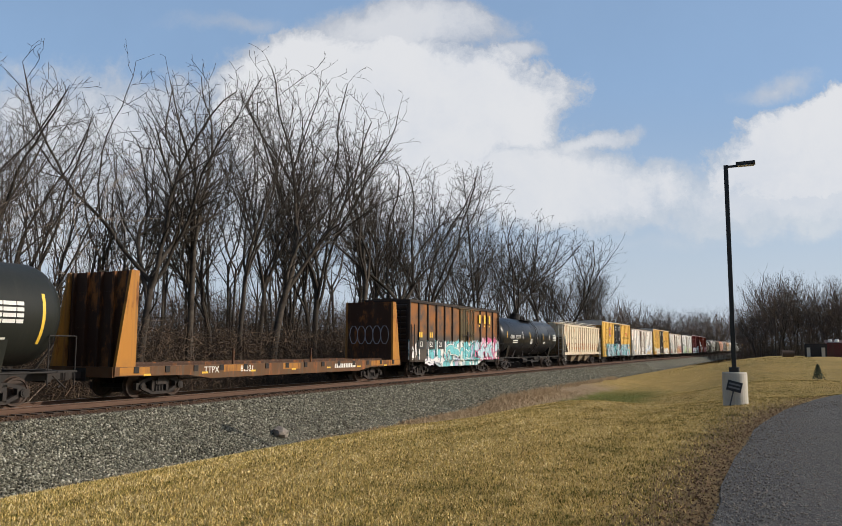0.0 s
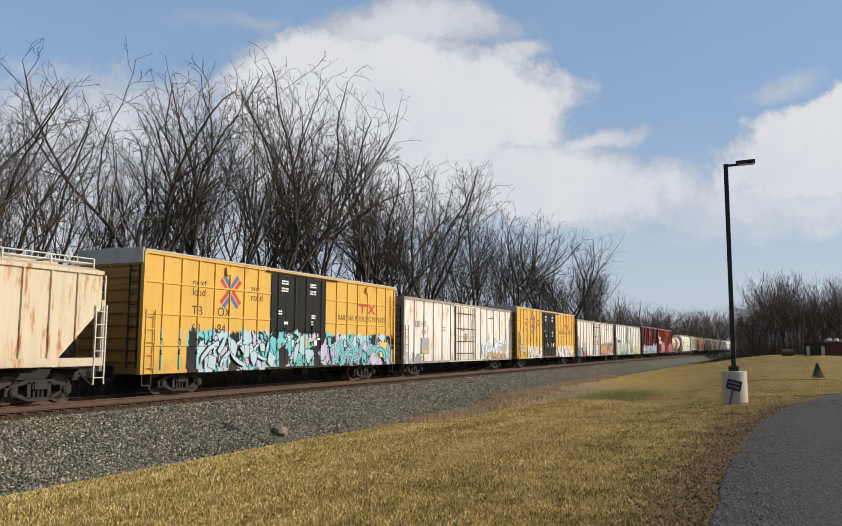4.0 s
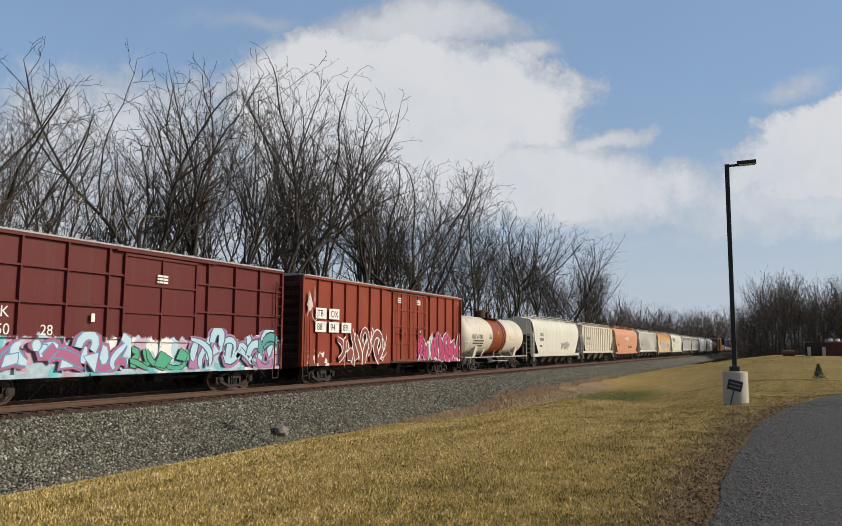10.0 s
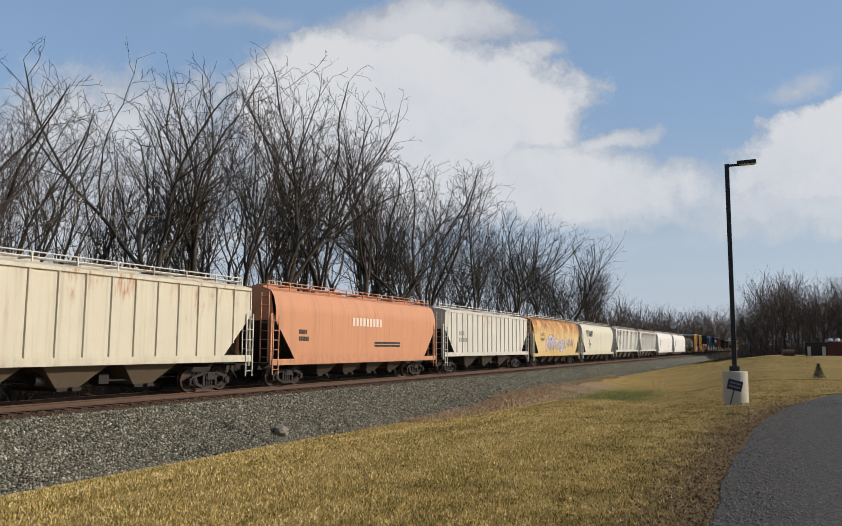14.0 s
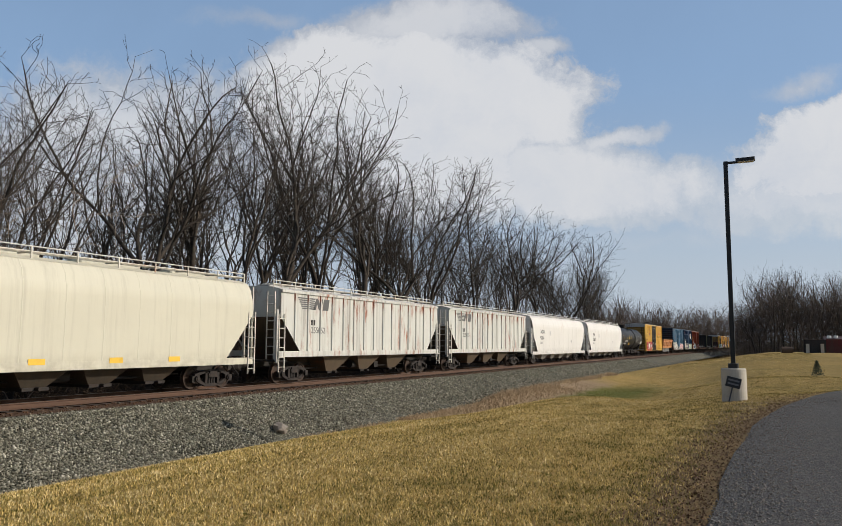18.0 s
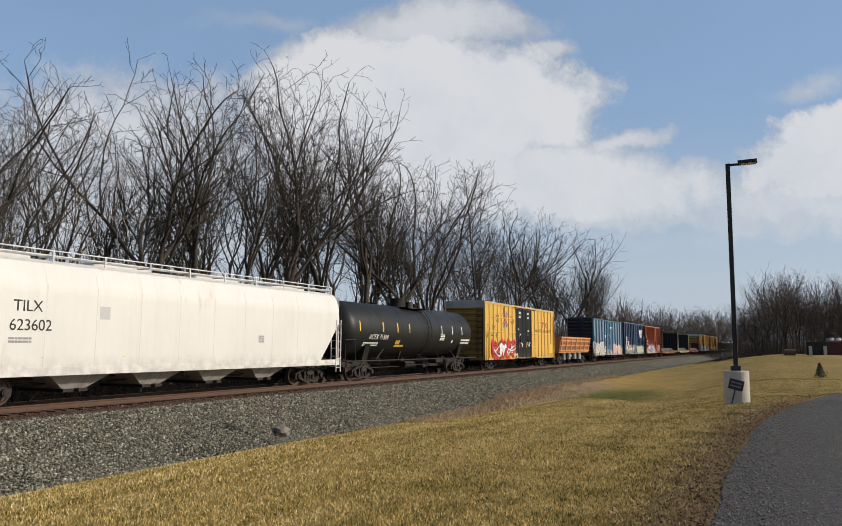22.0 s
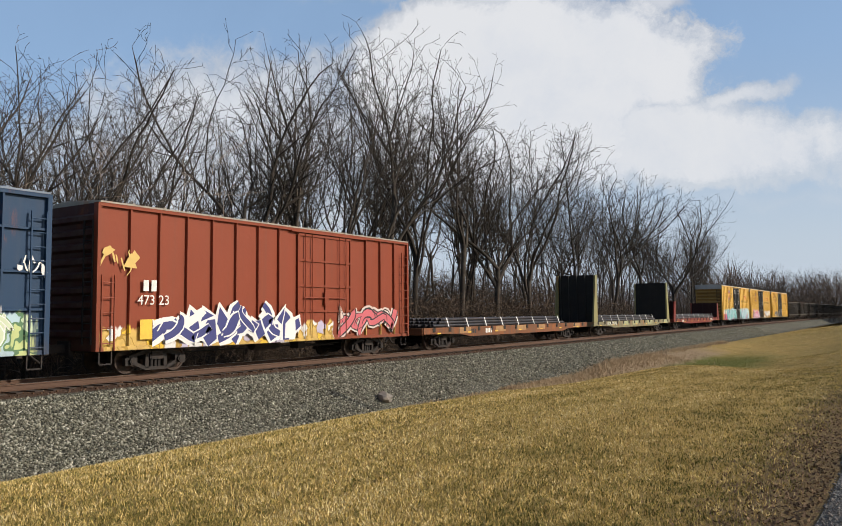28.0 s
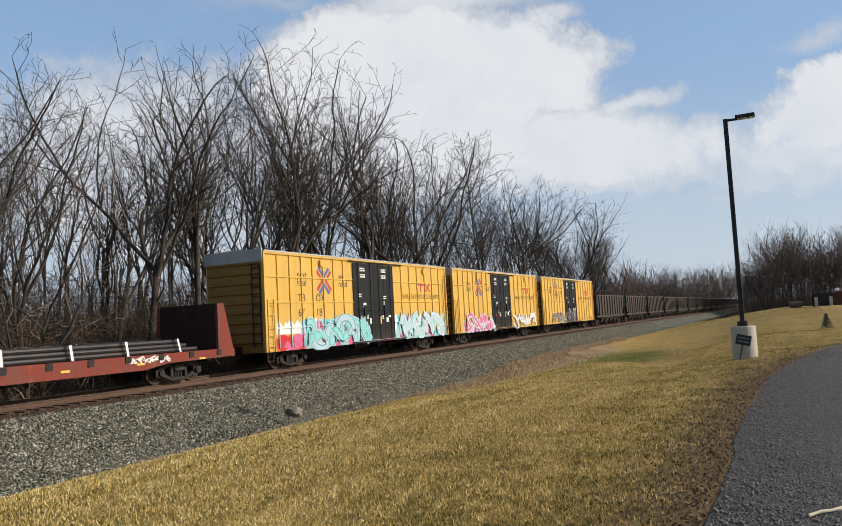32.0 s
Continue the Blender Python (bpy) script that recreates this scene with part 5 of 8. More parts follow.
def hopper_car(s0, s1, label, mat, eave=4.35, sill=1.2, ribs=0, bins=3, curved=False, rail_mat=None, pocket_mat=None, notch=0.42, roof_mat=None):
    car, hl = car_thing("covered_hopper", label, s0, s1, "covered hoppers of the train")
    rm = rail_mat or mat
    pm = pocket_mat or M_POCKET
    w = 1.55
    cut, zc = hl - 0.25, sill + (eave - sill) * (1 - notch)
    poly = [(-cut, eave), (-cut, zc), (-cut + 1.5, sill + 0.12), (cut - 1.5, sill + 0.12), (cut, zc), (cut, eave)]
    body = Shape()
    if curved:
        rows = [(sill + 0.12, 1.57), (sill + 0.9, 1.595), (eave - 0.95, 1.60), (eave - 0.66, 1.585), (eave - 0.60, 1.555), (eave - 0.28, 1.48), (eave, 1.30)]
    else:
        rows = [(sill + 0.12, w), (zc, w), (eave, w)]
    def reach(z):
        return cut if z >= zc else cut - 1.5 * (zc - z) / (zc - sill - 0.12)
    zs = sorted({z for z, x in rows} | {zc})
    for sgn, nm in ((1, "side_sheet"), (-1, "side_sheet")):
        s = Shape()
        k0 = 0
        pts = [(float(np.interp(z, [a for a, b in rows], [b for a, b in rows])), z) for z in zs]
        for x, z in pts:
            q = reach(z)
            s.v += [(sgn * x, -q, z), (sgn * x, q, z)]
        s.f = [(2 * i, 2 * i + 1, 2 * i + 3, 2 * i + 2) for i in range(len(pts) - 1)]
        part(nm, s, mat, car, smooth=curved)
    top = 1.30 if curved else w
    # slope sheets and end frames
    for sgn in (-1, 1):
        part("slope_sheet", Shape().add([(-w + 0.03, sgn * cut, zc), (w - 0.03, sgn * cut, zc), (w - 0.03, sgn * (cut - 2.2), 0.95), (-w + 0.03, sgn * (cut - 2.2), 0.95)], [(0, 1, 2, 3)]), pm, car)
        part("end_sheet", Shape().add([(-w + 0.02, sgn * cut, zc), (w - 0.02, sgn * cut, zc), (top, sgn * cut, eave), (-top, sgn * cut, eave)], [(0, 1, 2, 3)]), mat, car)
        part("end_post", Shape().box(1.38, 1.5, sgn * (hl - 0.12) - 0.05, sgn * (hl - 0.12) + 0.05, 0.95, zc + 0.3), mat, car)
        part("end_post", Shape().box(-1.5, -1.38, sgn * (hl - 0.12) - 0.05, sgn * (hl - 0.12) + 0.05, 0.95, zc + 0.3).box(-0.5, -0.4, sgn * (hl - 0.3) - 0.05, sgn * (hl - 0.3) + 0.05, 0.95, zc), rm, car)
        part("side_ladder", ladder_mesh(rm.name, rm, 2.5, 0.40, 6), None, car, at=(1.6, sgn * (hl - 0.28), 0.55))
        part("end_ladder", ladder_mesh(rm.name, rm, eave - 1.2, 0.40, 8), None, car, at=pose(1.2, sgn * hl, 1.1, 0, 0, 90))
        part("end_platform", Shape().box(-1.45, 1.45, min(sgn * hl, sgn * (hl - 0.9)), max(sgn * hl, sgn * (hl - 0.9)), 0.98, 1.05), M_FRAME, car)
    part("side_sill", Shape().box(w - 0.02, 1.6, -hl + 0.15, hl - 0.15, sill - 0.12, sill + 0.14), mat, car)
    part("side_sill", Shape().box(-1.6, -w + 0.02, -hl + 0.15, hl - 0.15, sill - 0.12, sill + 0.14), mat, car)
    part("roof", Shape().prism([(-top - 0.02, eave), (top + 0.02, eave), (top * 0.72, eave + 0.13), (0, eave + 0.2), (-top * 0.72, eave + 0.13)], "y", -cut, cut), roof_mat or mat, car)
    if not curved:
        part("top_chord", Shape().box(w, 1.62, -cut, cut, eave - 0.12, eave), mat, car)
    for k in range(1, ribs):
        y = -cut + 2 * cut * k / ribs
        lo = sill + 0.12 if abs(y) < cut - 1.5 else zc - (zc - sill - 0.12) * (cut - abs(y)) / 1.5
        part("rib", cached(("hrib", mat.name, round(lo, 1)), lambda: Shape().prism([(w, -0.05), (1.61, -0.03), (1.61, 0.03), (w, 0.05)], "z", lo, eave - 0.1).mesh("rib", mat)), None, car, at=(0, y, 0))
    if curved:
        strip = cached(("seam", mat.name, eave, sill), lambda: Shape().add([(px + dx, q, pz) for px, pz in pts for q, dx in ((-0.025, 0.0), (0.0, 0.008), (0.025, 0.0))], [(3 * i + j, 3 * i + j + 1, 3 * i + j + 4, 3 * i + j + 3) for i in range(len(pts) - 1) for j in range(2)]).mesh("panel_seam", mat))
        for k in range(1, 9):
            part("panel_seam", strip, None, car, at=(0, -(cut - 1.6) + 2 * (cut - 1.6) * k / 9, 0))
    # running board on the roof with its rail
    walk_ = Shape()
    for x in (0.55, 0.75, 0.95):
        walk_.box(x, x + 0.14, -cut, cut, eave + 0.26, eave + 0.29)
    part("roof_walk", walk_, rm, car)
    rail = Shape().tube((1.12, -cut, eave + 0.42), (1.12, cut, eave + 0.42), 0.02, n=6)
    m = 10
    for k in range(m + 1):
        y = -cut + 2 * cut * k / m
        rail.box(1.10, 1.14, y - 0.02, y + 0.02, eave + 0.02, eave + 0.42).box(0.5, 1.12, y - 0.02, y + 0.02, eave + 0.22, eave + 0.26)
    part("roof_rail", rail, rm, car)
    for k in range(4):
        y = -cut + 2 * cut * (k + 0.5) / 4
        part("hatch", Shape().box(-0.35, 0.35, y - 1.3, y + 1.3, eave + 0.18, eave + 0.32, 0.05), roof_mat or mat, car)
    # discharge bins
    span = 2 * (hl - 3.7)
    for k in range(bins):
        y = -span / 2 + span * (k + 0.5) / bins
        q = span / bins / 2 - 0.05
        part("discharge_bin", Shape().add([(-1.45, y - q, sill + 0.1), (1.45, y - q, sill + 0.1), (1.45, y + q, sill + 0.1), (-1.45, y + q, sill + 0.1), (-0.95, y - 0.4, 0.42), (0.95, y - 0.4, 0.42), (0.95, y + 0.4, 0.42), (-0.95, y + 0.4, 0.42)],
             [(4, 5, 6, 7), (0, 1, 5, 4), (1, 2, 6, 5), (2, 3, 7, 6), (3, 0, 4, 7)]), pm, car)
        part("outlet_gate", Shape().box(-1.0, 1.05, y - 0.45, y + 0.45, 0.34, 0.44).tube((1.05, y, 0.4), (1.25, y, 0.4), 0.06), M_STEEL, car)
    add_gear(car, hl, 1.95, 0.3)
    return car, hl


def flat_car(s0, s1, label, mat, bulkheads=(), load=None, bh_mat=None, post_mat=None, bh_h=3.1, name="bulkhead_flat_car"):
    """bulkheads: any of -1, 1, the leading and the trailing end."""
    car, hl = car_thing(name, label, s0, s1, "flat cars of the train")
    part("deck", Shape().box(-1.5, 1.5, -hl, hl, 1.0, 1.1), M_TIE, car, "worn wooden deck")
    part("side_sill", Shape().prism([(-hl, 1.12), (-hl, 0.82), (-hl + 3.4, 0.78), (-hl + 4.6, 0.62), (hl - 4.6, 0.62), (hl - 3.4, 0.78), (hl, 0.82), (hl, 1.12)], "x", 1.44, 1.56), mat, car)
    part("side_sill", Shape().prism([(-hl, 1.12), (-hl, 0.82), (-hl + 3.4, 0.78), (-hl + 4.6, 0.62), (hl - 4.6, 0.62), (hl - 3.4, 0.78), (hl, 0.82), (hl, 1.12)], "x", -1.56, -1.44), mat, car)
    part("end_sill", Shape().box(-1.5, 1.5, -hl - 0.04, -hl + 0.06, 0.78, 1.12), mat, car)
    part("end_sill", Shape().box(-1.5, 1.5, hl - 0.06, hl + 0.04, 0.78, 1.12), mat, car)
    # raised blocks, black to paint the shade inside the pocket openings
    pk = cached("pocket", lambda: Shape().box(1.56, 1.59, -0.11, 0.11, 0.90, 1.115).mesh("stake_pocket", M_FRAME))
    for k in range(14):
        part("stake_pocket", pk, None, car, at=(0, -hl + 0.9 + (2 * hl - 1.8) * k / 13, 0))
    for k in range(7):
        y = -hl + 1.4 + (2 * hl - 3.2) * k / 6
        part("reflector", cached("reflector", lambda: Shape().box(1.562, 1.57, -0.16, 0.16, 0.80, 0.87).mesh("reflector", M_YELLOW)), None, car, at=(0, y, 0))
    for e in bulkheads:
        y = e * (hl - 0.78)
        top = 1.1 + bh_h
        # bh_mat is darker than the posts: the face's shade is in its colour
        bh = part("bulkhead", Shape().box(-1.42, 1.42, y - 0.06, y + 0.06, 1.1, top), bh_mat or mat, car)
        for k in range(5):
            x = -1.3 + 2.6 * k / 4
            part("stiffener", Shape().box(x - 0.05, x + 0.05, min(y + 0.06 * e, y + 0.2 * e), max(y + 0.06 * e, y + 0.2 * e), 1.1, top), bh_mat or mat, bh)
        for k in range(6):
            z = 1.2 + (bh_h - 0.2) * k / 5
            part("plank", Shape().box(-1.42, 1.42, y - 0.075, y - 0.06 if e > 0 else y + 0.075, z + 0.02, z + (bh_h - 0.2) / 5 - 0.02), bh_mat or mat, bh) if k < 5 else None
        part("edge_post", Shape().prism([(y - e * 0.10, 1.1), (y + e * 0.74, 1.1), (y + e * 0.24, top), (y - e * 0.10, top)], "x", 1.42, 1.54), post_mat or mat, bh)
        part("edge_post", Shape().prism([(y - e * 0.10, 1.1), (y + e * 0.74, 1.1), (y + e * 0.24, top), (y - e * 0.10, top)], "x", -1.54, -1.42), post_mat or mat, bh)
    add_gear(car, hl, 2.5, 0.35)
    if load:
        rnd = random.Random(int(s0))
        m = plain("dark_steel_pipe", (0.045, 0.043, 0.045), 0.5, 0.5, 0.5, 2.0, (0.10, 0.06, 0.04))
        n_pipe = 0
        for lay in range(3):
            for k in range(15 - lay):
                x = -1.2 + 0.17 * k + lay * 0.085
                z = 1.2 + 0.15 * lay
                a, b = load[0] + rnd.uniform(-0.25, 0.25) + lay * 0.35, load[1] + rnd.uniform(-0.25, 0.25) - lay * 0.35
                part("pipe", Shape().tube((x, a, z), (x, b, z), 0.078, n=8), m, car)
        strap = cached("strap", lambda: Shape().add([(1.46, -0.13, 1.1), (1.46, -0.04, 1.1), (1.25, 0.05, 1.6), (1.25, -0.05, 1.6), (-1.25, 0.05, 1.61), (-1.25, -0.05, 1.61), (-1.46, 0.06, 1.1), (-1.46, -0.04, 1.1)], [(0, 1, 2, 3), (3, 2, 4, 5), (5, 4, 6, 7)]).mesh("strap", M_WHITE))
        for k in range(8):
            part("strap", strap, None, car, at=pose(0, load[0] + 1.0 + (load[1] - load[0] - 2.0) * k / 7, 0, 0, 0, rnd.uniform(-4, 4)))
        for k in range(4):
            y = load[0] + 1.0 + (load[1] - load[0] - 2.0) * k / 3
            part("dunnage", Shape().box(-1.4, 1.4, y - 0.06, y + 0.06, 1.1, 1.125), M_TIE, car)
    return car, hl


def dump_car(s0, s1, label, mat):
    car, hl = car_thing("air_dump_car", label, s0, s1, "other cars of the train")
    a = hl - 0.45
    # rusty sheet, darkened to paint the shade in the recesses between beams
    sheet = paint("dump_shaded_rusty_sheet", (0.24, 0.10, 0.045), 0.6, 0.5, seed=1.6)
    zt, zb = 2.75, 1.3
    part("side_gate", Shape().prism([(1.32, zb), (1.36, zb), (1.58, zt), (1.54, zt)], "y", -a, a), sheet, car)
    part("side_gate", Shape().prism([(-1.36, zb), (-1.32, zb), (-1.54, zt), (-1.58, zt)], "y", -a, a), sheet, car)
    part("floor", Shape().box(-1.36, 1.36, -a, a, zb - 0.12, zb), mat, car)
    for sgn in (-1, 1):
        part("end_gate", Shape().prism([(-1.33, zb), (1.33, zb), (1.54, zt), (-1.54, zt)], "y", sgn * a - 0.05, sgn * a + 0.05), mat, car)
    for z, x in ((zb + 0.12, 1.38), (zb + 0.62, 1.45), (zb + 1.08, 1.52), (zt - 0.06, 1.58)):
        part("gate_beam", Shape().box(x - 0.04, x + 0.08, -a, a, z - 0.08, z + 0.08), mat, car)
    for k in range(7):
        y = -a + 0.4 + (2 * a - 0.8) * k / 6
        part("gate_post", cached("gatepost", lambda: Shape().prism([(1.36, zb), (1.46, zb), (1.68, zt - 0.1), (1.58, zt - 0.1)], "y", -0.1, 0.1).mesh("gate_post", mat)), None, car, at=(0, y, 0))
    for y in (-hl + 3.4, -1.2, 1.2, hl - 3.4):
        part("dump_cylinder", Shape().tube((1.0, y, 0.5), (1.0, y, 1.2), 0.22, n=14), M_GALV, car, "grey air cylinder")
    part("air_tank", Shape().tube((0.6, -0.8, 0.85), (0.6, 0.9, 0.85), 0.25, n=14), M_GALV, car)
    part("end_platform", Shape().box(-1.4, 1.4, -hl, -a, 0.95, 1.05).box(-1.4, 1.4, a, hl, 0.95, 1.05), M_FRAME, car)
    add_gear(car, hl, 1.9, 0.35)
    return car, hl


def coal_proto(s0, s1, mat, posts=11):
    car, hl = car_thing("coal_hopper", "empty dark-grey open-top steel coal hopper with outside posts", s0, s1, "coal hoppers of the train")
    zt, zs = 3.55, 1.1
    cut = hl - 0.2
    for sgn in (1, -1):
        part("side_sheet", Shape().prism([(-cut, zt), (-cut, 2.3), (-cut + 1.6, zs), (cut - 1.6, zs), (cut, 2.3), (cut, zt)], "x", min(sgn * 1.46, sgn * 1.5), max(sgn * 1.46, sgn * 1.5)), mat, car)
        part("top_chord", Shape().box(min(sgn * 1.44, sgn * 1.6), max(sgn * 1.44, sgn * 1.6), -cut, cut, zt - 0.12, zt + 0.03), mat, car)
        part("side_sill", Shape().box(min(sgn * 1.48, sgn * 1.58), max(sgn * 1.48, sgn * 1.58), -hl + 0.1, hl - 0.1, zs - 0.1, zs + 0.12), mat, car)
        part("end_sheet", Shape().add([(-1.48, sgn * cut, zt), (1.48, sgn * cut, zt), (1.48, sgn * (cut - 0.1), 2.3), (-1.48, sgn * (cut - 0.1), 2.3), (1.48, sgn * (cut - 2.6), 0.9), (-1.48, sgn * (cut - 2.6), 0.9)], [(0, 1, 2, 3), (3, 2, 4, 5)]), mat, car)
        part("side_ladder", ladder_mesh("coal", mat, 2.6), None, car, at=(1.58, sgn * (hl - 0.3), 0.9))
    for k in range(posts + 1):
        y = -cut + 0.05 + (2 * cut - 0.1) * k / posts
        lo = zs if abs(y) < cut - 1.6 else 2.3 - 1.2 * (cut - abs(y)) / 1.6
        part("post", cached(("coalpost", round(lo, 1)), lambda: Shape().box(1.5, 1.6, -0.07, 0.07, lo, zt - 0.1).mesh("post", mat)), None, car, at=(0, y, 0))
    span = 2 * (hl - 3.4)
    for k in range(4):
        y = -span / 2 + span * (k + 0.5) / 4
        part("discharge_bin", Shape().add([(-1.45, y - 1.1, zs), (1.45, y - 1.1, zs), (1.45, y + 1.1, zs), (-1.45, y + 1.1, zs), (-1.0, y - 0.35, 0.4), (1.0, y - 0.35, 0.4), (1.0, y + 0.35, 0.4), (-1.0, y + 0.35, 0.4)], [(4, 5, 6, 7), (0, 1, 5, 4), (1, 2, 6, 5), (2, 3, 7, 6), (3, 0, 4, 7)]), mat, car)
    add_gear(car, hl, 1.9, 0.3)
    return car, hl

# ---- the cars in their order, from the first in view to the last ----
WHITE, BLACK, YEL = (0.74, 0.73, 0.70), (0.015, 0.015, 0.018), (0.78, 0.52, 0.05)
CYAN, PINK, RED, GRN, BLUE, NAVY, ORNG, VIOL, GREY = (0.16, 0.50, 0.54), (0.60, 0.13, 0.27), (0.55, 0.025, 0.025), (0.09, 0.33, 0.17), (0.10, 0.20, 0.50), (0.035, 0.04, 0.17), (0.62, 0.24, 0.05), (0.50, 0.46, 0.60), (0.30, 0.30, 0.31)
PALE, LIME, MAUVE, BROWN, GOLD, TEAL = (0.42, 0.56, 0.62), (0.50, 0.56, 0.25), (0.40, 0.10, 0.18), (0.22, 0.10, 0.06), (0.62, 0.42, 0.12), (0.08, 0.30, 0.30)
S_ = spray
rust_rod = paint("rod_rust_dark", (0.12, 0.06, 0.035), 0.5, 0.4)
rod_pale = paint("rod_white_rusting", (0.42, 0.385, 0.33), 0.7, 0.5, seed=2.7)
rail_white = paint("rail_white", (0.66, 0.63, 0.56), 0.25, 0.3)

black_tank = paint("tank_black", (0.010, 0.0105, 0.012), 0.0, 0.06, rough=0.30)
grey_tank = paint("tank_dark_grey", (0.017, 0.0175, 0.0165), 0.0, 0.10, rough=0.45)
olive_tank = paint("tank_dark_olive", (0.020, 0.0215, 0.018), 0.0, 0.12, rough=0.45)


def small_rows(y, z, n, rows=3, h=0.06, m=None):
    return [(y, z - k * h * 1.7, n, h, m or M_WHITE) for k in range(rows)]


tank_car(-1.6, 16.5, "dark olive steel tank car with yellow strips and white data panels", olive_tank, stripes=[(7.75, -35, 22, M_YELLOW)], text=[(5.6, 3.0 - 0.17 * k, 4, 0.11, M_WHITE) for k in range(4)] + small_rows(6.0, 2.0, 3, 2) + [(4.75, 2.0, 2, 0.28, M_WHITE)])

flat_dark = paint("flat_rust_dark", (0.12, 0.055, 0.022), 0.8, 1.0, seed=2.0)
# rust brown, darkened to paint the shade on the bulkhead faces
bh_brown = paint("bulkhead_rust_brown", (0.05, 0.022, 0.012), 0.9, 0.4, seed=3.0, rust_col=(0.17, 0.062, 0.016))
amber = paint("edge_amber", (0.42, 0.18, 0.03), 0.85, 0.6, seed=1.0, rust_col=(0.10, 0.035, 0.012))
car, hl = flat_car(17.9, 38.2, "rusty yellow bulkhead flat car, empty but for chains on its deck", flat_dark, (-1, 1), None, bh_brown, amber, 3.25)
words(car, "TTPX", -hl + 4.2, 0.82, 0.34, M_WHITE, 1.565), words(car, "82321", -hl + 6.3, 0.82, 0.34, M_WHITE, 1.565)
bars(car, 3.2, 1.0, [(12, 0.2)], M_WHITE, 1.565)
for y in (-hl + 0.2, -hl + 5.3, -1.0, 6.8, hl - 1.4):
    part("painted_patch", Shape().box(1.56, 1.565, y, y + 1.3, 0.84, 1.1), amber, car, "yellow patch of old paint")
for x in (0.95, -0.95):
    part("chain_rail", Shape().box(x - 0.05, x + 0.05, -hl + 1.2, hl - 1.2, 1.1, 1.2), bh_brown, car)
for y in (-4.0, 1.5):
    part("stake", Shape().tube((1.3, y, 1.1), (1.3, y, 1.75), 0.05), bh_brown, car)
g = Shape()
for k in range(5):
    c = -1.0 + 0.5 * k
    for j in range(10):
        a, b = 2 * math.pi * j / 10, 2 * math.pi * (j + 1) / 10
        g.tube((c + 0.26 * math.cos(a), hl - 0.88, 2.5 + 0.52 * math.sin(a)), (c + 0.26 * math.cos(b), hl - 0.88, 2.5 + 0.52 * math.sin(b)), 0.022, n=4)
part("graffiti", g, S_((0.30, 0.30, 0.34)), car, "faded grey scrawl")

CSX_TAG = [(-4.8, 8.0, 0.3, 2.2, 0.95, [CYAN, WHITE, TEAL, CYAN, PALE, VIOL], (0.10, 0.2, 0.2)), (4.2, 8.0, 0.8, 2.5, 1.2, [PINK, (0.6, 0.4, 0.5), WHITE], MAUVE)]
csx = paint("box_brown_orange", (0.078, 0.064, 0.054), 0.5, 0.4, CSX_TAG, seed=4.0, fade=(2.35, 2.9, (0.27, 0.105, 0.028)), rust_col=(0.20, 0.075, 0.02))
dark_post = paint("post_dark_brown", (0.030, 0.020, 0.016), 0.2, 0.3, CSX_TAG, seed=4.0)
olive_door = paint("door_olive_brown", (0.085, 0.066, 0.032), 0.5, 0.5, CSX_TAG[:1], seed=4.0)
car, hl = boxcar(39.35, 54.65, "rust-orange and brown boxcar with dark posts and turquoise graffiti", csx, plain("roof_brown", (0.05, 0.036, 0.028), 0.8), evenly(12), 4.55, 0.95, 0.17, 0.09, door=(0.50, 0.667, 1), door_mat=olive_door, end_mat=dark_post, belly=0.35, post_mat=dark_post, rod_mat=dark_post)
for k in range(3):
    bars(car, 3.4 + 1.0 * k, 4.15, [(1, 0.62)], M_YELLOW, 1.606), bars(car, 3.4 + 1.0 * k, 3.40, [(1, 0.10)], M_YELLOW, 1.606)
bars(car, -hl + 1.2, 2.72, [(2, 0.32)], M_YELLOW, 1.606), bars(car, -hl + 2.7, 2.72, [(2, 0.32)], M_YELLOW, 1.606)
for k, n in enumerate(("13", "82", "21")):
    y = -hl + 1.1 + 1.42 * k
    part("number_panel", Shape().box(1.6, 1.61, y, y + 0.95, 1.72, 2.25), M_BLACK, car), words(car, n, y + 0.15, 1.84, 0.46, M_WHITE, 1.612)
graffiti(car, -2.7, 1.9, 0.85, 1.95, 4, S_(CYAN), S_(TEAL), S_(WHITE), 3, 1.612, 0.2), graffiti(car, -7.5, -6.8, 0.9, 2.2, 2, S_(WHITE), S_(WHITE), None, 5, 1.612, 0.05), graffiti(car, -5.6, -2.9, 0.7, 1.25, 4, S_(WHITE), S_(VIOL), None, 6, 1.612, 0.22), graffiti(car, 2.6, 7.6, 0.95, 2.25, 4, S_(PALE), S_(TEAL), S_(PINK), 4, 1.612, 0.2)

car, hl = tank_car(55.2, 72.2, "glossy black tank car with white lettering and a dome ladder", black_tank, stripes=[(y, -6, 14, M_YELLOW if k in (0, 3, 5) else M_WHITE) for k, y in enumerate(np.linspace(-6.9, 7.0, 8)) if k != 1], text=[(-6.2, 2.55, "GBRX  715193", 0.42, M_WHITE)] + small_rows(-5.4, 2.4, 4, 2, 0.09) + small_rows(-0.8, 2.5, 3, 4) + small_rows(6.2, 2.95, 4, 4, 0.08) + small_rows(3.2, 2.3, 2, 2))

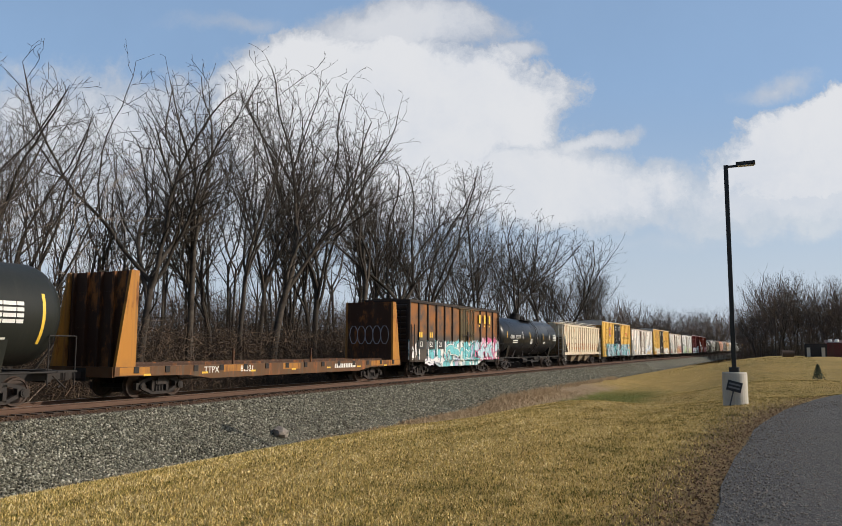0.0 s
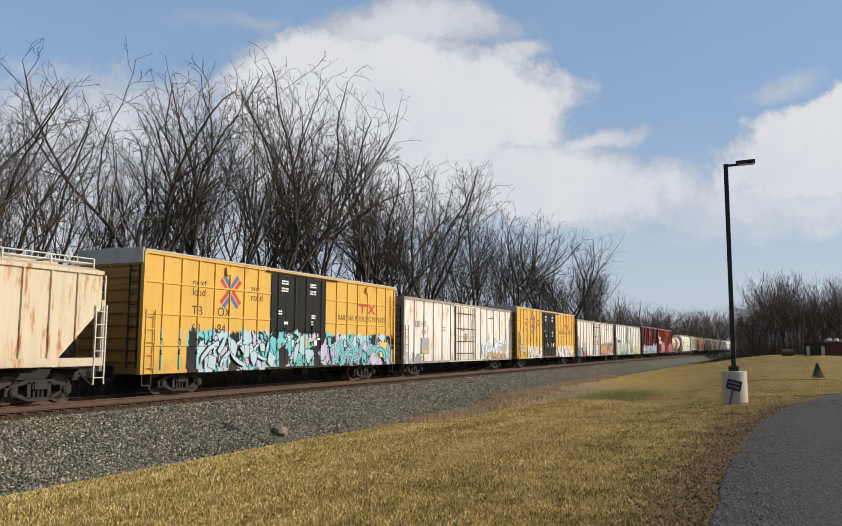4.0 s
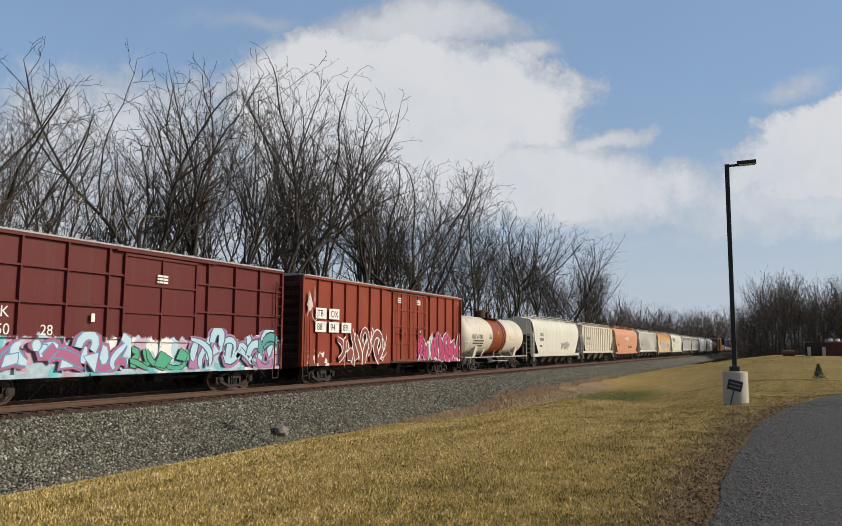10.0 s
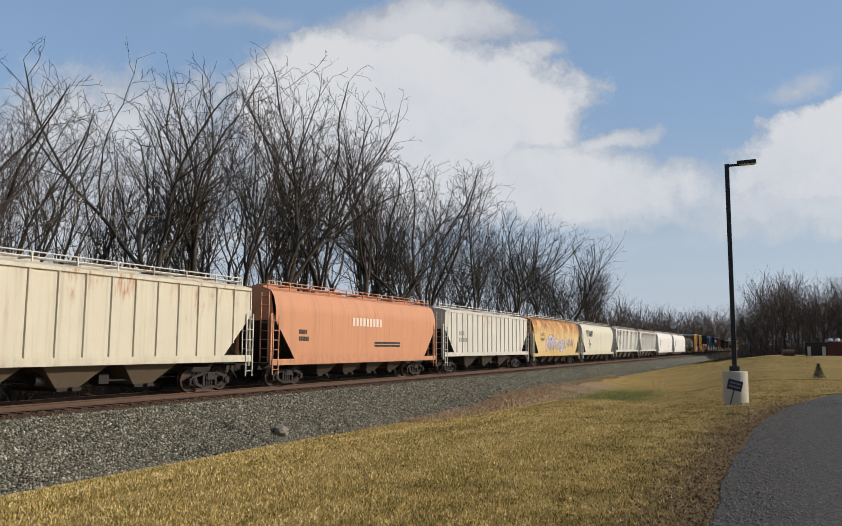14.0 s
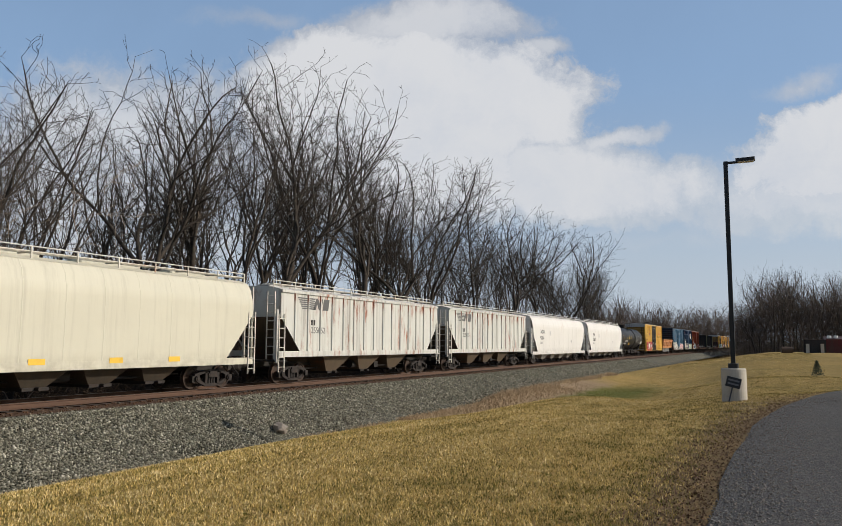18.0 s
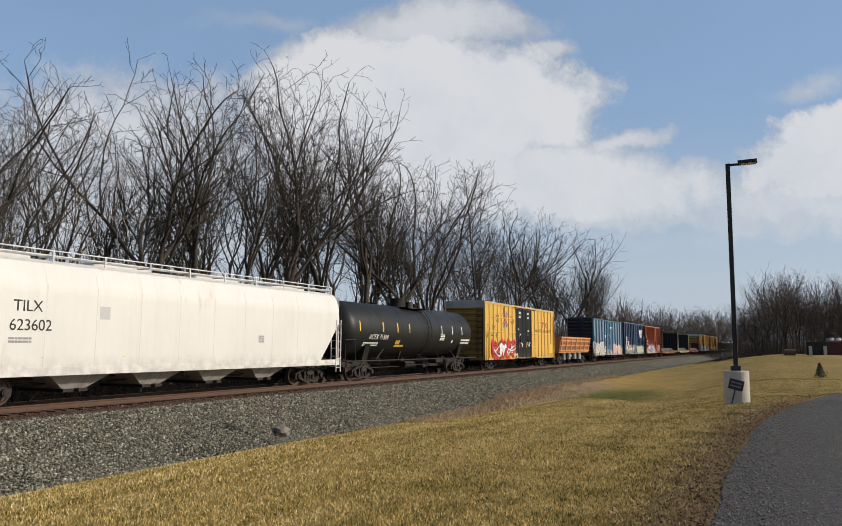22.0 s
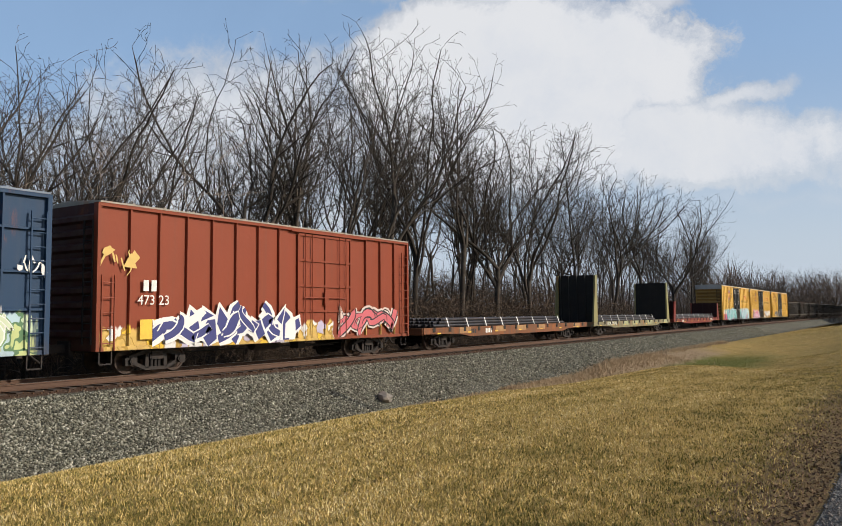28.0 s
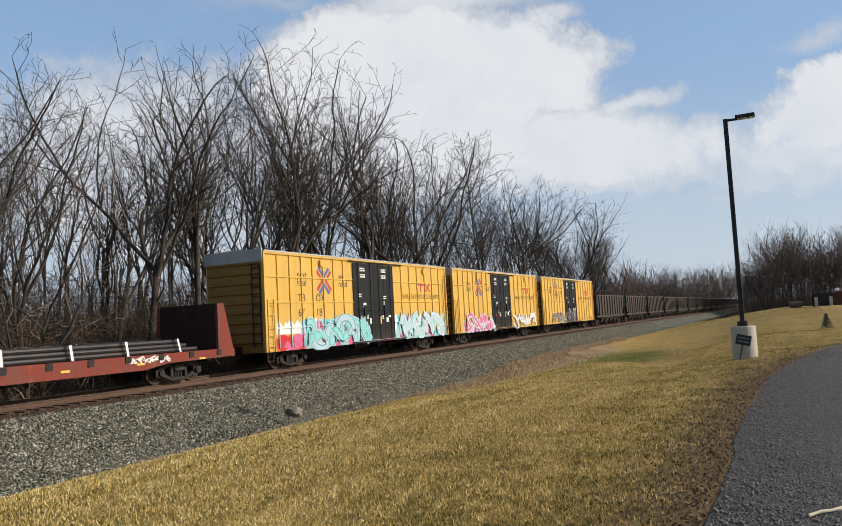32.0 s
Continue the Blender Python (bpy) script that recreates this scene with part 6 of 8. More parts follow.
tan = paint("hopper_tan", (0.63, 0.545, 0.395), 0.75, 0.25, seed=6.0, rust_col=(0.24, 0.08, 0.02))
bin_tan = paint("bin_dirty_tan", (0.125, 0.098, 0.07), 0.4, 0.8, seed=6.5)
bin_pale = paint("bin_rusty_tan", (0.30, 0.245, 0.165), 0.6, 0.6, seed=6.1)
# dark bins and slope sheets: the deep shade under the car painted in
shaded_bin = paint("bin_shaded", (0.06, 0.052, 0.042), 0.3, 0.5, seed=2.5)
car, hl = hopper_car(73.9, 90.3, "rust-streaked tan covered hopper with ribbed sides", tan, 4.12, 1.25, 17, 3, False, rail_white, bin_pale)
words(car, "MW", -hl + 3.0, 2.72, 0.40, S_((0.2, 0.17, 0.12)), 1.556), words(car, "CX", -hl + 4.3, 2.72, 0.40, S_((0.2, 0.17, 0.12)), 1.556), words(car, "461", -hl + 2.95, 2.15, 0.40, S_((0.12, 0.11, 0.09)), 1.556), words(car, "214", -hl + 4.2, 2.15, 0.40, S_((0.12, 0.11, 0.09)), 1.556), bars(car, -hl + 3.0, 1.9, [(3, 0.06)] * 3, S_((0.25, 0.22, 0.16)), 1.556)

RAIL_YELLOW = (0.66, 0.405, 0.088)
M_XBLUE, M_XRED = plain("mark_blue", (0.07, 0.13, 0.36), 0.6), plain("mark_red", (0.50, 0.045, 0.03), 0.6)


def yellow_boxcar(s0, s1, label, name, tags, seed, number=(), eave=5.03):
    side = paint("yellow_" + name, RAIL_YELLOW, 0.08, 0.14, tags, seed=seed)
    door = paint("black_door_" + name, (0.011, 0.012, 0.013), 0.0, 0.10, [t for t in tags if t[1] > 0.5 and t[0] < -0.5 and t[3] > 2.1], seed=seed)
    # end paint: the side's yellow darkened to paint in the shade
    endm = paint("yellow_end_shaded", (0.36, 0.21, 0.055), 0.2, 0.5, seed=1.0)
    roof = paint("roof_grey", (0.50, 0.50, 0.49), 0.1, 0.35)
    p = sorted({round(v, 4) for v in evenly(8, 0.0, 0.385) + evenly(7, 0.615, 1.0)})
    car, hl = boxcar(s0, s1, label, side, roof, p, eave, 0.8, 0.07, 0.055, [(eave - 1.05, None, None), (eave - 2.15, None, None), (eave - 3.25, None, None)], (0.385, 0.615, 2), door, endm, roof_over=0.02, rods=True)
    part("roof_edge", Shape().box(-1.55, 1.55, -hl - 0.1, -hl - 0.02, eave - 0.42, eave + 0.1), roof, car, "grey end cap of the roof")
    x = 1.549
    cy, cz = -hl + 4.5, 3.88
    for turn, mat in ((0, M_XRED), (90, M_XBLUE), (180, M_XRED), (270, M_XBLUE)):
        c, q = math.cos(radians(turn)), math.sin(radians(turn))
        out = [(0.05, 0.0), (0.52, 0.50), (0.64, 0.40), (0.24, 0.0), (0.64, -0.40), (0.52, -0.50)] if turn % 180 == 0 else [(0.07, 0.0), (0.54, 0.48), (0.66, 0.36), (0.28, 0.0), (0.66, -0.36), (0.54, -0.48)]
        part("emblem_stroke", Shape().prism([(cy + c * u - q * v, cz + q * u + c * v) for u, v in out], "x", x, x + 0.004), mat, car, "chevron of a crossed red and blue emblem")
    words(car, "next", -hl + 2.35, 3.98, 0.42, M_BLACK, 1.549), words(car, "load", -hl + 2.35, 3.62, 0.42, M_BLACK, 1.549)
    words(car, "any", -hl + 5.75, 3.98, 0.42, M_BLACK, 1.549), words(car, "road", -hl + 5.75, 3.62, 0.42, M_BLACK, 1.549)
    words(car, "RAILCAR POOLING EXPERTS", hl - 5.9, 3.05, 0.38, S_((0.09, 0.05, 0.02)), 1.549)
    part("emblem", Shape().prism([(hl - 4.0, 3.95), (hl - 3.1, 3.95), (hl - 3.1, 3.82), (hl - 3.45, 3.82), (hl - 3.45, 3.45), (hl - 3.6, 3.45), (hl - 3.6, 3.82), (hl - 4.0, 3.82)], "x", x, x + 0.004), M_XRED, car, "red emblem")
    part("emblem", Shape().prism([(hl - 3.0, 3.95), (hl - 2.8, 3.95), (hl - 2.15, 3.45), (hl - 2.35, 3.45)], "x", x, x + 0.004), M_XRED, car, "red emblem")
    part("emblem", Shape().prism([(hl - 2.35, 3.95), (hl - 2.15, 3.95), (hl - 2.8, 3.45), (hl - 3.0, 3.45)], "x", x + 0.004, x + 0.007), M_XRED, car, "red emblem")
    for text, y, z in number:
        words(car, text, -hl + y, z, 0.5, M_BLACK, 1.549)
    for y, z, n in ((-1.45, 4.62, 3), (-1.45, 4.3, 3), (0.75, 4.62, 3), (0.75, 4.3, 3), (-1.7, 3.3, 2), (0.9, 3.2, 2), (0.9, 2.9, 1), (-0.9, 2.2, 1), (0.7, 2.15, 1)):
        bars(car, y, z, [(n, 0.07), (n, 0.07)], M_WHITE, 1.612)
    for y, z, w, h, m in ((-1.2, 2.55, 0.28, 0.28, M_WHITE), (-1.35, 1.75, 0.14, 0.18, M_XRED), (-0.6, 1.75, 0.22, 0.3, M_WHITE), (0.5, 1.7, 0.12, 0.4, M_YELLOW), (1.15, 1.8, 0.25, 0.25, M_WHITE), (1.4, 2.05, 0.3, 0.1, M_WHITE)):
        part("placard", Shape().box(1.606, 1.612, y, y + w, z, z + h), m, car)
    part("placard", Shape().box(1.604, 1.61, hl - 1.7, hl - 0.9, 1.2, 2.0), M_YELLOW, car)
    part("latch_box", Shape().box(1.6, 1.66, -hl + 4.1, -hl + 4.35, eave - 0.50, eave - 0.2), side, car)
    part("latch_box", Shape().box(1.6, 1.66, hl - 3.3, hl - 3.05, eave - 0.50, eave - 0.2), side, car)
    return car, hl


def four(a, b, c, d, e=None):
    return [("%s" % a, 2.35, 2.9), ("%s" % b, 3.75, 2.9), ("%s" % c, 2.35, 2.25), ("%s" % d, 3.75, 2.25)] + ([("%s" % e, 5.3, 2.25)] if e else [])


car, hl = yellow_boxcar(91.8, 110.2, "yellow boxcar with black double doors and blue graffiti", "a", [(-7.0, 9.2, 0.7, 2.35, 1.0, [CYAN, BLACK, PALE, VIOL, PALE, CYAN], BLACK)], 1.3, four("TB", "OX", "63", "84"))
graffiti(car, -6.3, -1.8, 0.85, 2.15, 4, S_(PALE), S_(BLACK), None, 11, 1.612, 0.16), graffiti(car, 2.6, 8.6, 0.85, 2.1, 5, S_(CYAN), S_(BLACK), S_(VIOL), 12, 1.612, 0.17)

white_roof = paint("roof_white_rust", (0.45, 0.36, 0.26), 0.9, 0.4, seed=2.2)


def white_boxcar(s0, s1, label, name, col, rust, tags, seed, door=(0.40, 0.58, 1), eave=4.6, n=14, roof=None, sill=0.78):
    m = paint("white_" + name, tuple(k * 1.06 for k in col), rust * 0.85, 0.12, tags, seed=seed, rust_col=(0.30, 0.13, 0.02))
    # the end takes half the wall's colour, as painted shade
    car, hl = boxcar(s0, s1, label, m, roof or white_roof, evenly(n), eave, sill, 0.05, 0.05, (), door, m, paint("white_end_shaded_" + name, tuple(k * 0.5 for k in col), 0.3, 0.6, seed=seed), rod_mat=rod_pale, post_mat=paint("white_post_" + name, tuple(k * 0.5 for k in col), min(1.0, rust + 0.3), 0.6, tags, seed=seed))
    a, b = -hl + 2 * hl * door[0], -hl + 2 * hl * door[1]
    for y in (a - 0.05, b + 0.05):
        part("door_frame", Shape().box(1.55, 1.64, y - 0.05, y + 0.05, sill + 0.1, eave - 0.15), rod_pale if rust < 0.5 else rust_rod, car, "rusty door frame")
    part("door_frame", Shape().box(1.55, 1.64, a - 0.05, b + 0.05, sill + 0.02, sill + 0.1), rust_rod, car, "rusty door frame")
    for z in (sill + 0.55, sill + 1.35, sill + 2.2, eave - 0.6):
        part("door_rod", Shape().tube((1.65, a + 0.12, z), (1.65, b - 0.12, z), 0.028, n=6), rod_pale if rust < 0.5 else rust_rod, car, "rusting door rod")
    for k in range(4):
        y = a + (b - a) * (0.12 + 0.76 * k / 3)
        part("door_rod", Shape().tube((1.66, y, sill + 0.15), (1.66, y, eave - 0.2), 0.022, n=6), rod_pale, car, "rusting white door rod")
    bars(car, hl - 4.0, 2.4, [(3, 0.06)] * 3, S_(GREY), 1.602), bars(car, a + 0.9, 3.0, [(3, 0.06)] * 2, S_(GREY), 1.607), bars(car, -hl + 2.4, 2.75, [(3, 0.08)] * 2, S_(GREY), 1.602)
    part("placard_board", Shape().box(1.6, 1.62, hl - 2.3, hl - 1.3, 1.35, 1.95), M_GALV, car)
    part("placard_board", Shape().box(1.6, 1.62, -hl + 2.3, -hl + 3.4, 1.35, 2.3), M_GALV, car)
    part("hatch_box", Shape().box(1.56, 1.62, hl - 5.0, hl - 4.0, eave - 0.75, eave - 0.7), rust_rod, car)
    for y in (-hl + 2.4, hl - 2.1):
        part("reflector", Shape().box(1.62, 1.628, y, y + 0.7, 1.4, 1.53), M_YELLOW, car)
    return car, hl


car, hl = white_boxcar(111.4, 130.4, "white insulated boxcar streaked with orange rust and blue graffiti", "a", (0.70, 0.69, 0.65), 0.9, [(-9.4, -6.6, 0.7, 1.4, 1.4, [WHITE, GREY], GREY)], 3.1)
words(car, "120 157", -hl + 1.35, 2.95, 0.5, S_((0.12, 0.12, 0.12)), 1.603)
part("emblem", Shape().box(1.602, 1.606, -hl + 5.2, -hl + 5.85, 2.78, 2.84).box(1.602, 1.606, -hl + 5.2, -hl + 5.85, 2.95, 3.01), S_(GREY), car, "grey barred emblem")
graffiti(car, 3.0, 8.4, 0.9, 2.35, 5, S_(WHITE), S_(BLUE), S_(PALE), 21, 1.605, 0.2), graffiti(car, 4.0, 8.0, 0.85, 1.5, 4, S_(GOLD), S_(NAVY), None, 22, 1.612, 0.3)
car, hl = yellow_boxcar(132.0, 150.9, "yellow boxcar with black double doors and pale graffiti along its foot", "b", [(-6.3, -0.9, 0.75, 1.75, 1.1, [WHITE, (0.6, 0.5, 0.62), WHITE, (0.5, 0.62, 0.4)], (0.3, 0.25, 0.3)), (2.3, 9.0, 0.8, 1.6, 1.0, [WHITE, WHITE, (0.55, 0.57, 0.6)], GREY)], 2.4, four("TB", "OX", "67", "18", "04"))
graffiti(car, -9.0, -7.4, 0.95, 3.2, 1, S_((0.45, 0.45, 0.3)), S_(BLACK), S_(WHITE), 31, 1.612, 0.1), graffiti(car, -6.6, -2.6, 0.85, 1.95, 4, S_(WHITE), S_(MAUVE), S_((0.5, 0.6, 0.4)), 32, 1.612, 0.15), graffiti(car, 2.5, 8.8, 0.85, 2.1, 5, S_(WHITE), S_(GREY), None, 33, 1.612, 0.16)
car, hl = white_boxcar(152.3, 171.2, "dirty white insulated boxcar with orange and grey graffiti", "b", (0.68, 0.665, 0.61), 0.6, [(-9, -5.0, 0.75, 1.7, 1.1, [GREY, RED, CYAN], BLACK), (1.2, 2.6, 0.8, 2.1, 1.4, [RED, GREY, WHITE], BLACK)], 5.2, eave=4.66)
graffiti(car, 1.6, 8.7, 0.85, 2.4, 6, S_((0.30, 0.28, 0.26)), S_(BLACK), S_(RED), 41, 1.605, 0.26), graffiti(car, 1.7, 5.4, 0.95, 2.2, 3, S_(GOLD), S_(BLACK), None, 42, 1.612, 0.17)
car, hl = white_boxcar(172.9, 191.7, "white insulated boxcar with green and yellow graffiti", "c", (0.68, 0.68, 0.66), 0.2, [(-6.6, -1.6, 0.8, 1.6, 0.8, [GRN, TEAL, PALE], (0.1, 0.2, 0.1)), (2.5, 8.6, 0.8, 1.5, 0.9, [LIME, PALE, LIME], (0.15, 0.2, 0.1))], 7.7, eave=4.7, roof=paint("roof_white_plain", (0.5, 0.5, 0.48), 0.2, 0.4))
bars(car, -hl + 1.2, 2.75, [(4, 0.36)], S_(BLACK), 1.603), bars(car, -hl + 2.7, 2.75, [(3, 0.36)], S_(BLACK), 1.603)
graffiti(car, -6.7, -1.9, 0.9, 2.45, 4, S_(LIME), S_((0.16, 0.22, 0.08)), S_(PALE), 51, 1.605, 0.2), graffiti(car, 2.6, 8.5, 0.9, 2.2, 5, S_((0.58, 0.62, 0.36)), S_((0.12, 0.16, 0.08)), None, 52, 1.605, 0.2)

galv_roof = paint("roof_galv", (0.42, 0.42, 0.41), 0.1, 0.4)
red_a = paint("box_maroon", (0.115, 0.018, 0.017), 0.04, 0.25, [(-7.0, 7.8, 0.75, 2.0, 0.9, [PALE, CYAN, WHITE, PALE, (0.5, 0.35, 0.45)], (0.4, 0.5, 0.58))], seed=8.0)
# end: maroon darkened, shade put into the colour
car, hl = boxcar(193.2, 208.8, "maroon grid-ribbed boxcar with pale blue graffiti", red_a, galv_roof, evenly(10), 4.98, 0.8, 0.09, 0.11, [(4.05, None, None), (3.0, None, None), (2.0, None, None)], (0.44, 0.66, 1), None, paint("end_maroon_shaded", (0.05, 0.011, 0.010), 0.1, 0.5), rods=False)
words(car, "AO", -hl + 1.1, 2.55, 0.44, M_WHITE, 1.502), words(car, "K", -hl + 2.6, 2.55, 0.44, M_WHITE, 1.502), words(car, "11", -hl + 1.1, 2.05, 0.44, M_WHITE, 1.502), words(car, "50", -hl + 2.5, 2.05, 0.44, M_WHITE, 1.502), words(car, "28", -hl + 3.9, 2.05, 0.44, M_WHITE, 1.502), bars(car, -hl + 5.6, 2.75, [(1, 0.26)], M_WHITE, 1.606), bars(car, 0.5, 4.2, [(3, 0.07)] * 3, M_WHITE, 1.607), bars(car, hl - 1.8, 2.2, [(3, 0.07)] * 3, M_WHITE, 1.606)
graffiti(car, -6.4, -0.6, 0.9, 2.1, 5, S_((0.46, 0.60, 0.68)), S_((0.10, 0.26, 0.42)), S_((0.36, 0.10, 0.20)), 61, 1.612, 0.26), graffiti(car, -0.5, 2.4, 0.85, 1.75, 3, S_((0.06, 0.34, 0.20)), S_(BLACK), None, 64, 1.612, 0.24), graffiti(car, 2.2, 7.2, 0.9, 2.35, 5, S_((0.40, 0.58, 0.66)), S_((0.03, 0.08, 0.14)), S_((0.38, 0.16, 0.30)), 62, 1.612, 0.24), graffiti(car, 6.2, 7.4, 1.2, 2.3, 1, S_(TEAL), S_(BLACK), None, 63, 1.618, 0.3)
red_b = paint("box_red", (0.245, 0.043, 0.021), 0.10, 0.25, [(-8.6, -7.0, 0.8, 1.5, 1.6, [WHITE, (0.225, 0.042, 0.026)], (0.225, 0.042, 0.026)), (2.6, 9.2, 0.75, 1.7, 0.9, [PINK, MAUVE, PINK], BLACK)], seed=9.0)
# end: red darkened, shade put into the colour
car, hl = boxcar(210.4, 229.0, "brick-red boxcar with white and pink graffiti", red_b, galv_roof, evenly(15), 4.98, 0.85, 0.08, 0.11, (), (0.47, 0.70, 2), None, paint("end_red_shaded", (0.06, 0.014, 0.010), 0.1, 0.5), roof_over=0.02)
for text, y, z in (("TB", 1.0, 3.05), ("OX", 2.15, 3.05), ("88", 1.0, 2.42), ("94", 2.15, 2.42), ("89", 3.3, 2.42)):
    part("number_panel", Shape().box(1.602, 1.606, -hl + y, -hl + y + 0.92, z, z + 0.5), M_WHITE, car), words(car, text, -hl + y + 0.13, z + 0.1, 0.44, M_BLACK, 1.608)
bars(car, -0.1, 4.5, [(3, 0.07)] * 3, M_WHITE, 1.607), bars(car, 2.4, 4.5, [(3, 0.07)] * 3, M_WHITE, 1.607)
graffiti(car, -6.3, -1.4, 0.8, 2.7, 5, S_((0.20, 0.045, 0.03)), S_(WHITE), None, 71, 1.612, 0.20), graffiti(car, 2.7, 9.0, 0.85, 2.65, 6, S_((0.46, 0.04, 0.13)), S_(BLACK), S_((0.60, 0.58, 0.58)), 72, 1.612, 0.24), graffiti(car, -9.0, -8.2, 2.9, 4.6, 1, S_((0.6, 0.5, 0.46)), S_((0.225, 0.042, 0.026)), None, 73, 1.612, 0.05)

white_tank = paint("tank_cream", (0.66, 0.60, 0.49), 0.2, 0.22, band=(-1.35, 1.75, (0.24, 0.06, 0.02)), rough=0.4, seed=3.0)
tank_car(230.0, 243.9, "cream tank car with a rust-red band round its middle", white_tank, 1.45, 2.58, dome_mat=paint("dome_rust", (0.06, 0.024, 0.016), 0.4, 0.4), rail_mat=rail_white, stripes=[(-2.6, -2, 14, M_YELLOW), (0.0, -2, 14, M_YELLOW), (1.9, -2, 14, M_YELLOW)], text=[(-5.6, 2.35, "VSX  61180", 0.44, M_BLACK), (-5.2, 2.2, 6, 0.09, M_BLACK), (-5.2, 2.02, 6, 0.09, M_BLACK), (-4.2, 1.84, 3, 0.09, M_BLACK)] + small_rows(-2.1, 2.65, 3, 4, 0.05, M_BLACK) + [(2.5, 2.55, 3, 0.14, M_YELLOW), (2.5, 2.35, 3, 0.1, M_YELLOW), (4.8, 2.75, 4, 0.2, M_WHITE)])

cream = paint("hopper_cream", (0.62, 0.605, 0.515), 0.08, 0.2, seed=1.5)
car, hl = hopper_car(245.2, 261.7, "smooth curve-sided cream covered hopper with a small graffiti piece", cream, 4.16, 1.06, 0, 4, True, rail_white, shaded_bin)
words(car, "CRDX", -hl + 2.1, 2.75, 0.42, M_BLACK, 1.606), words(car, "970213", -hl + 2.1, 2.3, 0.42, M_BLACK, 1.606), bars(car, -hl + 2.1, 1.95, [(5, 0.06)] * 2, M_BLACK, 1.6)
graffiti(car, 1.0, 4.2, 1.5, 2.35, 3, S_(GREY), S_(NAVY), S_(PALE), 81, 1.6, 0.24), graffiti(car, 2.0, 3.4, 1.55, 2.3, 2, S_(GOLD), S_(BLACK), None, 82, 1.608, 0.2), graffiti(car, 2.6, 6.6, 1.35, 1.62, 9, S_(BLACK), S_(BLACK), None, 83, 1.56, 0.14)
sand = paint("hopper_sand", (0.60, 0.555, 0.44), 0.35, 0.28, seed=3.3)
car, hl = hopper_car(263.1, 279.7, "sand-coloured ribbed covered hopper, lightly rusted", sand, 4.1, 1.25, 16, 3, False, rail_white, bin_tan)
for text, y in (("PM", 2.35), ("RX", 3.4)):
    part("number_panel", Shape().box(1.553, 1.556, -hl + y, -hl + y + 0.8, 2.55, 2.95), S_((0.3, 0.29, 0.26)), car), words(car, text, -hl + y + 0.06, 2.62, 0.4, M_BLACK, 1.558)
words(car, "75", -hl + 2.4, 2.05, 0.44, M_BLACK, 1.556), words(car, "99", -hl + 3.45, 2.05, 0.44, M_BLACK, 1.556), words(car, "6", -hl + 4.7, 2.05, 0.44, M_BLACK, 1.556)
orange = paint("hopper_salmon", (0.56, 0.27, 0.155), 0.15, 0.25, seed=4.4)
car, hl = hopper_car(280.9, 297.8, "faded salmon-orange smooth-sided covered hopper with pale lettering", orange, 4.16, 1.06, 0, 4, True, orange, shaded_bin)
bars(car, -1.8, 3.2, [(9, 0.42)], S_((0.74, 0.60, 0.50)), 1.61), bars(car, -hl + 2.0, 2.5, [(4, 0.2), (5, 0.2)], M_BLACK, 1.605), bars(car, 0.5, 2.0, [(12, 0.1)] * 2, M_BLACK, 1.603)
wh3 = paint("hopper_white_dirty", (0.60, 0.58, 0.52), 0.12, 0.3, seed=5.5)
car, hl = hopper_car(299.0, 316.7, "off-white ribbed covered hopper with dark bins", wh3, 4.12, 1.25, 18, 3, False, rail_white, shaded_bin)
bars(car, -hl + 2.6, 2.8, [(4, 0.28), (6, 0.28)], S_((0.2, 0.2, 0.2)), 1.556)
rusty = paint("hopper_rust_cream", (0.62, 0.47, 0.23), 0.95, 0.22, fade=(2.55, 3.95, (0.29, 0.085, 0.013)), seed=6.6, rust_col=(0.34, 0.13, 0.022))
car, hl = hopper_car(318.0, 334.6, "cream covered hopper rusted orange from the roof down, with lilac graffiti", rusty, 4.18, 1.06, 0, 4, True, rail_white, shaded_bin)
words(car, "CRDX", -hl + 2.4, 2.75, 0.42, M_BLACK, 1.606), words(car, "970247", -hl + 2.3, 2.3, 0.42, M_BLACK, 1.606)
graffiti(car, -4.2, 2.9, 1.35, 2.85, 5, S_(VIOL), S_(BLACK), None, 91, 1.606, 0.2), graffiti(car, 3.3, 5.7, 1.75, 2.65, 4, S_(GREY), S_(BLACK), None, 92, 1.606, 0.18)


def striped_mark(car, y, z, s=1.0, m=M_BLACK, x=1.606):
    for k in range(6):
        part("emblem", Shape().box(x, x + 0.005, y + 0.09 * k * s, y + 1.75 * s, z - 0.115 * k * s - 0.07 * s, z - 0.115 * k * s), m, car, "black bar of a striped emblem")
    part("emblem", Shape().prism([(y + 1.6 * s, z - 0.66 * s), (y + 1.85 * s, z), (y + 2.05 * s, z), (y + 2.3 * s, z - 0.35 * s), (y + 2.4 * s, z), (y + 2.6 * s, z), (y + 2.38 * s, z - 0.66 * s), (y + 2.18 * s, z - 0.66 * s), (y + 1.95 * s, z - 0.3 * s), (y + 1.82 * s, z - 0.66 * s)], "x", x, x + 0.005), m, car, "black emblem")
    part("emblem", Shape().prism([(y + 2.55 * s, z - 0.66 * s), (y + 2.68 * s, z), (y + 3.3 * s, z), (y + 3.15 * s, z - 0.66 * s)], "x", x, x + 0.005), m, car, "black emblem")


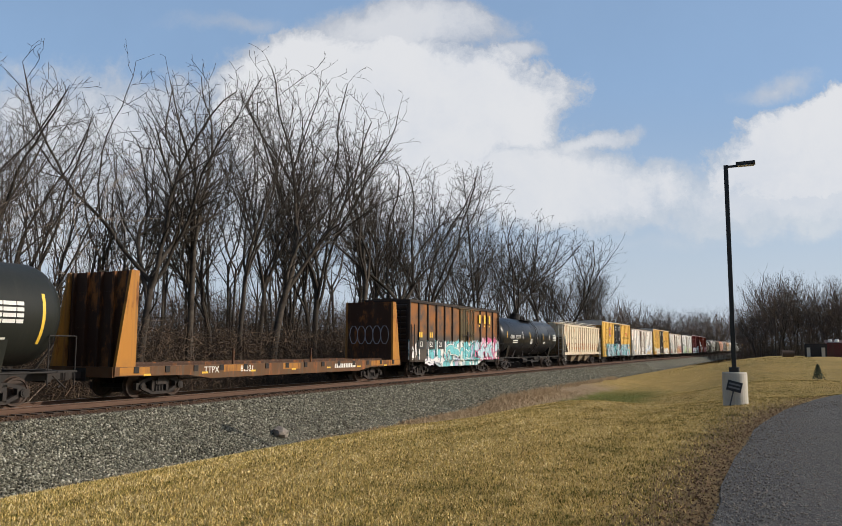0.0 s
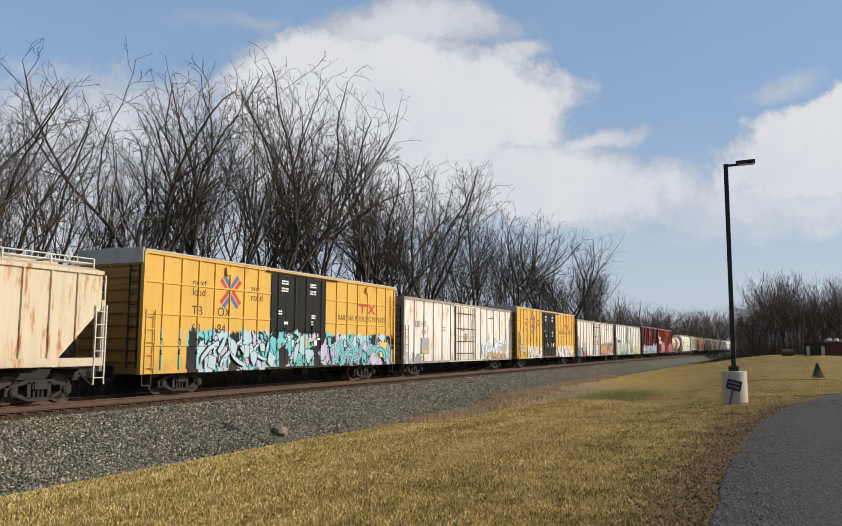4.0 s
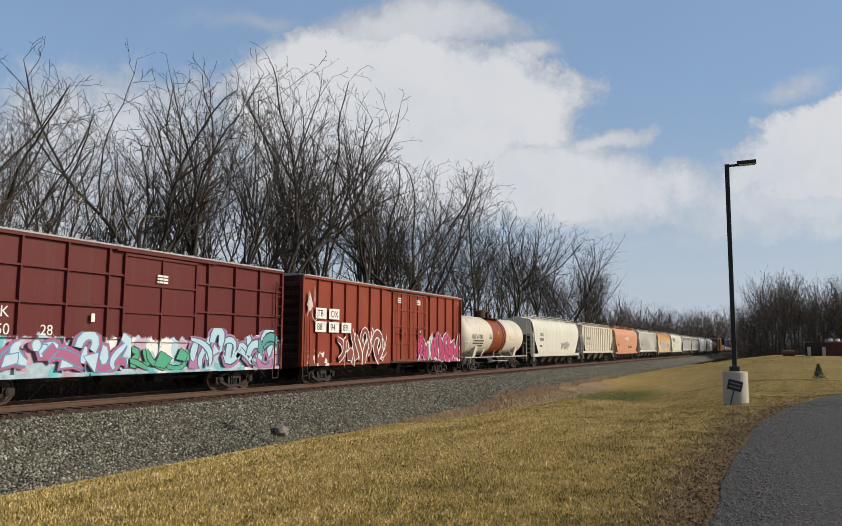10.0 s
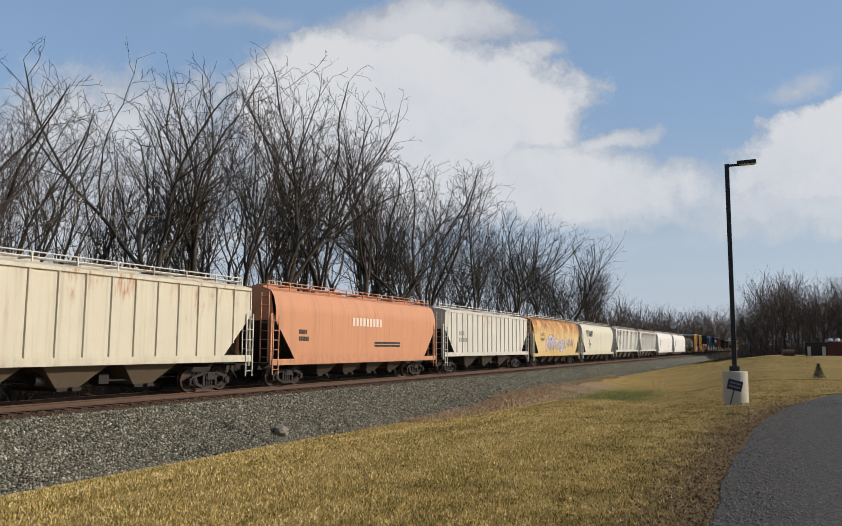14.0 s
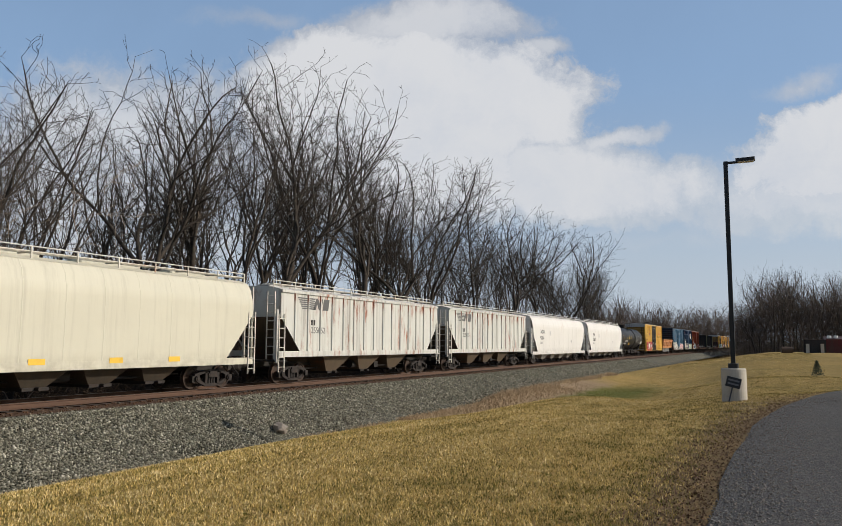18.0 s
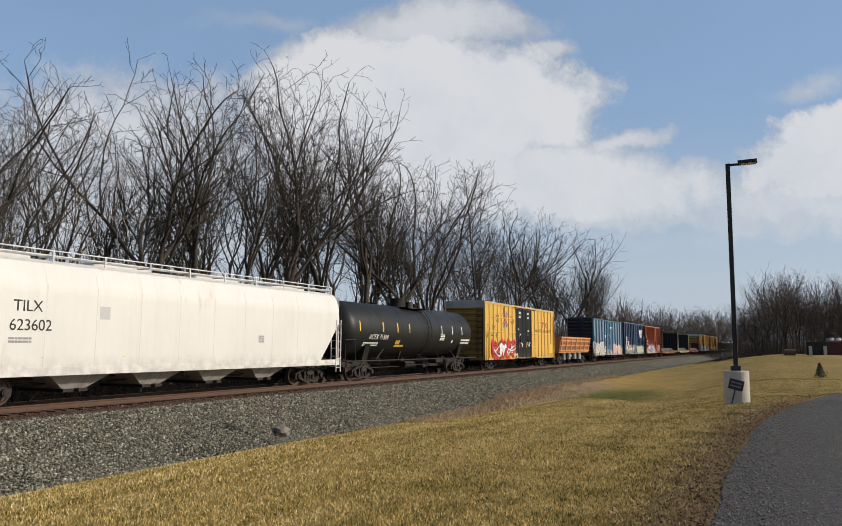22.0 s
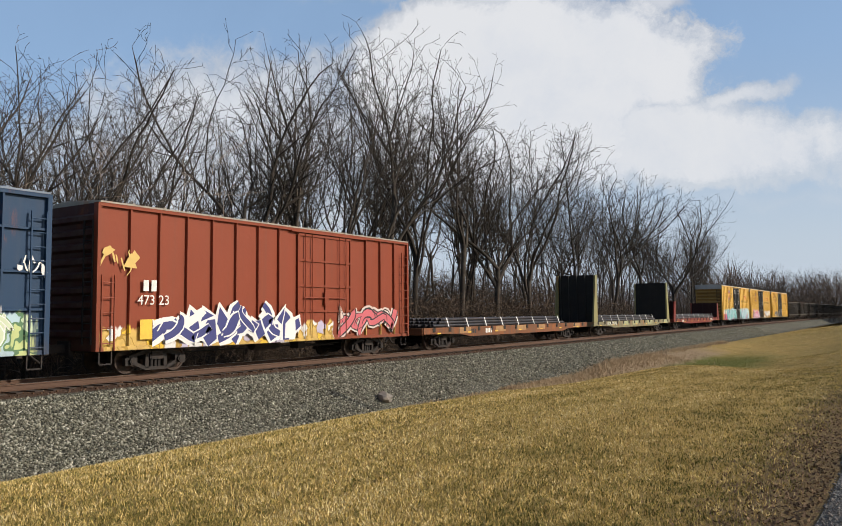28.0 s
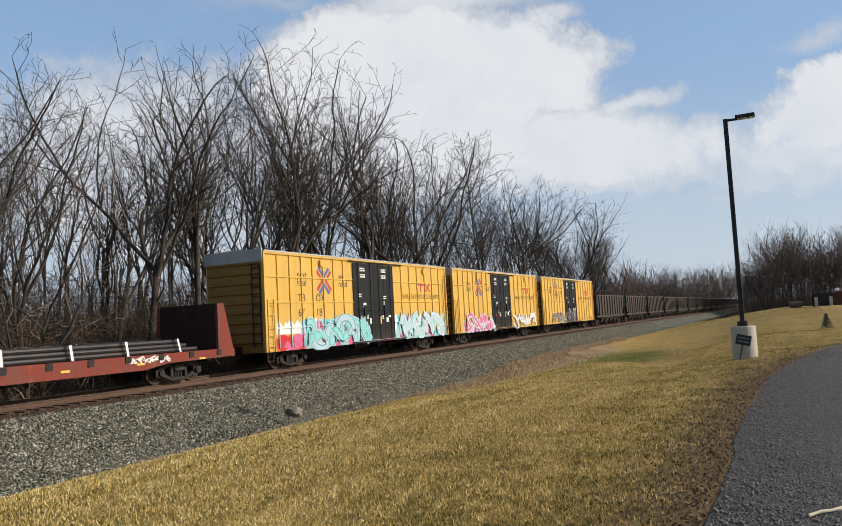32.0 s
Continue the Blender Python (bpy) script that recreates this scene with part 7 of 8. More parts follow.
ns_a = paint("hopper_pale_grey", (0.60, 0.58, 0.475), 0.05, 0.2, seed=7.7)
car, hl = hopper_car(335.8, 352.7, "pale grey smooth covered hopper with a black striped emblem", ns_a, 4.2, 1.06, 0, 4, True, rail_white, shaded_bin)
striped_mark(car, -hl + 1.8, 3.62), bars(car, -hl + 3.3, 2.62, [(2, 0.26)], M_BLACK, 1.608), words(car, "297071", -hl + 3.15, 1.95, 0.42, M_BLACK, 1.606), bars(car, -hl + 3.1, 1.82, [(5, 0.06)] * 2, M_BLACK, 1.6)
for y in (-4.6, -1.9, 1.0, 3.6):
    part("reflector", Shape().box(1.602, 1.608, y, y + 0.55, 1.12, 1.3), M_YELLOW, car)
ns_b = paint("hopper_grey_grime", (0.60, 0.605, 0.565), 0.5, 0.65, seed=8.8, rust_col=(0.17, 0.05, 0.022))
for a, b, num in ((354.2, 371.2, "255052"), (372.6, 389.4, "255015")):
    car, hl = hopper_car(a, b, "grimy light-grey ribbed covered hopper with a striped emblem", ns_b, 4.12, 1.3, 16, 3, False, rail_white, bin_tan)
    striped_mark(car, -hl + 1.5, 3.85, 0.8, S_((0.10, 0.10, 0.10)), 1.554), bars(car, -hl + 2.6, 2.85, [(2, 0.24)], M_BLACK, 1.556), words(car, num, -hl + 2.6, 2.25, 0.4, S_((0.12, 0.12, 0.12)), 1.556)
bright = paint("hopper_bright_white", (0.70, 0.69, 0.66), 0.02, 0.08, seed=9.9)
for a, b, mark, num in ((390.9, 410.4, "AOKX", "91584"), (411.9, 432.0, "TILX", "623602")):
    car, hl = hopper_car(a, b, "clean bright-white curve-sided covered hopper with roof rails", bright, 4.22, 1.0, 0, 4, True, bright, paint("bin_white", (0.42, 0.41, 0.38), 0.1, 0.5))
    words(car, mark, -hl + 2.6, 2.75, 0.46, M_BLACK, 1.606), words(car, num, -hl + 2.5, 2.2, 0.46, M_BLACK, 1.604), bars(car, -hl + 2.5, 2.0, [(5, 0.06)] * 2, S_(GREY), 1.6)
    bars(car, 3.6, 2.2, [(3, 0.05)] * 4, S_(GREY), 1.6)
    part("placard_board", Shape().box(1.6, 1.604, -hl + 5.6, -hl + 6.0, 2.6, 3.0), S_((0.5, 0.5, 0.5)), car)
    for k in range(5):
        part("conspicuity_strip", Shape().box(1.57, 1.58, -hl + 3.6 + 3.0 * k, -hl + 3.68 + 3.0 * k, 1.4, 1.85), M_YELLOW if mark == "TILX" else S_(GREY), car)

tank_car(432.6, 450.2, "matte dark-grey tank car with yellow strips and white lettering", grey_tank, 1.5, 2.66, stripes=[(y, -4, 16, M_YELLOW if k < 4 else M_WHITE) for k, y in enumerate((-7.4, -4.9, -3.2, -1.7, 2.9, 4.6, 6.2))], text=[(-6.4, 2.15, "ACFX 71304", 0.40, M_WHITE)] + small_rows(-6.8, 1.95, 6, 2, 0.07) + [(-3.2, 2.0, 3, 0.22, M_YELLOW), (-3.2, 1.8, 3, 0.1, M_YELLOW)] + small_rows(2.7, 2.5, 3, 4) + small_rows(6.2, 2.2, 4, 2, 0.11) + [(4.6, 2.1, 2, 0.16, M_WHITE)])
car, hl = yellow_boxcar(451.8, 470.0, "yellow boxcar with black double doors and a big red-white graffiti piece", "c", [], 3.9, [("TB", 0.5, 3.05), ("OX", 1.5, 3.05), ("64", 0.4, 2.45), ("44", 1.35, 2.45), ("00", 2.3, 2.45)])
graffiti(car, -7.8, -2.2, 0.85, 2.35, 5, S_(RED), S_(BLACK), S_(RED), 101, 1.612, 0.34), graffiti(car, -7.4, -2.4, 0.95, 2.2, 3, S_(WHITE), S_(BLACK), None, 102, 1.626, 0.10), graffiti(car, -2.6, -1.7, 0.85, 1.3, 2, S_(LIME), S_(LIME), None, 103, 1.612, 0.3)
dump_car(472.0, 485.1, "orange side-dump car with ribbed gates", paint("dump_orange", (0.60, 0.28, 0.115), 0.3, 0.25, seed=1.1))
BL_TAG = [(-9.0, -2.2, 0.7, 1.7, 0.85, [BROWN, (0.35, 0.18, 0.1), WHITE, BROWN], (0.2, 0.08, 0.06)), (-1.4, 1.8, 0.75, 1.5, 1.2, [GREY, PALE, WHITE, BROWN], BLACK), (2.2, 8.3, 0.75, 1.3, 0.9, [WHITE, (0.62, 0.4, 0.42), GOLD], MAUVE)]
lightblue = paint("box_light_blue", (0.120, 0.240, 0.350), 0.75, 0.25, BL_TAG, seed=2.1, rust_col=(0.24, 0.10, 0.03))
blue_post = paint("post_blue", (0.060, 0.145, 0.235), 0.35, 0.3, BL_TAG, seed=2.1)
blue_door = paint("door_blue", (0.085, 0.185, 0.285), 0.15, 0.3, BL_TAG, seed=2.1)
# navy darkened for the shaded ends of both blue cars
end_navy_shaded = paint("end_navy_shaded", (0.018, 0.026, 0.045), 0.1, 0.4)
car, hl = boxcar(486.6, 503.5, "faded light-blue boxcar with rust patches and red and white graffiti", lightblue, paint("roof_navy", (0.04, 0.06, 0.085), 0.2, 0.4), evenly(11), 5.03, 0.8, 0.11, 0.12, [(2.6, None, None)], (0.42, 0.63, 1), blue_door, end_navy_shaded, rods=True, post_mat=blue_post, rod_mat=blue_post)
bars(car, 0.35, 4.25, [(7, 0.1), (6, 0.1)], M_WHITE, 1.608), bars(car, 0.0, 3.3, [(2, 0.08)] * 2, M_WHITE, 1.608), bars(car, -2.6, 3.2, [(2, 0.1)] * 2, M_WHITE, 1.608)
graffiti(car, -8.8, -2.0, 0.75, 2.35, 6, S_((0.58, 0.58, 0.52)), S_(BLACK), S_(WHITE), 111, 1.612, 0.24), graffiti(car, 2.3, 7.0, 0.85, 2.2, 5, S_((0.66, 0.5, 0.5)), S_((0.5, 0.05, 0.06)), S_(WHITE), 112, 1.612, 0.24), graffiti(car, 6.6, 8.2, 0.9, 1.9, 2, S_(GOLD), S_(BROWN), None, 113, 1.612, 0.2)
NV_TAG = [(-7.6, -0.6, 0.75, 2.1, 0.85, [WHITE, BROWN, NAVY, PALE, BROWN], BLACK), (-0.6, 1.8, 0.75, 2.0, 1.3, [BLUE, BROWN, GREY, LIME], BLACK), (1.8, 7.8, 0.75, 1.9, 0.9, [LIME, (0.5, 0.6, 0.4), PALE], (0.1, 0.2, 0.1))]
navy = paint("box_navy", (0.016, 0.046, 0.100), 0.06, 0.12, NV_TAG, seed=3.2)
car, hl = boxcar(504.9, 521.1, "dark navy grid-ribbed boxcar with white and green graffiti", navy, paint("roof_blue_grey", (0.20, 0.24, 0.29), 0.2, 0.4), evenly(13), 5.12, 0.8, 0.085, 0.11, [(4.15, None, None), (3.0, None, None), (2.0, None, None)], (0.46, 0.66, 1), None, end_navy_shaded, rods=False)
for stroke in ([(-4.7, 4.3), (-3.8, 4.3), (-3.1, 3.2), (-4.0, 3.2)], [(-3.62, 4.3), (-3.12, 4.3), (-2.5, 3.42), (-2.62, 3.2), (-2.92, 3.2)], [(-2.72, 4.3), (-2.0, 4.3), (-2.36, 3.55)]):
    part("emblem", Shape().prism([(hl + u, v) for u, v in stroke], "x", 1.603, 1.607), M_WHITE, car, "white slanted stroke of an emblem")
for text, y, z in (("NS", 1.3, 2.72), ("473", 1.25, 2.1), ("532", 2.45, 2.1)):
    part("number_panel", Shape().box(1.604, 1.608, -hl + y, -hl + y + 0.82, z, z + 0.48), M_WHITE, car, "white painted panel"), words(car, text, -hl + y + 0.06, z + 0.1, 0.38, M_BLACK, 1.612)
graffiti(car, -6.8, -1.0, 0.85, 2.1, 4, S_((0.60, 0.60, 0.56)), S_(BLACK), S_(BROWN), 121, 1.612, 0.16), graffiti(car, 1.7, 7.2, 0.9, 2.05, 6, S_((0.55, 0.62, 0.42)), S_(WHITE), S_((0.2, 0.32, 0.16)), 122, 1.612, 0.15), graffiti(car, hl - 0.8, hl - 0.1, 2.9, 3.5, 2, S_(WHITE), S_(WHITE), None, 123, 1.612, 0.08)
red_c = paint("box_brick", (0.235, 0.050, 0.022), 0.06, 0.15, [(-7.7, 2.6, 0.8, 1.5, 1.0, [GOLD, YEL, WHITE, GOLD, VIOL], (0.4, 0.25, 0.05))], seed=4.3)
# end: the same shade-darkened red as on the other red car
car, hl = boxcar(522.6, 538.4, "brick-red boxcar with navy and white graffiti", red_c, paint("roof_tan_grey", (0.36, 0.32, 0.26), 0.3, 0.5), evenly(15), 5.1, 0.8, 0.07, 0.10, (), (0.53, 0.735, 1), None, paint("end_red_shaded", (0.06, 0.014, 0.010), 0.1, 0.5))
bars(car, -hl + 1.5, 2.9, [(2, 0.34)], M_WHITE, 1.606), words(car, "473 23", -hl + 1.3, 2.15, 0.42, M_WHITE, 1.606)
graffiti(car, -6.0, 0.6, 0.85, 2.25, 6, S_(NAVY), S_(WHITE), S_(WHITE), 131, 1.612, 0.27), graffiti(car, 2.9, 7.0, 0.9, 2.2, 4, S_((0.56, 0.12, 0.14)), S_(BLACK), S_((0.6, 0.5, 0.45)), 132, 1.612, 0.24), graffiti(car, -7.8, -6.6, 3.0, 4.0, 2, S_(GOLD), S_(GOLD), None, 133, 1.612, 0.05)
part("placard", Shape().box(1.602, 1.608, -hl + 1.4, -hl + 2.3, 1.1, 1.7), M_YELLOW, car)

rust_deck = paint("flat_rust_orange", (0.20, 0.075, 0.032), 0.9, 1.0, seed=5.4)
patchy = paint("patch_pale_rust", (0.42, 0.24, 0.11), 0.5, 0.4, seed=1.9)
car, hl = flat_car(539.8, 561.3, "rusty orange flat car loaded with strapped dark pipes", rust_deck, (), (-9.2, 7.2), name="flat_car")
bars(car, -hl + 4.6, 1.0, [(3, 0.24)], M_BLACK, 1.565), bars(car, -hl + 6.2, 1.0, [(4, 0.24)], M_WHITE, 1.565)
for y in (-hl + 3.4, -3.3, -0.6, 2.2, hl - 2.6):
    part("painted_patch", Shape().box(1.56, 1.563, y, y + 1.2, 0.8, 1.1), patchy, car, "pale rusted patch")
khaki = paint("flat_khaki", (0.25, 0.235, 0.13), 0.9, 1.0, seed=6.5)
# near black: painted shade of the end-facing bulkheads
bh_shaded = plain("bulkhead_shaded_black", (0.014, 0.013, 0.012), 0.8, 0, 0.4, 1.5, (0.035, 0.028, 0.02))
car, hl = flat_car(562.75, 583.4, "khaki bulkhead flat car loaded with strapped dark pipes", khaki, (-1, 1), (-8.9, 6.4), bh_shaded, paint("edge_olive", (0.27, 0.245, 0.11), 0.4, 0.4, seed=2.2), 3.5)
words(car, "NOKL 226140", -hl + 2.9, 0.83, 0.36, M_WHITE, 1.565)
pale_green = paint("patch_pale_green", (0.42, 0.44, 0.25), 0.4, 0.3, seed=1.4)
for y in (-hl + 6.6, -1.2, 3.0, hl - 2.2):
    part("painted_patch", Shape().box(1.56, 1.563, y, y + 1.5, 0.78, 1.1), pale_green, car, "pale green patch of paint")
flat_red = paint("flat_red", (0.215, 0.032, 0.022), 0.6, 0.8, seed=7.6)
# bulkheads: the car's red darkened as painted shade
car, hl = flat_car(584.9, 605.6, "red bulkhead flat car loaded with strapped dark pipes", flat_red, (-1, 1), (-9.0, 8.6), paint("bulkhead_red_shaded", (0.035, 0.010, 0.009), 0.2, 0.5), flat_red, 1.75)
bars(car, -hl + 3.2, 1.02, [(4, 0.24)], M_WHITE, 1.565), graffiti(car, 5.2, 6.9, 0.82, 1.08, 5, S_(WHITE), S_(WHITE), None, 141, 1.567, 0.16)

car, hl = yellow_boxcar(607.6, 625.9, "yellow boxcar with black double doors and turquoise graffiti", "d", [(-6.6, 9.0, 0.7, 2.1, 0.9, [CYAN, PALE, MAUVE, PINK, WHITE], (0.35, 0.6, 0.62)), (-8.4, -6.4, 0.8, 1.45, 0.9, [RED, RED, PINK], RED), (-8.4, -6.6, 1.5, 2.0, 0.9, [WHITE, WHITE], WHITE)], 4.1, four("TB", "OX", "67", "18"))
graffiti(car, -6.2, -0.4, 0.75, 2.2, 5, S_((0.25, 0.58, 0.58)), S_(TEAL), S_(PALE), 151, 1.612, 0.2), graffiti(car, 2.6, 8.6, 0.8, 2.3, 5, S_(PALE), S_(WHITE), S_((0.3, 0.55, 0.6)), 152, 1.612, 0.18)
car, hl = yellow_boxcar(627.1, 645.1, "yellow boxcar with black double doors and pink and white graffiti", "e", [(-7.4, -1.4, 0.7, 1.6, 1.0, [WHITE, PINK, VIOL], PINK)], 5.3)
graffiti(car, -7.0, -1.6, 0.8, 2.0, 5, S_(PINK), S_(WHITE), S_(VIOL), 161, 1.612, 0.2), graffiti(car, 2.4, 8.2, 0.8, 2.05, 5, S_(WHITE), S_(GREY), None, 162, 1.612, 0.2)
car, hl = yellow_boxcar(646.7, 665.5, "yellow boxcar with black double doors and black graffiti", "f", [], 6.7)
graffiti(car, -6.8, 1.8, 0.85, 1.95, 8, S_(BLACK), S_(WHITE), None, 171, 1.612, 0.18)

coal_mat = paint("coal_grey", (0.052, 0.047, 0.042), 0.25, 0.4, seed=8.7)
first_coal, hl = coal_proto(667.0, 683.1, coal_mat)
for k in range(1, 18):
    mid = 675.05 + 17.1 * k
    ob = copy_thing(first_coal, Matrix.Translation((TRACK_X, mid, RAIL_Z)))
    TRAIN.append((ob, mid))

# ---- loose ground cover ----
def fast_mesh(name, verts, faces, mat):
    """A mesh from arrays of places and of equal-sized faces."""
    me = bpy.data.meshes.new(name)
    nf, k = faces.shape
    me.vertices.add(len(verts))
    me.vertices.foreach_set("co", verts.astype(np.float32).ravel())
    me.loops.add(nf * k)
    me.loops.foreach_set("vertex_index", faces.astype(np.int32).ravel())
    me.polygons.add(nf)
    me.polygons.foreach_set("loop_start", np.arange(0, nf * k, k, dtype=np.int32))
    me.materials.append(mat)
    me.update(calc_edges=True)
    return me


def bed_z(x, y):
    lift = toe_lift(y)
    return np.interp(x, [-26.2, -24.3, -17.85, -16.9, -15.9, -14.75], [-1.5, -0.42, -0.42, -0.84, -1.27, -1.78]) + lift * smooth(-16.5, -14.75, x)


def stones(seed, x, y, r, mat, z=None, name="ballast_stones"):
    rnd = np.random.RandomState(seed)
    n = len(x)
    z = bed_z(x, y) if z is None else z
    base = np.array([(1, 0, 0), (-1, 0, 0), (0, 1, 0), (0, -1, 0), (0, 0, 0.8), (0, 0, -0.8)], float)
    v = base[None] * r[:, None, None] * rnd.uniform(0.55, 1.3, (n, 6, 1)) + rnd.normal(0, 0.16, (n, 6, 3)) * r[:, None, None]
    a = rnd.uniform(0, 6.28, n)
    c, s = np.cos(a)[:, None], np.sin(a)[:, None]
    v = np.stack([v[..., 0] * c - v[..., 1] * s, v[..., 0] * s + v[..., 1] * c, v[..., 2]], -1)
    tilt = rnd.uniform(-0.8, 0.8, n)[:, None]
    v = np.stack([v[..., 0], v[..., 1] * np.cos(tilt) - v[..., 2] * np.sin(tilt), v[..., 1] * np.sin(tilt) + v[..., 2] * np.cos(tilt)], -1)
    v += np.stack([x, y, z + r * 0.25], -1)[:, None, :]
    f = np.array([(0, 2, 4), (2, 1, 4), (1, 3, 4), (3, 0, 4), (2, 0, 5), (1, 2, 5), (3, 1, 5), (0, 3, 5)])
    F = (np.arange(n)[:, None, None] * 6 + f[None]).reshape(-1, 3)
    return fast_mesh(name, v.reshape(-1, 3), F, mat)


n_ = Nodes("ballast_stone")
_k = n_.t.nodes.new("ShaderNodeNewGeometry").outputs["Random Per Island"]
_rp = n_.t.nodes.new("ShaderNodeValToRGB")
for j, (pos, col) in enumerate(((0.0, (0.040, 0.040, 0.030)), (0.35, (0.128, 0.125, 0.093)), (0.7, (0.265, 0.255, 0.196)), (0.95, (0.42, 0.405, 0.32)), (1.0, (0.68, 0.65, 0.54)))):
    e = _rp.color_ramp.elements[j] if j < 2 else _rp.color_ramp.elements.new(pos)
    e.position, e.color = pos, (*col, 1)
n_.t.links.new(_k, _rp.inputs[0])
_c = n_.mix(n_.math("MULTIPLY", n_.noise(25, 3), 0.35), _rp.outputs[0], (0.13, 0.11, 0.078))
M_STONE = n_.finish(n_.mix(rail_rust(n_), _c, (0.115, 0.062, 0.036)), 0.9, 0, 0.2)
_r = np.random.RandomState(8)
_N = 60000
_y = np.exp(_r.uniform(math.log(4.5), math.log(110), _N))
_x = _r.uniform(-18.3, -14.75, _N) - 0.12 * np.sin(_y * 0.9) * 0
single("ballast_stones", stones(1, _x, _y, _r.uniform(0.022, 0.047, _N) * (1 + _y / 160), M_STONE), None, "loose angular grey ballast stones on the bank", "ballast stones", "stuff")
_N = 6000
_y = _r.uniform(6, 80, _N)
single("ballast_stones", stones(2, _r.uniform(-24, -18.2, _N), _y, _r.uniform(0.03, 0.055, _N), M_STONE), None, "loose grey ballast stones between the ties", "ballast stones", "stuff")
_N = 8000
_y = np.exp(_r.uniform(math.log(4), math.log(26), _N))
_x = np.interp(_y, [e[0] for e in _edge], [e[1] for e in _edge]) + np.abs(_r.normal(0, 1.6, _N)) + 0.03
single("road_grit", stones(5, _x, _y, _r.uniform(0.007, 0.020, _N), plain("grit_grey", (0.20, 0.175, 0.155), 0.9, 0, 0.6, 20.0, (0.07, 0.06, 0.055)), ground_z(_x, _y) + 0.02, "road_grit"), None, "small loose stones on the asphalt", "grit", "stuff")

n_ = Nodes("grass_blade")
_k = n_.t.nodes.new("ShaderNodeNewGeometry").outputs["Random Per Island"]
_rp = n_.t.nodes.new("ShaderNodeValToRGB")
for j, (pos, col) in enumerate(((0.0, (0.125, 0.115, 0.027)), (0.25, (0.36, 0.270, 0.076)), (0.5, (0.60, 0.425, 0.138)), (0.75, (0.76, 0.560, 0.222)), (1.0, (0.86, 0.71, 0.39)))):
    e = _rp.color_ramp.elements[j] if j < 2 else _rp.color_ramp.elements.new(pos)
    e.position, e.color = pos, (*col, 1)
_patch = n_.step(n_.noise(0.45, 5, 0.65), 0.46, 0.68)
_tuft = n_.math("MULTIPLY", n_.math("SUBTRACT", n_.noise(7.5, 5, 0.75), 0.5), 2.1)
# mower tracks run along the line of the railway; the turf by the drive is greener
_swath = n_.math("MULTIPLY", n_.math("SUBTRACT", n_.noise(1.0, 3, 0.6, co=n_.stretch(1.5, 0.11, 1.0)), 0.5), 1.1)
_olive = n_.math("MULTIPLY", n_.step(n_.math("ADD", n_.axes()[0], n_.math("MULTIPLY", n_.noise(0.7, 4), 3.0)), -2.6, -0.2), n_.step(n_.noise(1.6, 4, 0.7), 0.42, 0.62))
_sum = n_.math("ADD", n_.math("SUBTRACT", _k, n_.math("MULTIPLY", _patch, 0.30)), n_.math("ADD", _tuft, _swath))
n_.t.links.new(n_.math("SUBTRACT", _sum, n_.math("MULTIPLY", _olive, 0.42)), _rp.inputs[0])
M_BLADE = n_.finish(hollow_tint(n_, _rp.outputs[0]), 0.8, 0, 0.15)


def blades(seed, x, y, h, w, mat, lean=0.5, name="grass"):
    rnd = np.random.RandomState(seed)
    n = len(x)
    z = ground_z(x, y)
    a, b = rnd.uniform(0, 6.28, n), rnd.uniform(0, 6.28, n)
    dx, dy = np.cos(a) * w, np.sin(a) * w
    l = h * np.abs(rnd.normal(0, lean, n))
    p0 = np.stack([x - dx, y - dy, z - 0.005], -1)
    p1 = np.stack([x + dx, y + dy, z - 0.005], -1)
    p2 = np.stack([x + np.cos(b) * l, y + np.sin(b) * l, z + h * rnd.uniform(0.7, 1.1, n)], -1)
    return fast_mesh(name, np.stack([p0, p1, p2], 1).reshape(-1, 3), np.arange(3 * n).reshape(-1, 3), mat)


_N = 640000
_d = np.exp(_r.uniform(math.log(3.6), math.log(60), _N))
_a = np.radians(_r.uniform(-6, 72, _N))
_x, _y = -_d * np.sin(_a), _d * np.cos(_a)
_keep = (_x < np.interp(_y, [e[0] for e in _edge], [e[1] for e in _edge]) - np.abs(_r.normal(0, 0.12, _N))) & (_x > -14.9 + 0.25 * np.sin(_y * 0.8))
_off = np.interp(_y, [e[0] for e in _edge], [e[1] for e in _edge]) - _x
_bare = (_y < 30) & (_r.uniform(0, 1, _N) < 0.9 * np.exp(-(_off / 0.62) ** 2) + 0.12 * (_x > -1.9))
_keep &= ~_bare
_x, _y, _d = _x[_keep], _y[_keep], _d[_keep]
_n = len(_x)
single("grass", blades(3, _x, _y, _r.uniform(0.016, 0.044, _n), (0.0019 + 0.00044 * _d) * _r.uniform(0.6, 1.3, _n), M_BLADE, 0.8), None, "short dormant straw-coloured grass with olive tufts", "grass", "stuff")
_N = 9000
_y = _r.uniform(8, 75, _N)
_x = -14.75 + 0.2 * np.sin(_y * 0.8) + np.abs(_r.normal(0, 0.35, _N)) * _r.choice([-0.5, 1], _N) - 0.3 * smooth(33, 43, _y)
_keep = (np.sin(_y * 0.55) + np.sin(_y * 1.7 + 1) > -0.2) | (_y > 36)
_x, _y = _x[_keep], _y[_keep]
_n = len(_x)
n_ = Nodes("dead_weed")
_k = n_.t.nodes.new("ShaderNodeNewGeometry").outputs["Random Per Island"]
M_WEED = n_.finish(n_.mix(_k, (0.30, 0.205, 0.12), (0.56, 0.43, 0.27)), 0.9, 0, 0.1)
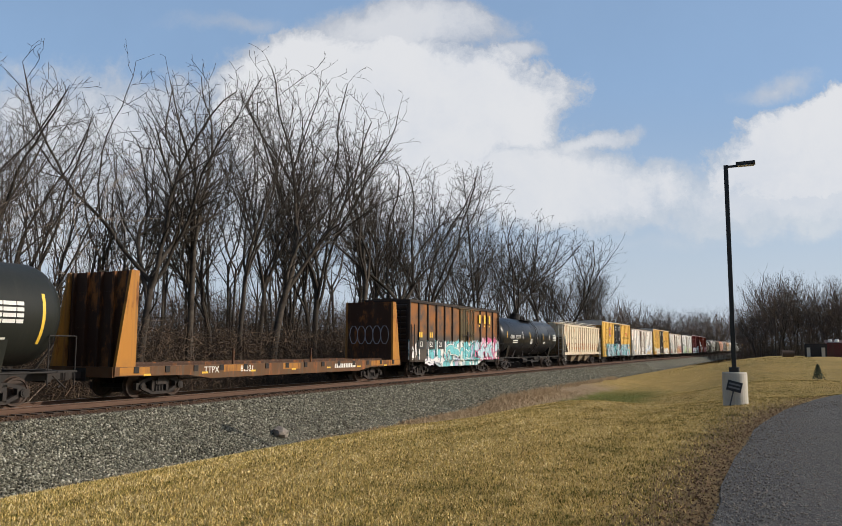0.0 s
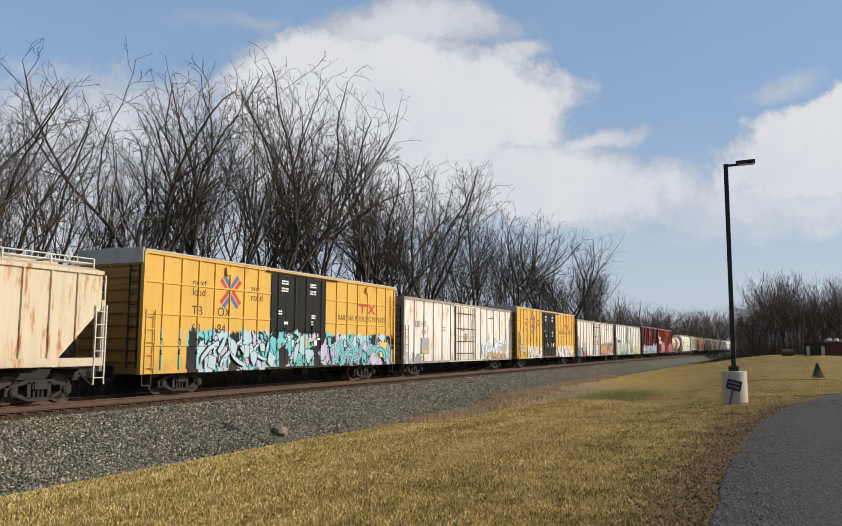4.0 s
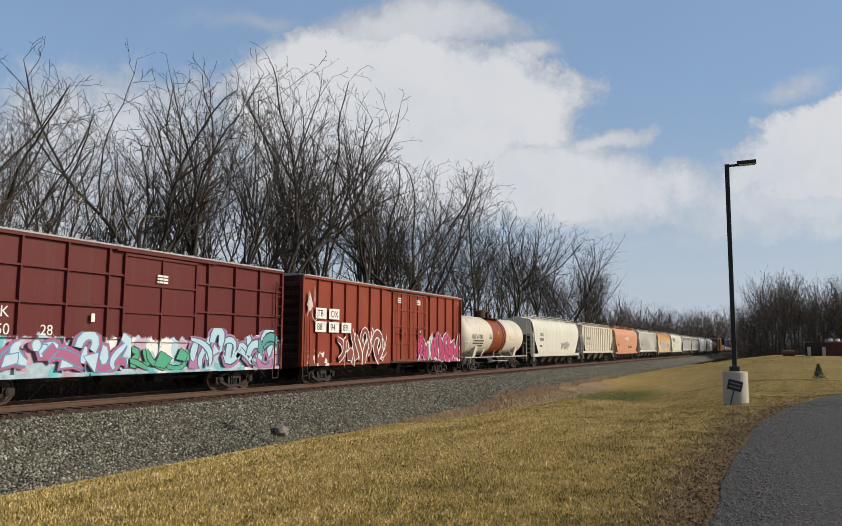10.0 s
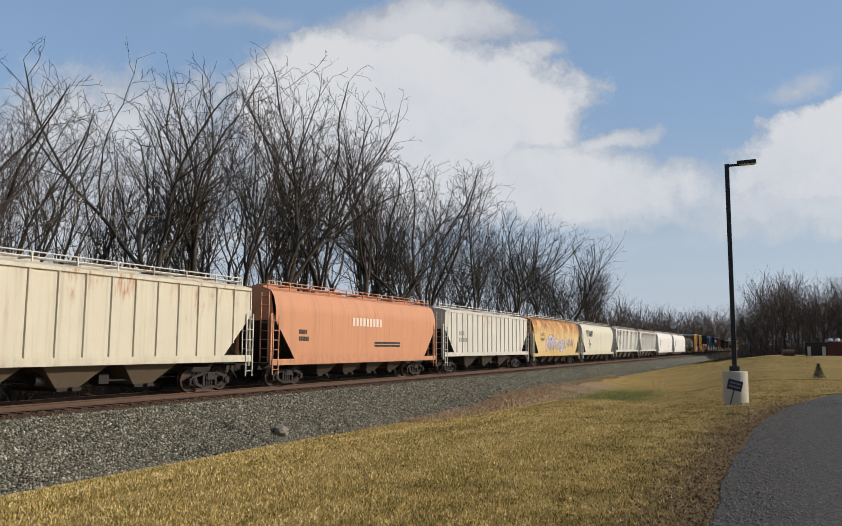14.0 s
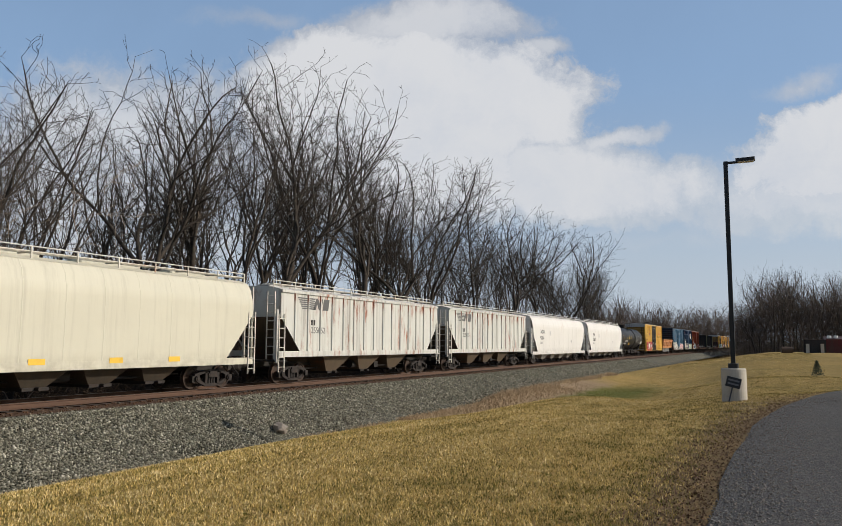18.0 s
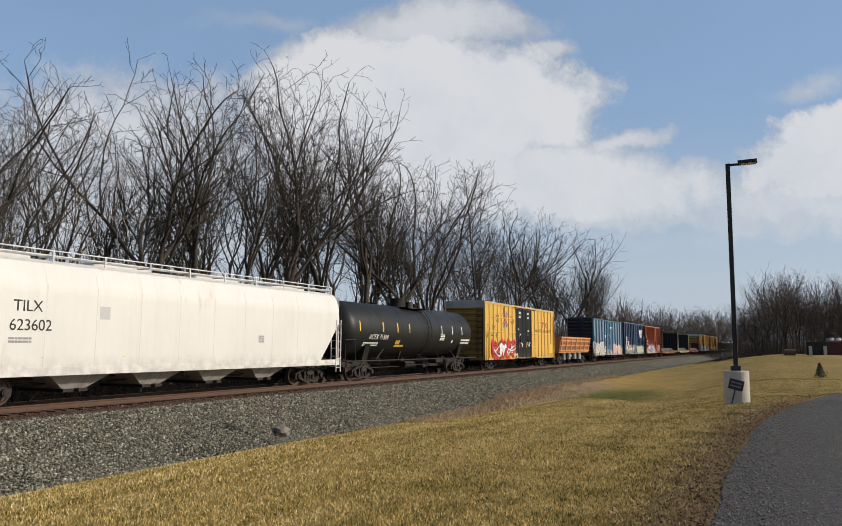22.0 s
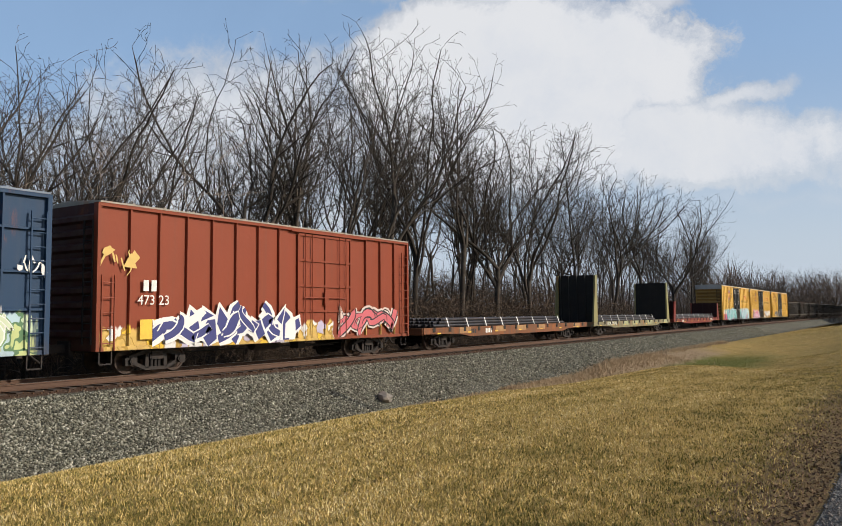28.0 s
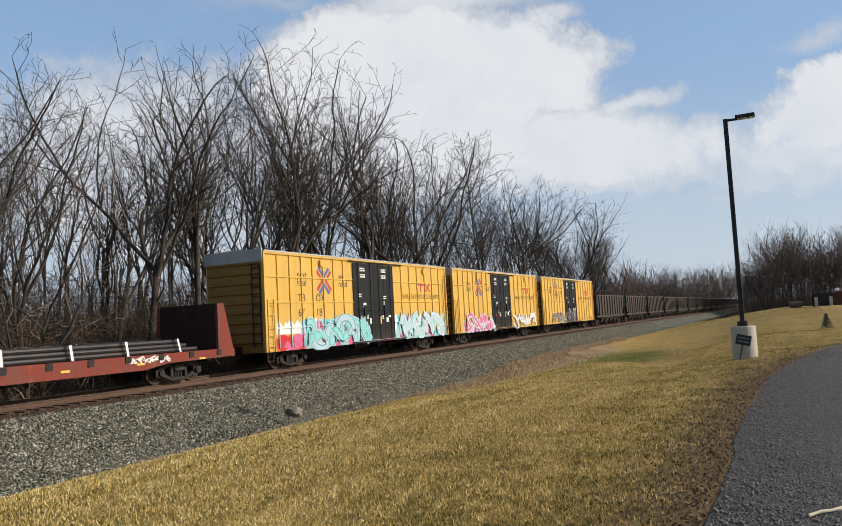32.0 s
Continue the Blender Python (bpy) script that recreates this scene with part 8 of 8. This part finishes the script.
single("dead_weeds", blades(6, _x, _y, _r.uniform(0.06, 0.28, _n) * (0.6 + 0.6 * smooth(34, 45, _y)), 0.006 + 0.0003 * _y, M_WEED, 0.9, "dead_weeds"), None, "fringe of dead brown weeds along the foot of the ballast", "weeds", "stuff")
_N = 6000
_y = np.exp(_r.uniform(math.log(3.6), math.log(30), _N))
_x = np.interp(_y, [e[0] for e in _edge], [e[1] for e in _edge]) - np.abs(_r.normal(0, 0.45, _N))
n_ = Nodes("dead_leaf")
_k = n_.t.nodes.new("ShaderNodeNewGeometry").outputs["Random Per Island"]
M_LEAF = n_.finish(n_.mix(_k, (0.10, 0.06, 0.04), (0.26, 0.17, 0.10)), 0.9, 0, 0.1)
single("dead_leaves", blades(9, _x, _y, _r.uniform(0.01, 0.03, _N), 0.018, M_LEAF, 1.6, "dead_leaves"), None, "brown dead leaves and bare earth along the drive", "leaves", "stuff")


_N = 7000
_y = _r.uniform(29, 52, _N)
_x = -14.9 + np.abs(_r.normal(0, 1.1, _N))
single("dead_weeds", blades(16, _x, _y, _r.uniform(0.05, 0.22, _N), 0.022, M_WEED, 1.0, "dead_weeds"), None, "matted brown weeds on the slope below the ballast", "weeds", "stuff")
_N = 26000
_d = _r.uniform(44, 120, _N)
_x, _y = _r.uniform(-13.5, 3.5, _N), _d
single("grass", blades(17, _x, _y, _r.uniform(0.02, 0.055, _N), (0.010 + 0.0003 * _y) * _r.uniform(0.6, 1.3, _N), M_BLADE, 0.8), None, "rough dormant grass in the hollow and on the rise", "grass", "stuff")


# ---- small things ----
def rock(x, y, r, label):
    rnd = random.Random(int(x * 100))
    bm = bmesh.new()
    bmesh.ops.create_icosphere(bm, subdivisions=2, radius=1.0)
    for v in bm.verts:
        v.co *= 0.8 + 0.35 * rnd.random()
        v.co.x *= r * 0.8
        v.co.y *= r * 1.3
        v.co.z *= r * 0.7
        v.co.z = round(v.co.z / 0.06) * 0.05
    me = bpy.data.meshes.new("rock")
    bm.to_mesh(me)
    bm.free()
    me.materials.append(plain("dark_rock", (0.20, 0.17, 0.14), 0.9, 0, 0.5, 5.0, (0.30, 0.27, 0.23)))
    single("rock", me, None, label, "rock", at=pose(x, y, float(bed_z(np.array(x), np.array(y))) + r * 0.25, 0, 12, 30))


rock(-15.6, 21.6, 0.34, "dark angular boulder at the foot of the ballast")
stick = Shape()
_p = [(0.0, 0.0, 0.0), (0.08, 0.10, 0.01), (0.16, 0.17, 0.006), (0.25, 0.29, 0.012), (0.38, 0.38, 0.0)]
for a, b in zip(_p, _p[1:]):
    stick.tube(a, b, 0.012, 0.010, n=6)
stick.tube(_p[2], (0.27, 0.20, 0.01), 0.006, n=5)
single("dry_reed", stick, plain("bleached_reed", (0.62, 0.54, 0.38), 0.8), "bleached dry reed stalk lying on the asphalt", "reed", at=(0.0, 6.2, 0.04))


def yard_sign(x, y):
    z = float(ground_z(x, y))
    ob = thing("yard_sign", "small dark sign on a tilted stake leaning at the lamp footing", "sign", at=pose(x, y, z, -8, 14, 0).translation)
    ob.matrix_basis = pose(x, y, z, -8, 14, 0)
    part("stake", Shape().box(-0.02, 0.02, 0.0, 0.02, 0.0, 0.62), plain("sign_stake", (0.05, 0.05, 0.06), 0.6), ob)
    part("panel", Shape().box(-0.21, 0.21, -0.02, 0.0, 0.45, 0.76), plain("sign_dark", (0.02, 0.02, 0.023), 0.7), ob, "dark blue-grey panel")
    part("lettering", Shape().box(-0.16, 0.16, -0.026, -0.02, 0.64, 0.69), plain("sign_grey", (0.16, 0.16, 0.17), 0.7), ob, "pale bar of lettering")
    part("lettering", Shape().box(-0.16, 0.16, -0.026, -0.02, 0.53, 0.58), plain("sign_grey", (0.16, 0.16, 0.17), 0.7), ob, "pale bar of lettering")


yard_sign(-1.5, 24.93)


def shrub(x, y, h):
    rnd = random.Random(2)
    z = float(ground_z(x, y))
    ob = thing("shrub", "small dark evergreen shrub in the mown grass", "shrub", at=(x, y, z))
    s = Shape()
    for k in range(26):
        a, t = rnd.uniform(0, 6.28), rnd.uniform(0.2, 1)
        s.tube((0, 0, h * t * 0.5), (math.cos(a) * h * 0.35 * (1.2 - t), math.sin(a) * h * 0.35 * (1.2 - t), h * t), 0.012, 0.005, n=4)
    part("stems", s, M_TWIG, ob)
    q = Shape()
    for k in range(900):
        a, t = rnd.uniform(0, 6.28), rnd.random() ** 0.8
        r = h * 0.42 * (1.05 - t) * rnd.uniform(0.3, 1)
        c = Vector((math.cos(a) * r, math.sin(a) * r, h * (0.05 + 0.95 * t)))
        d = Vector((rnd.gauss(0, 1), rnd.gauss(0, 1), rnd.gauss(0.4, 0.8))).normalized() * 0.10
        o = d.orthogonal().normalized() * 0.02
        q.add([c - o, c + o, c + d], [(0, 1, 2)])
    part("foliage", mesh_from("foliage", q.v, q.f, plain("dark_foliage", (0.035, 0.05, 0.02), 0.8)), None, ob, "dark green needles")


shrub(2.1, 57.0, 1.05)


def far_things():
    y = 118.0
    bx = 0.75
    z = float(ground_z(bx, y))
    m = plain("brown_bale", (0.10, 0.065, 0.045), 0.95, 0, 0.5, 4.0)
    single("straw_bale", Shape().tube((bx - 0.72, y, z + 0.4), (bx + 0.7, y + 0.2, z + 0.4), 0.5, n=16), m, "weathered brown round bale on the mown rise", "bale")
    shed = thing("shed", "low dark-red shed with two white roof vents", "shed", at=(9.95, 128.0, float(ground_z(9.95, 128)) - 0.2))
    red = paint("shed_red", (0.13, 0.03, 0.028), 0.1, 0.4)
    part("wall", Shape().box(-4.0, 9.0, -2.0, 2.0, 0, 2.3), red, shed)
    part("roof", Shape().prism([(-2.2, 2.3), (2.2, 2.3), (0, 2.75)], "x", -4.2, 9.2), plain("shed_roof", (0.06, 0.03, 0.03), 0.8), shed)
    for x in (-3.5, -2.6):
        part("roof_vent", Shape().tube((x, -1.2, 2.3), (x, -1.2, 2.85), 0.35, 0.25, n=12), M_WHITE, shed, "white roof vent")
    gate = thing("gateway", "dark gate between two pale posts", "gate", at=(3.5, 124.0, float(ground_z(3.5, 124))))
    for x in (0.0, 1.9):
        part("post", Shape().box(x - 0.22, x + 0.22, -0.22, 0.22, -0.3, 1.35), M_CONC, gate, "pale concrete post")
    part("gate_panel", Shape().box(-0.5, 2.4, 0.3, 0.45, 0.0, 1.9), plain("gate_dark", (0.03, 0.025, 0.025), 0.8), gate)


far_things()

# ties, laid last: shared mesh
_tie = Shape().box(-1.3, 1.3, -0.115, 0.115, -0.36, -0.185, 0.0).mesh("tie", M_TIE)
for k in range(290):
    part("tie", _tie, None, track, at=(0.03 * math.sin(k * 2.3), 2 + 0.5 * k, 0))

# ---- what moves ----
def motions():
    for ob, mid in TRAIN:
        walk(ob, [(t, Matrix.Translation((TRACK_X, mid - SPEED * t, RAIL_Z))) for t in (0, 16, 32)])
    walk(clouds, [(t, Matrix.Translation(CLOUD_DRIFT * (t - 12))) for t in (0, 16, 32)])


motions()
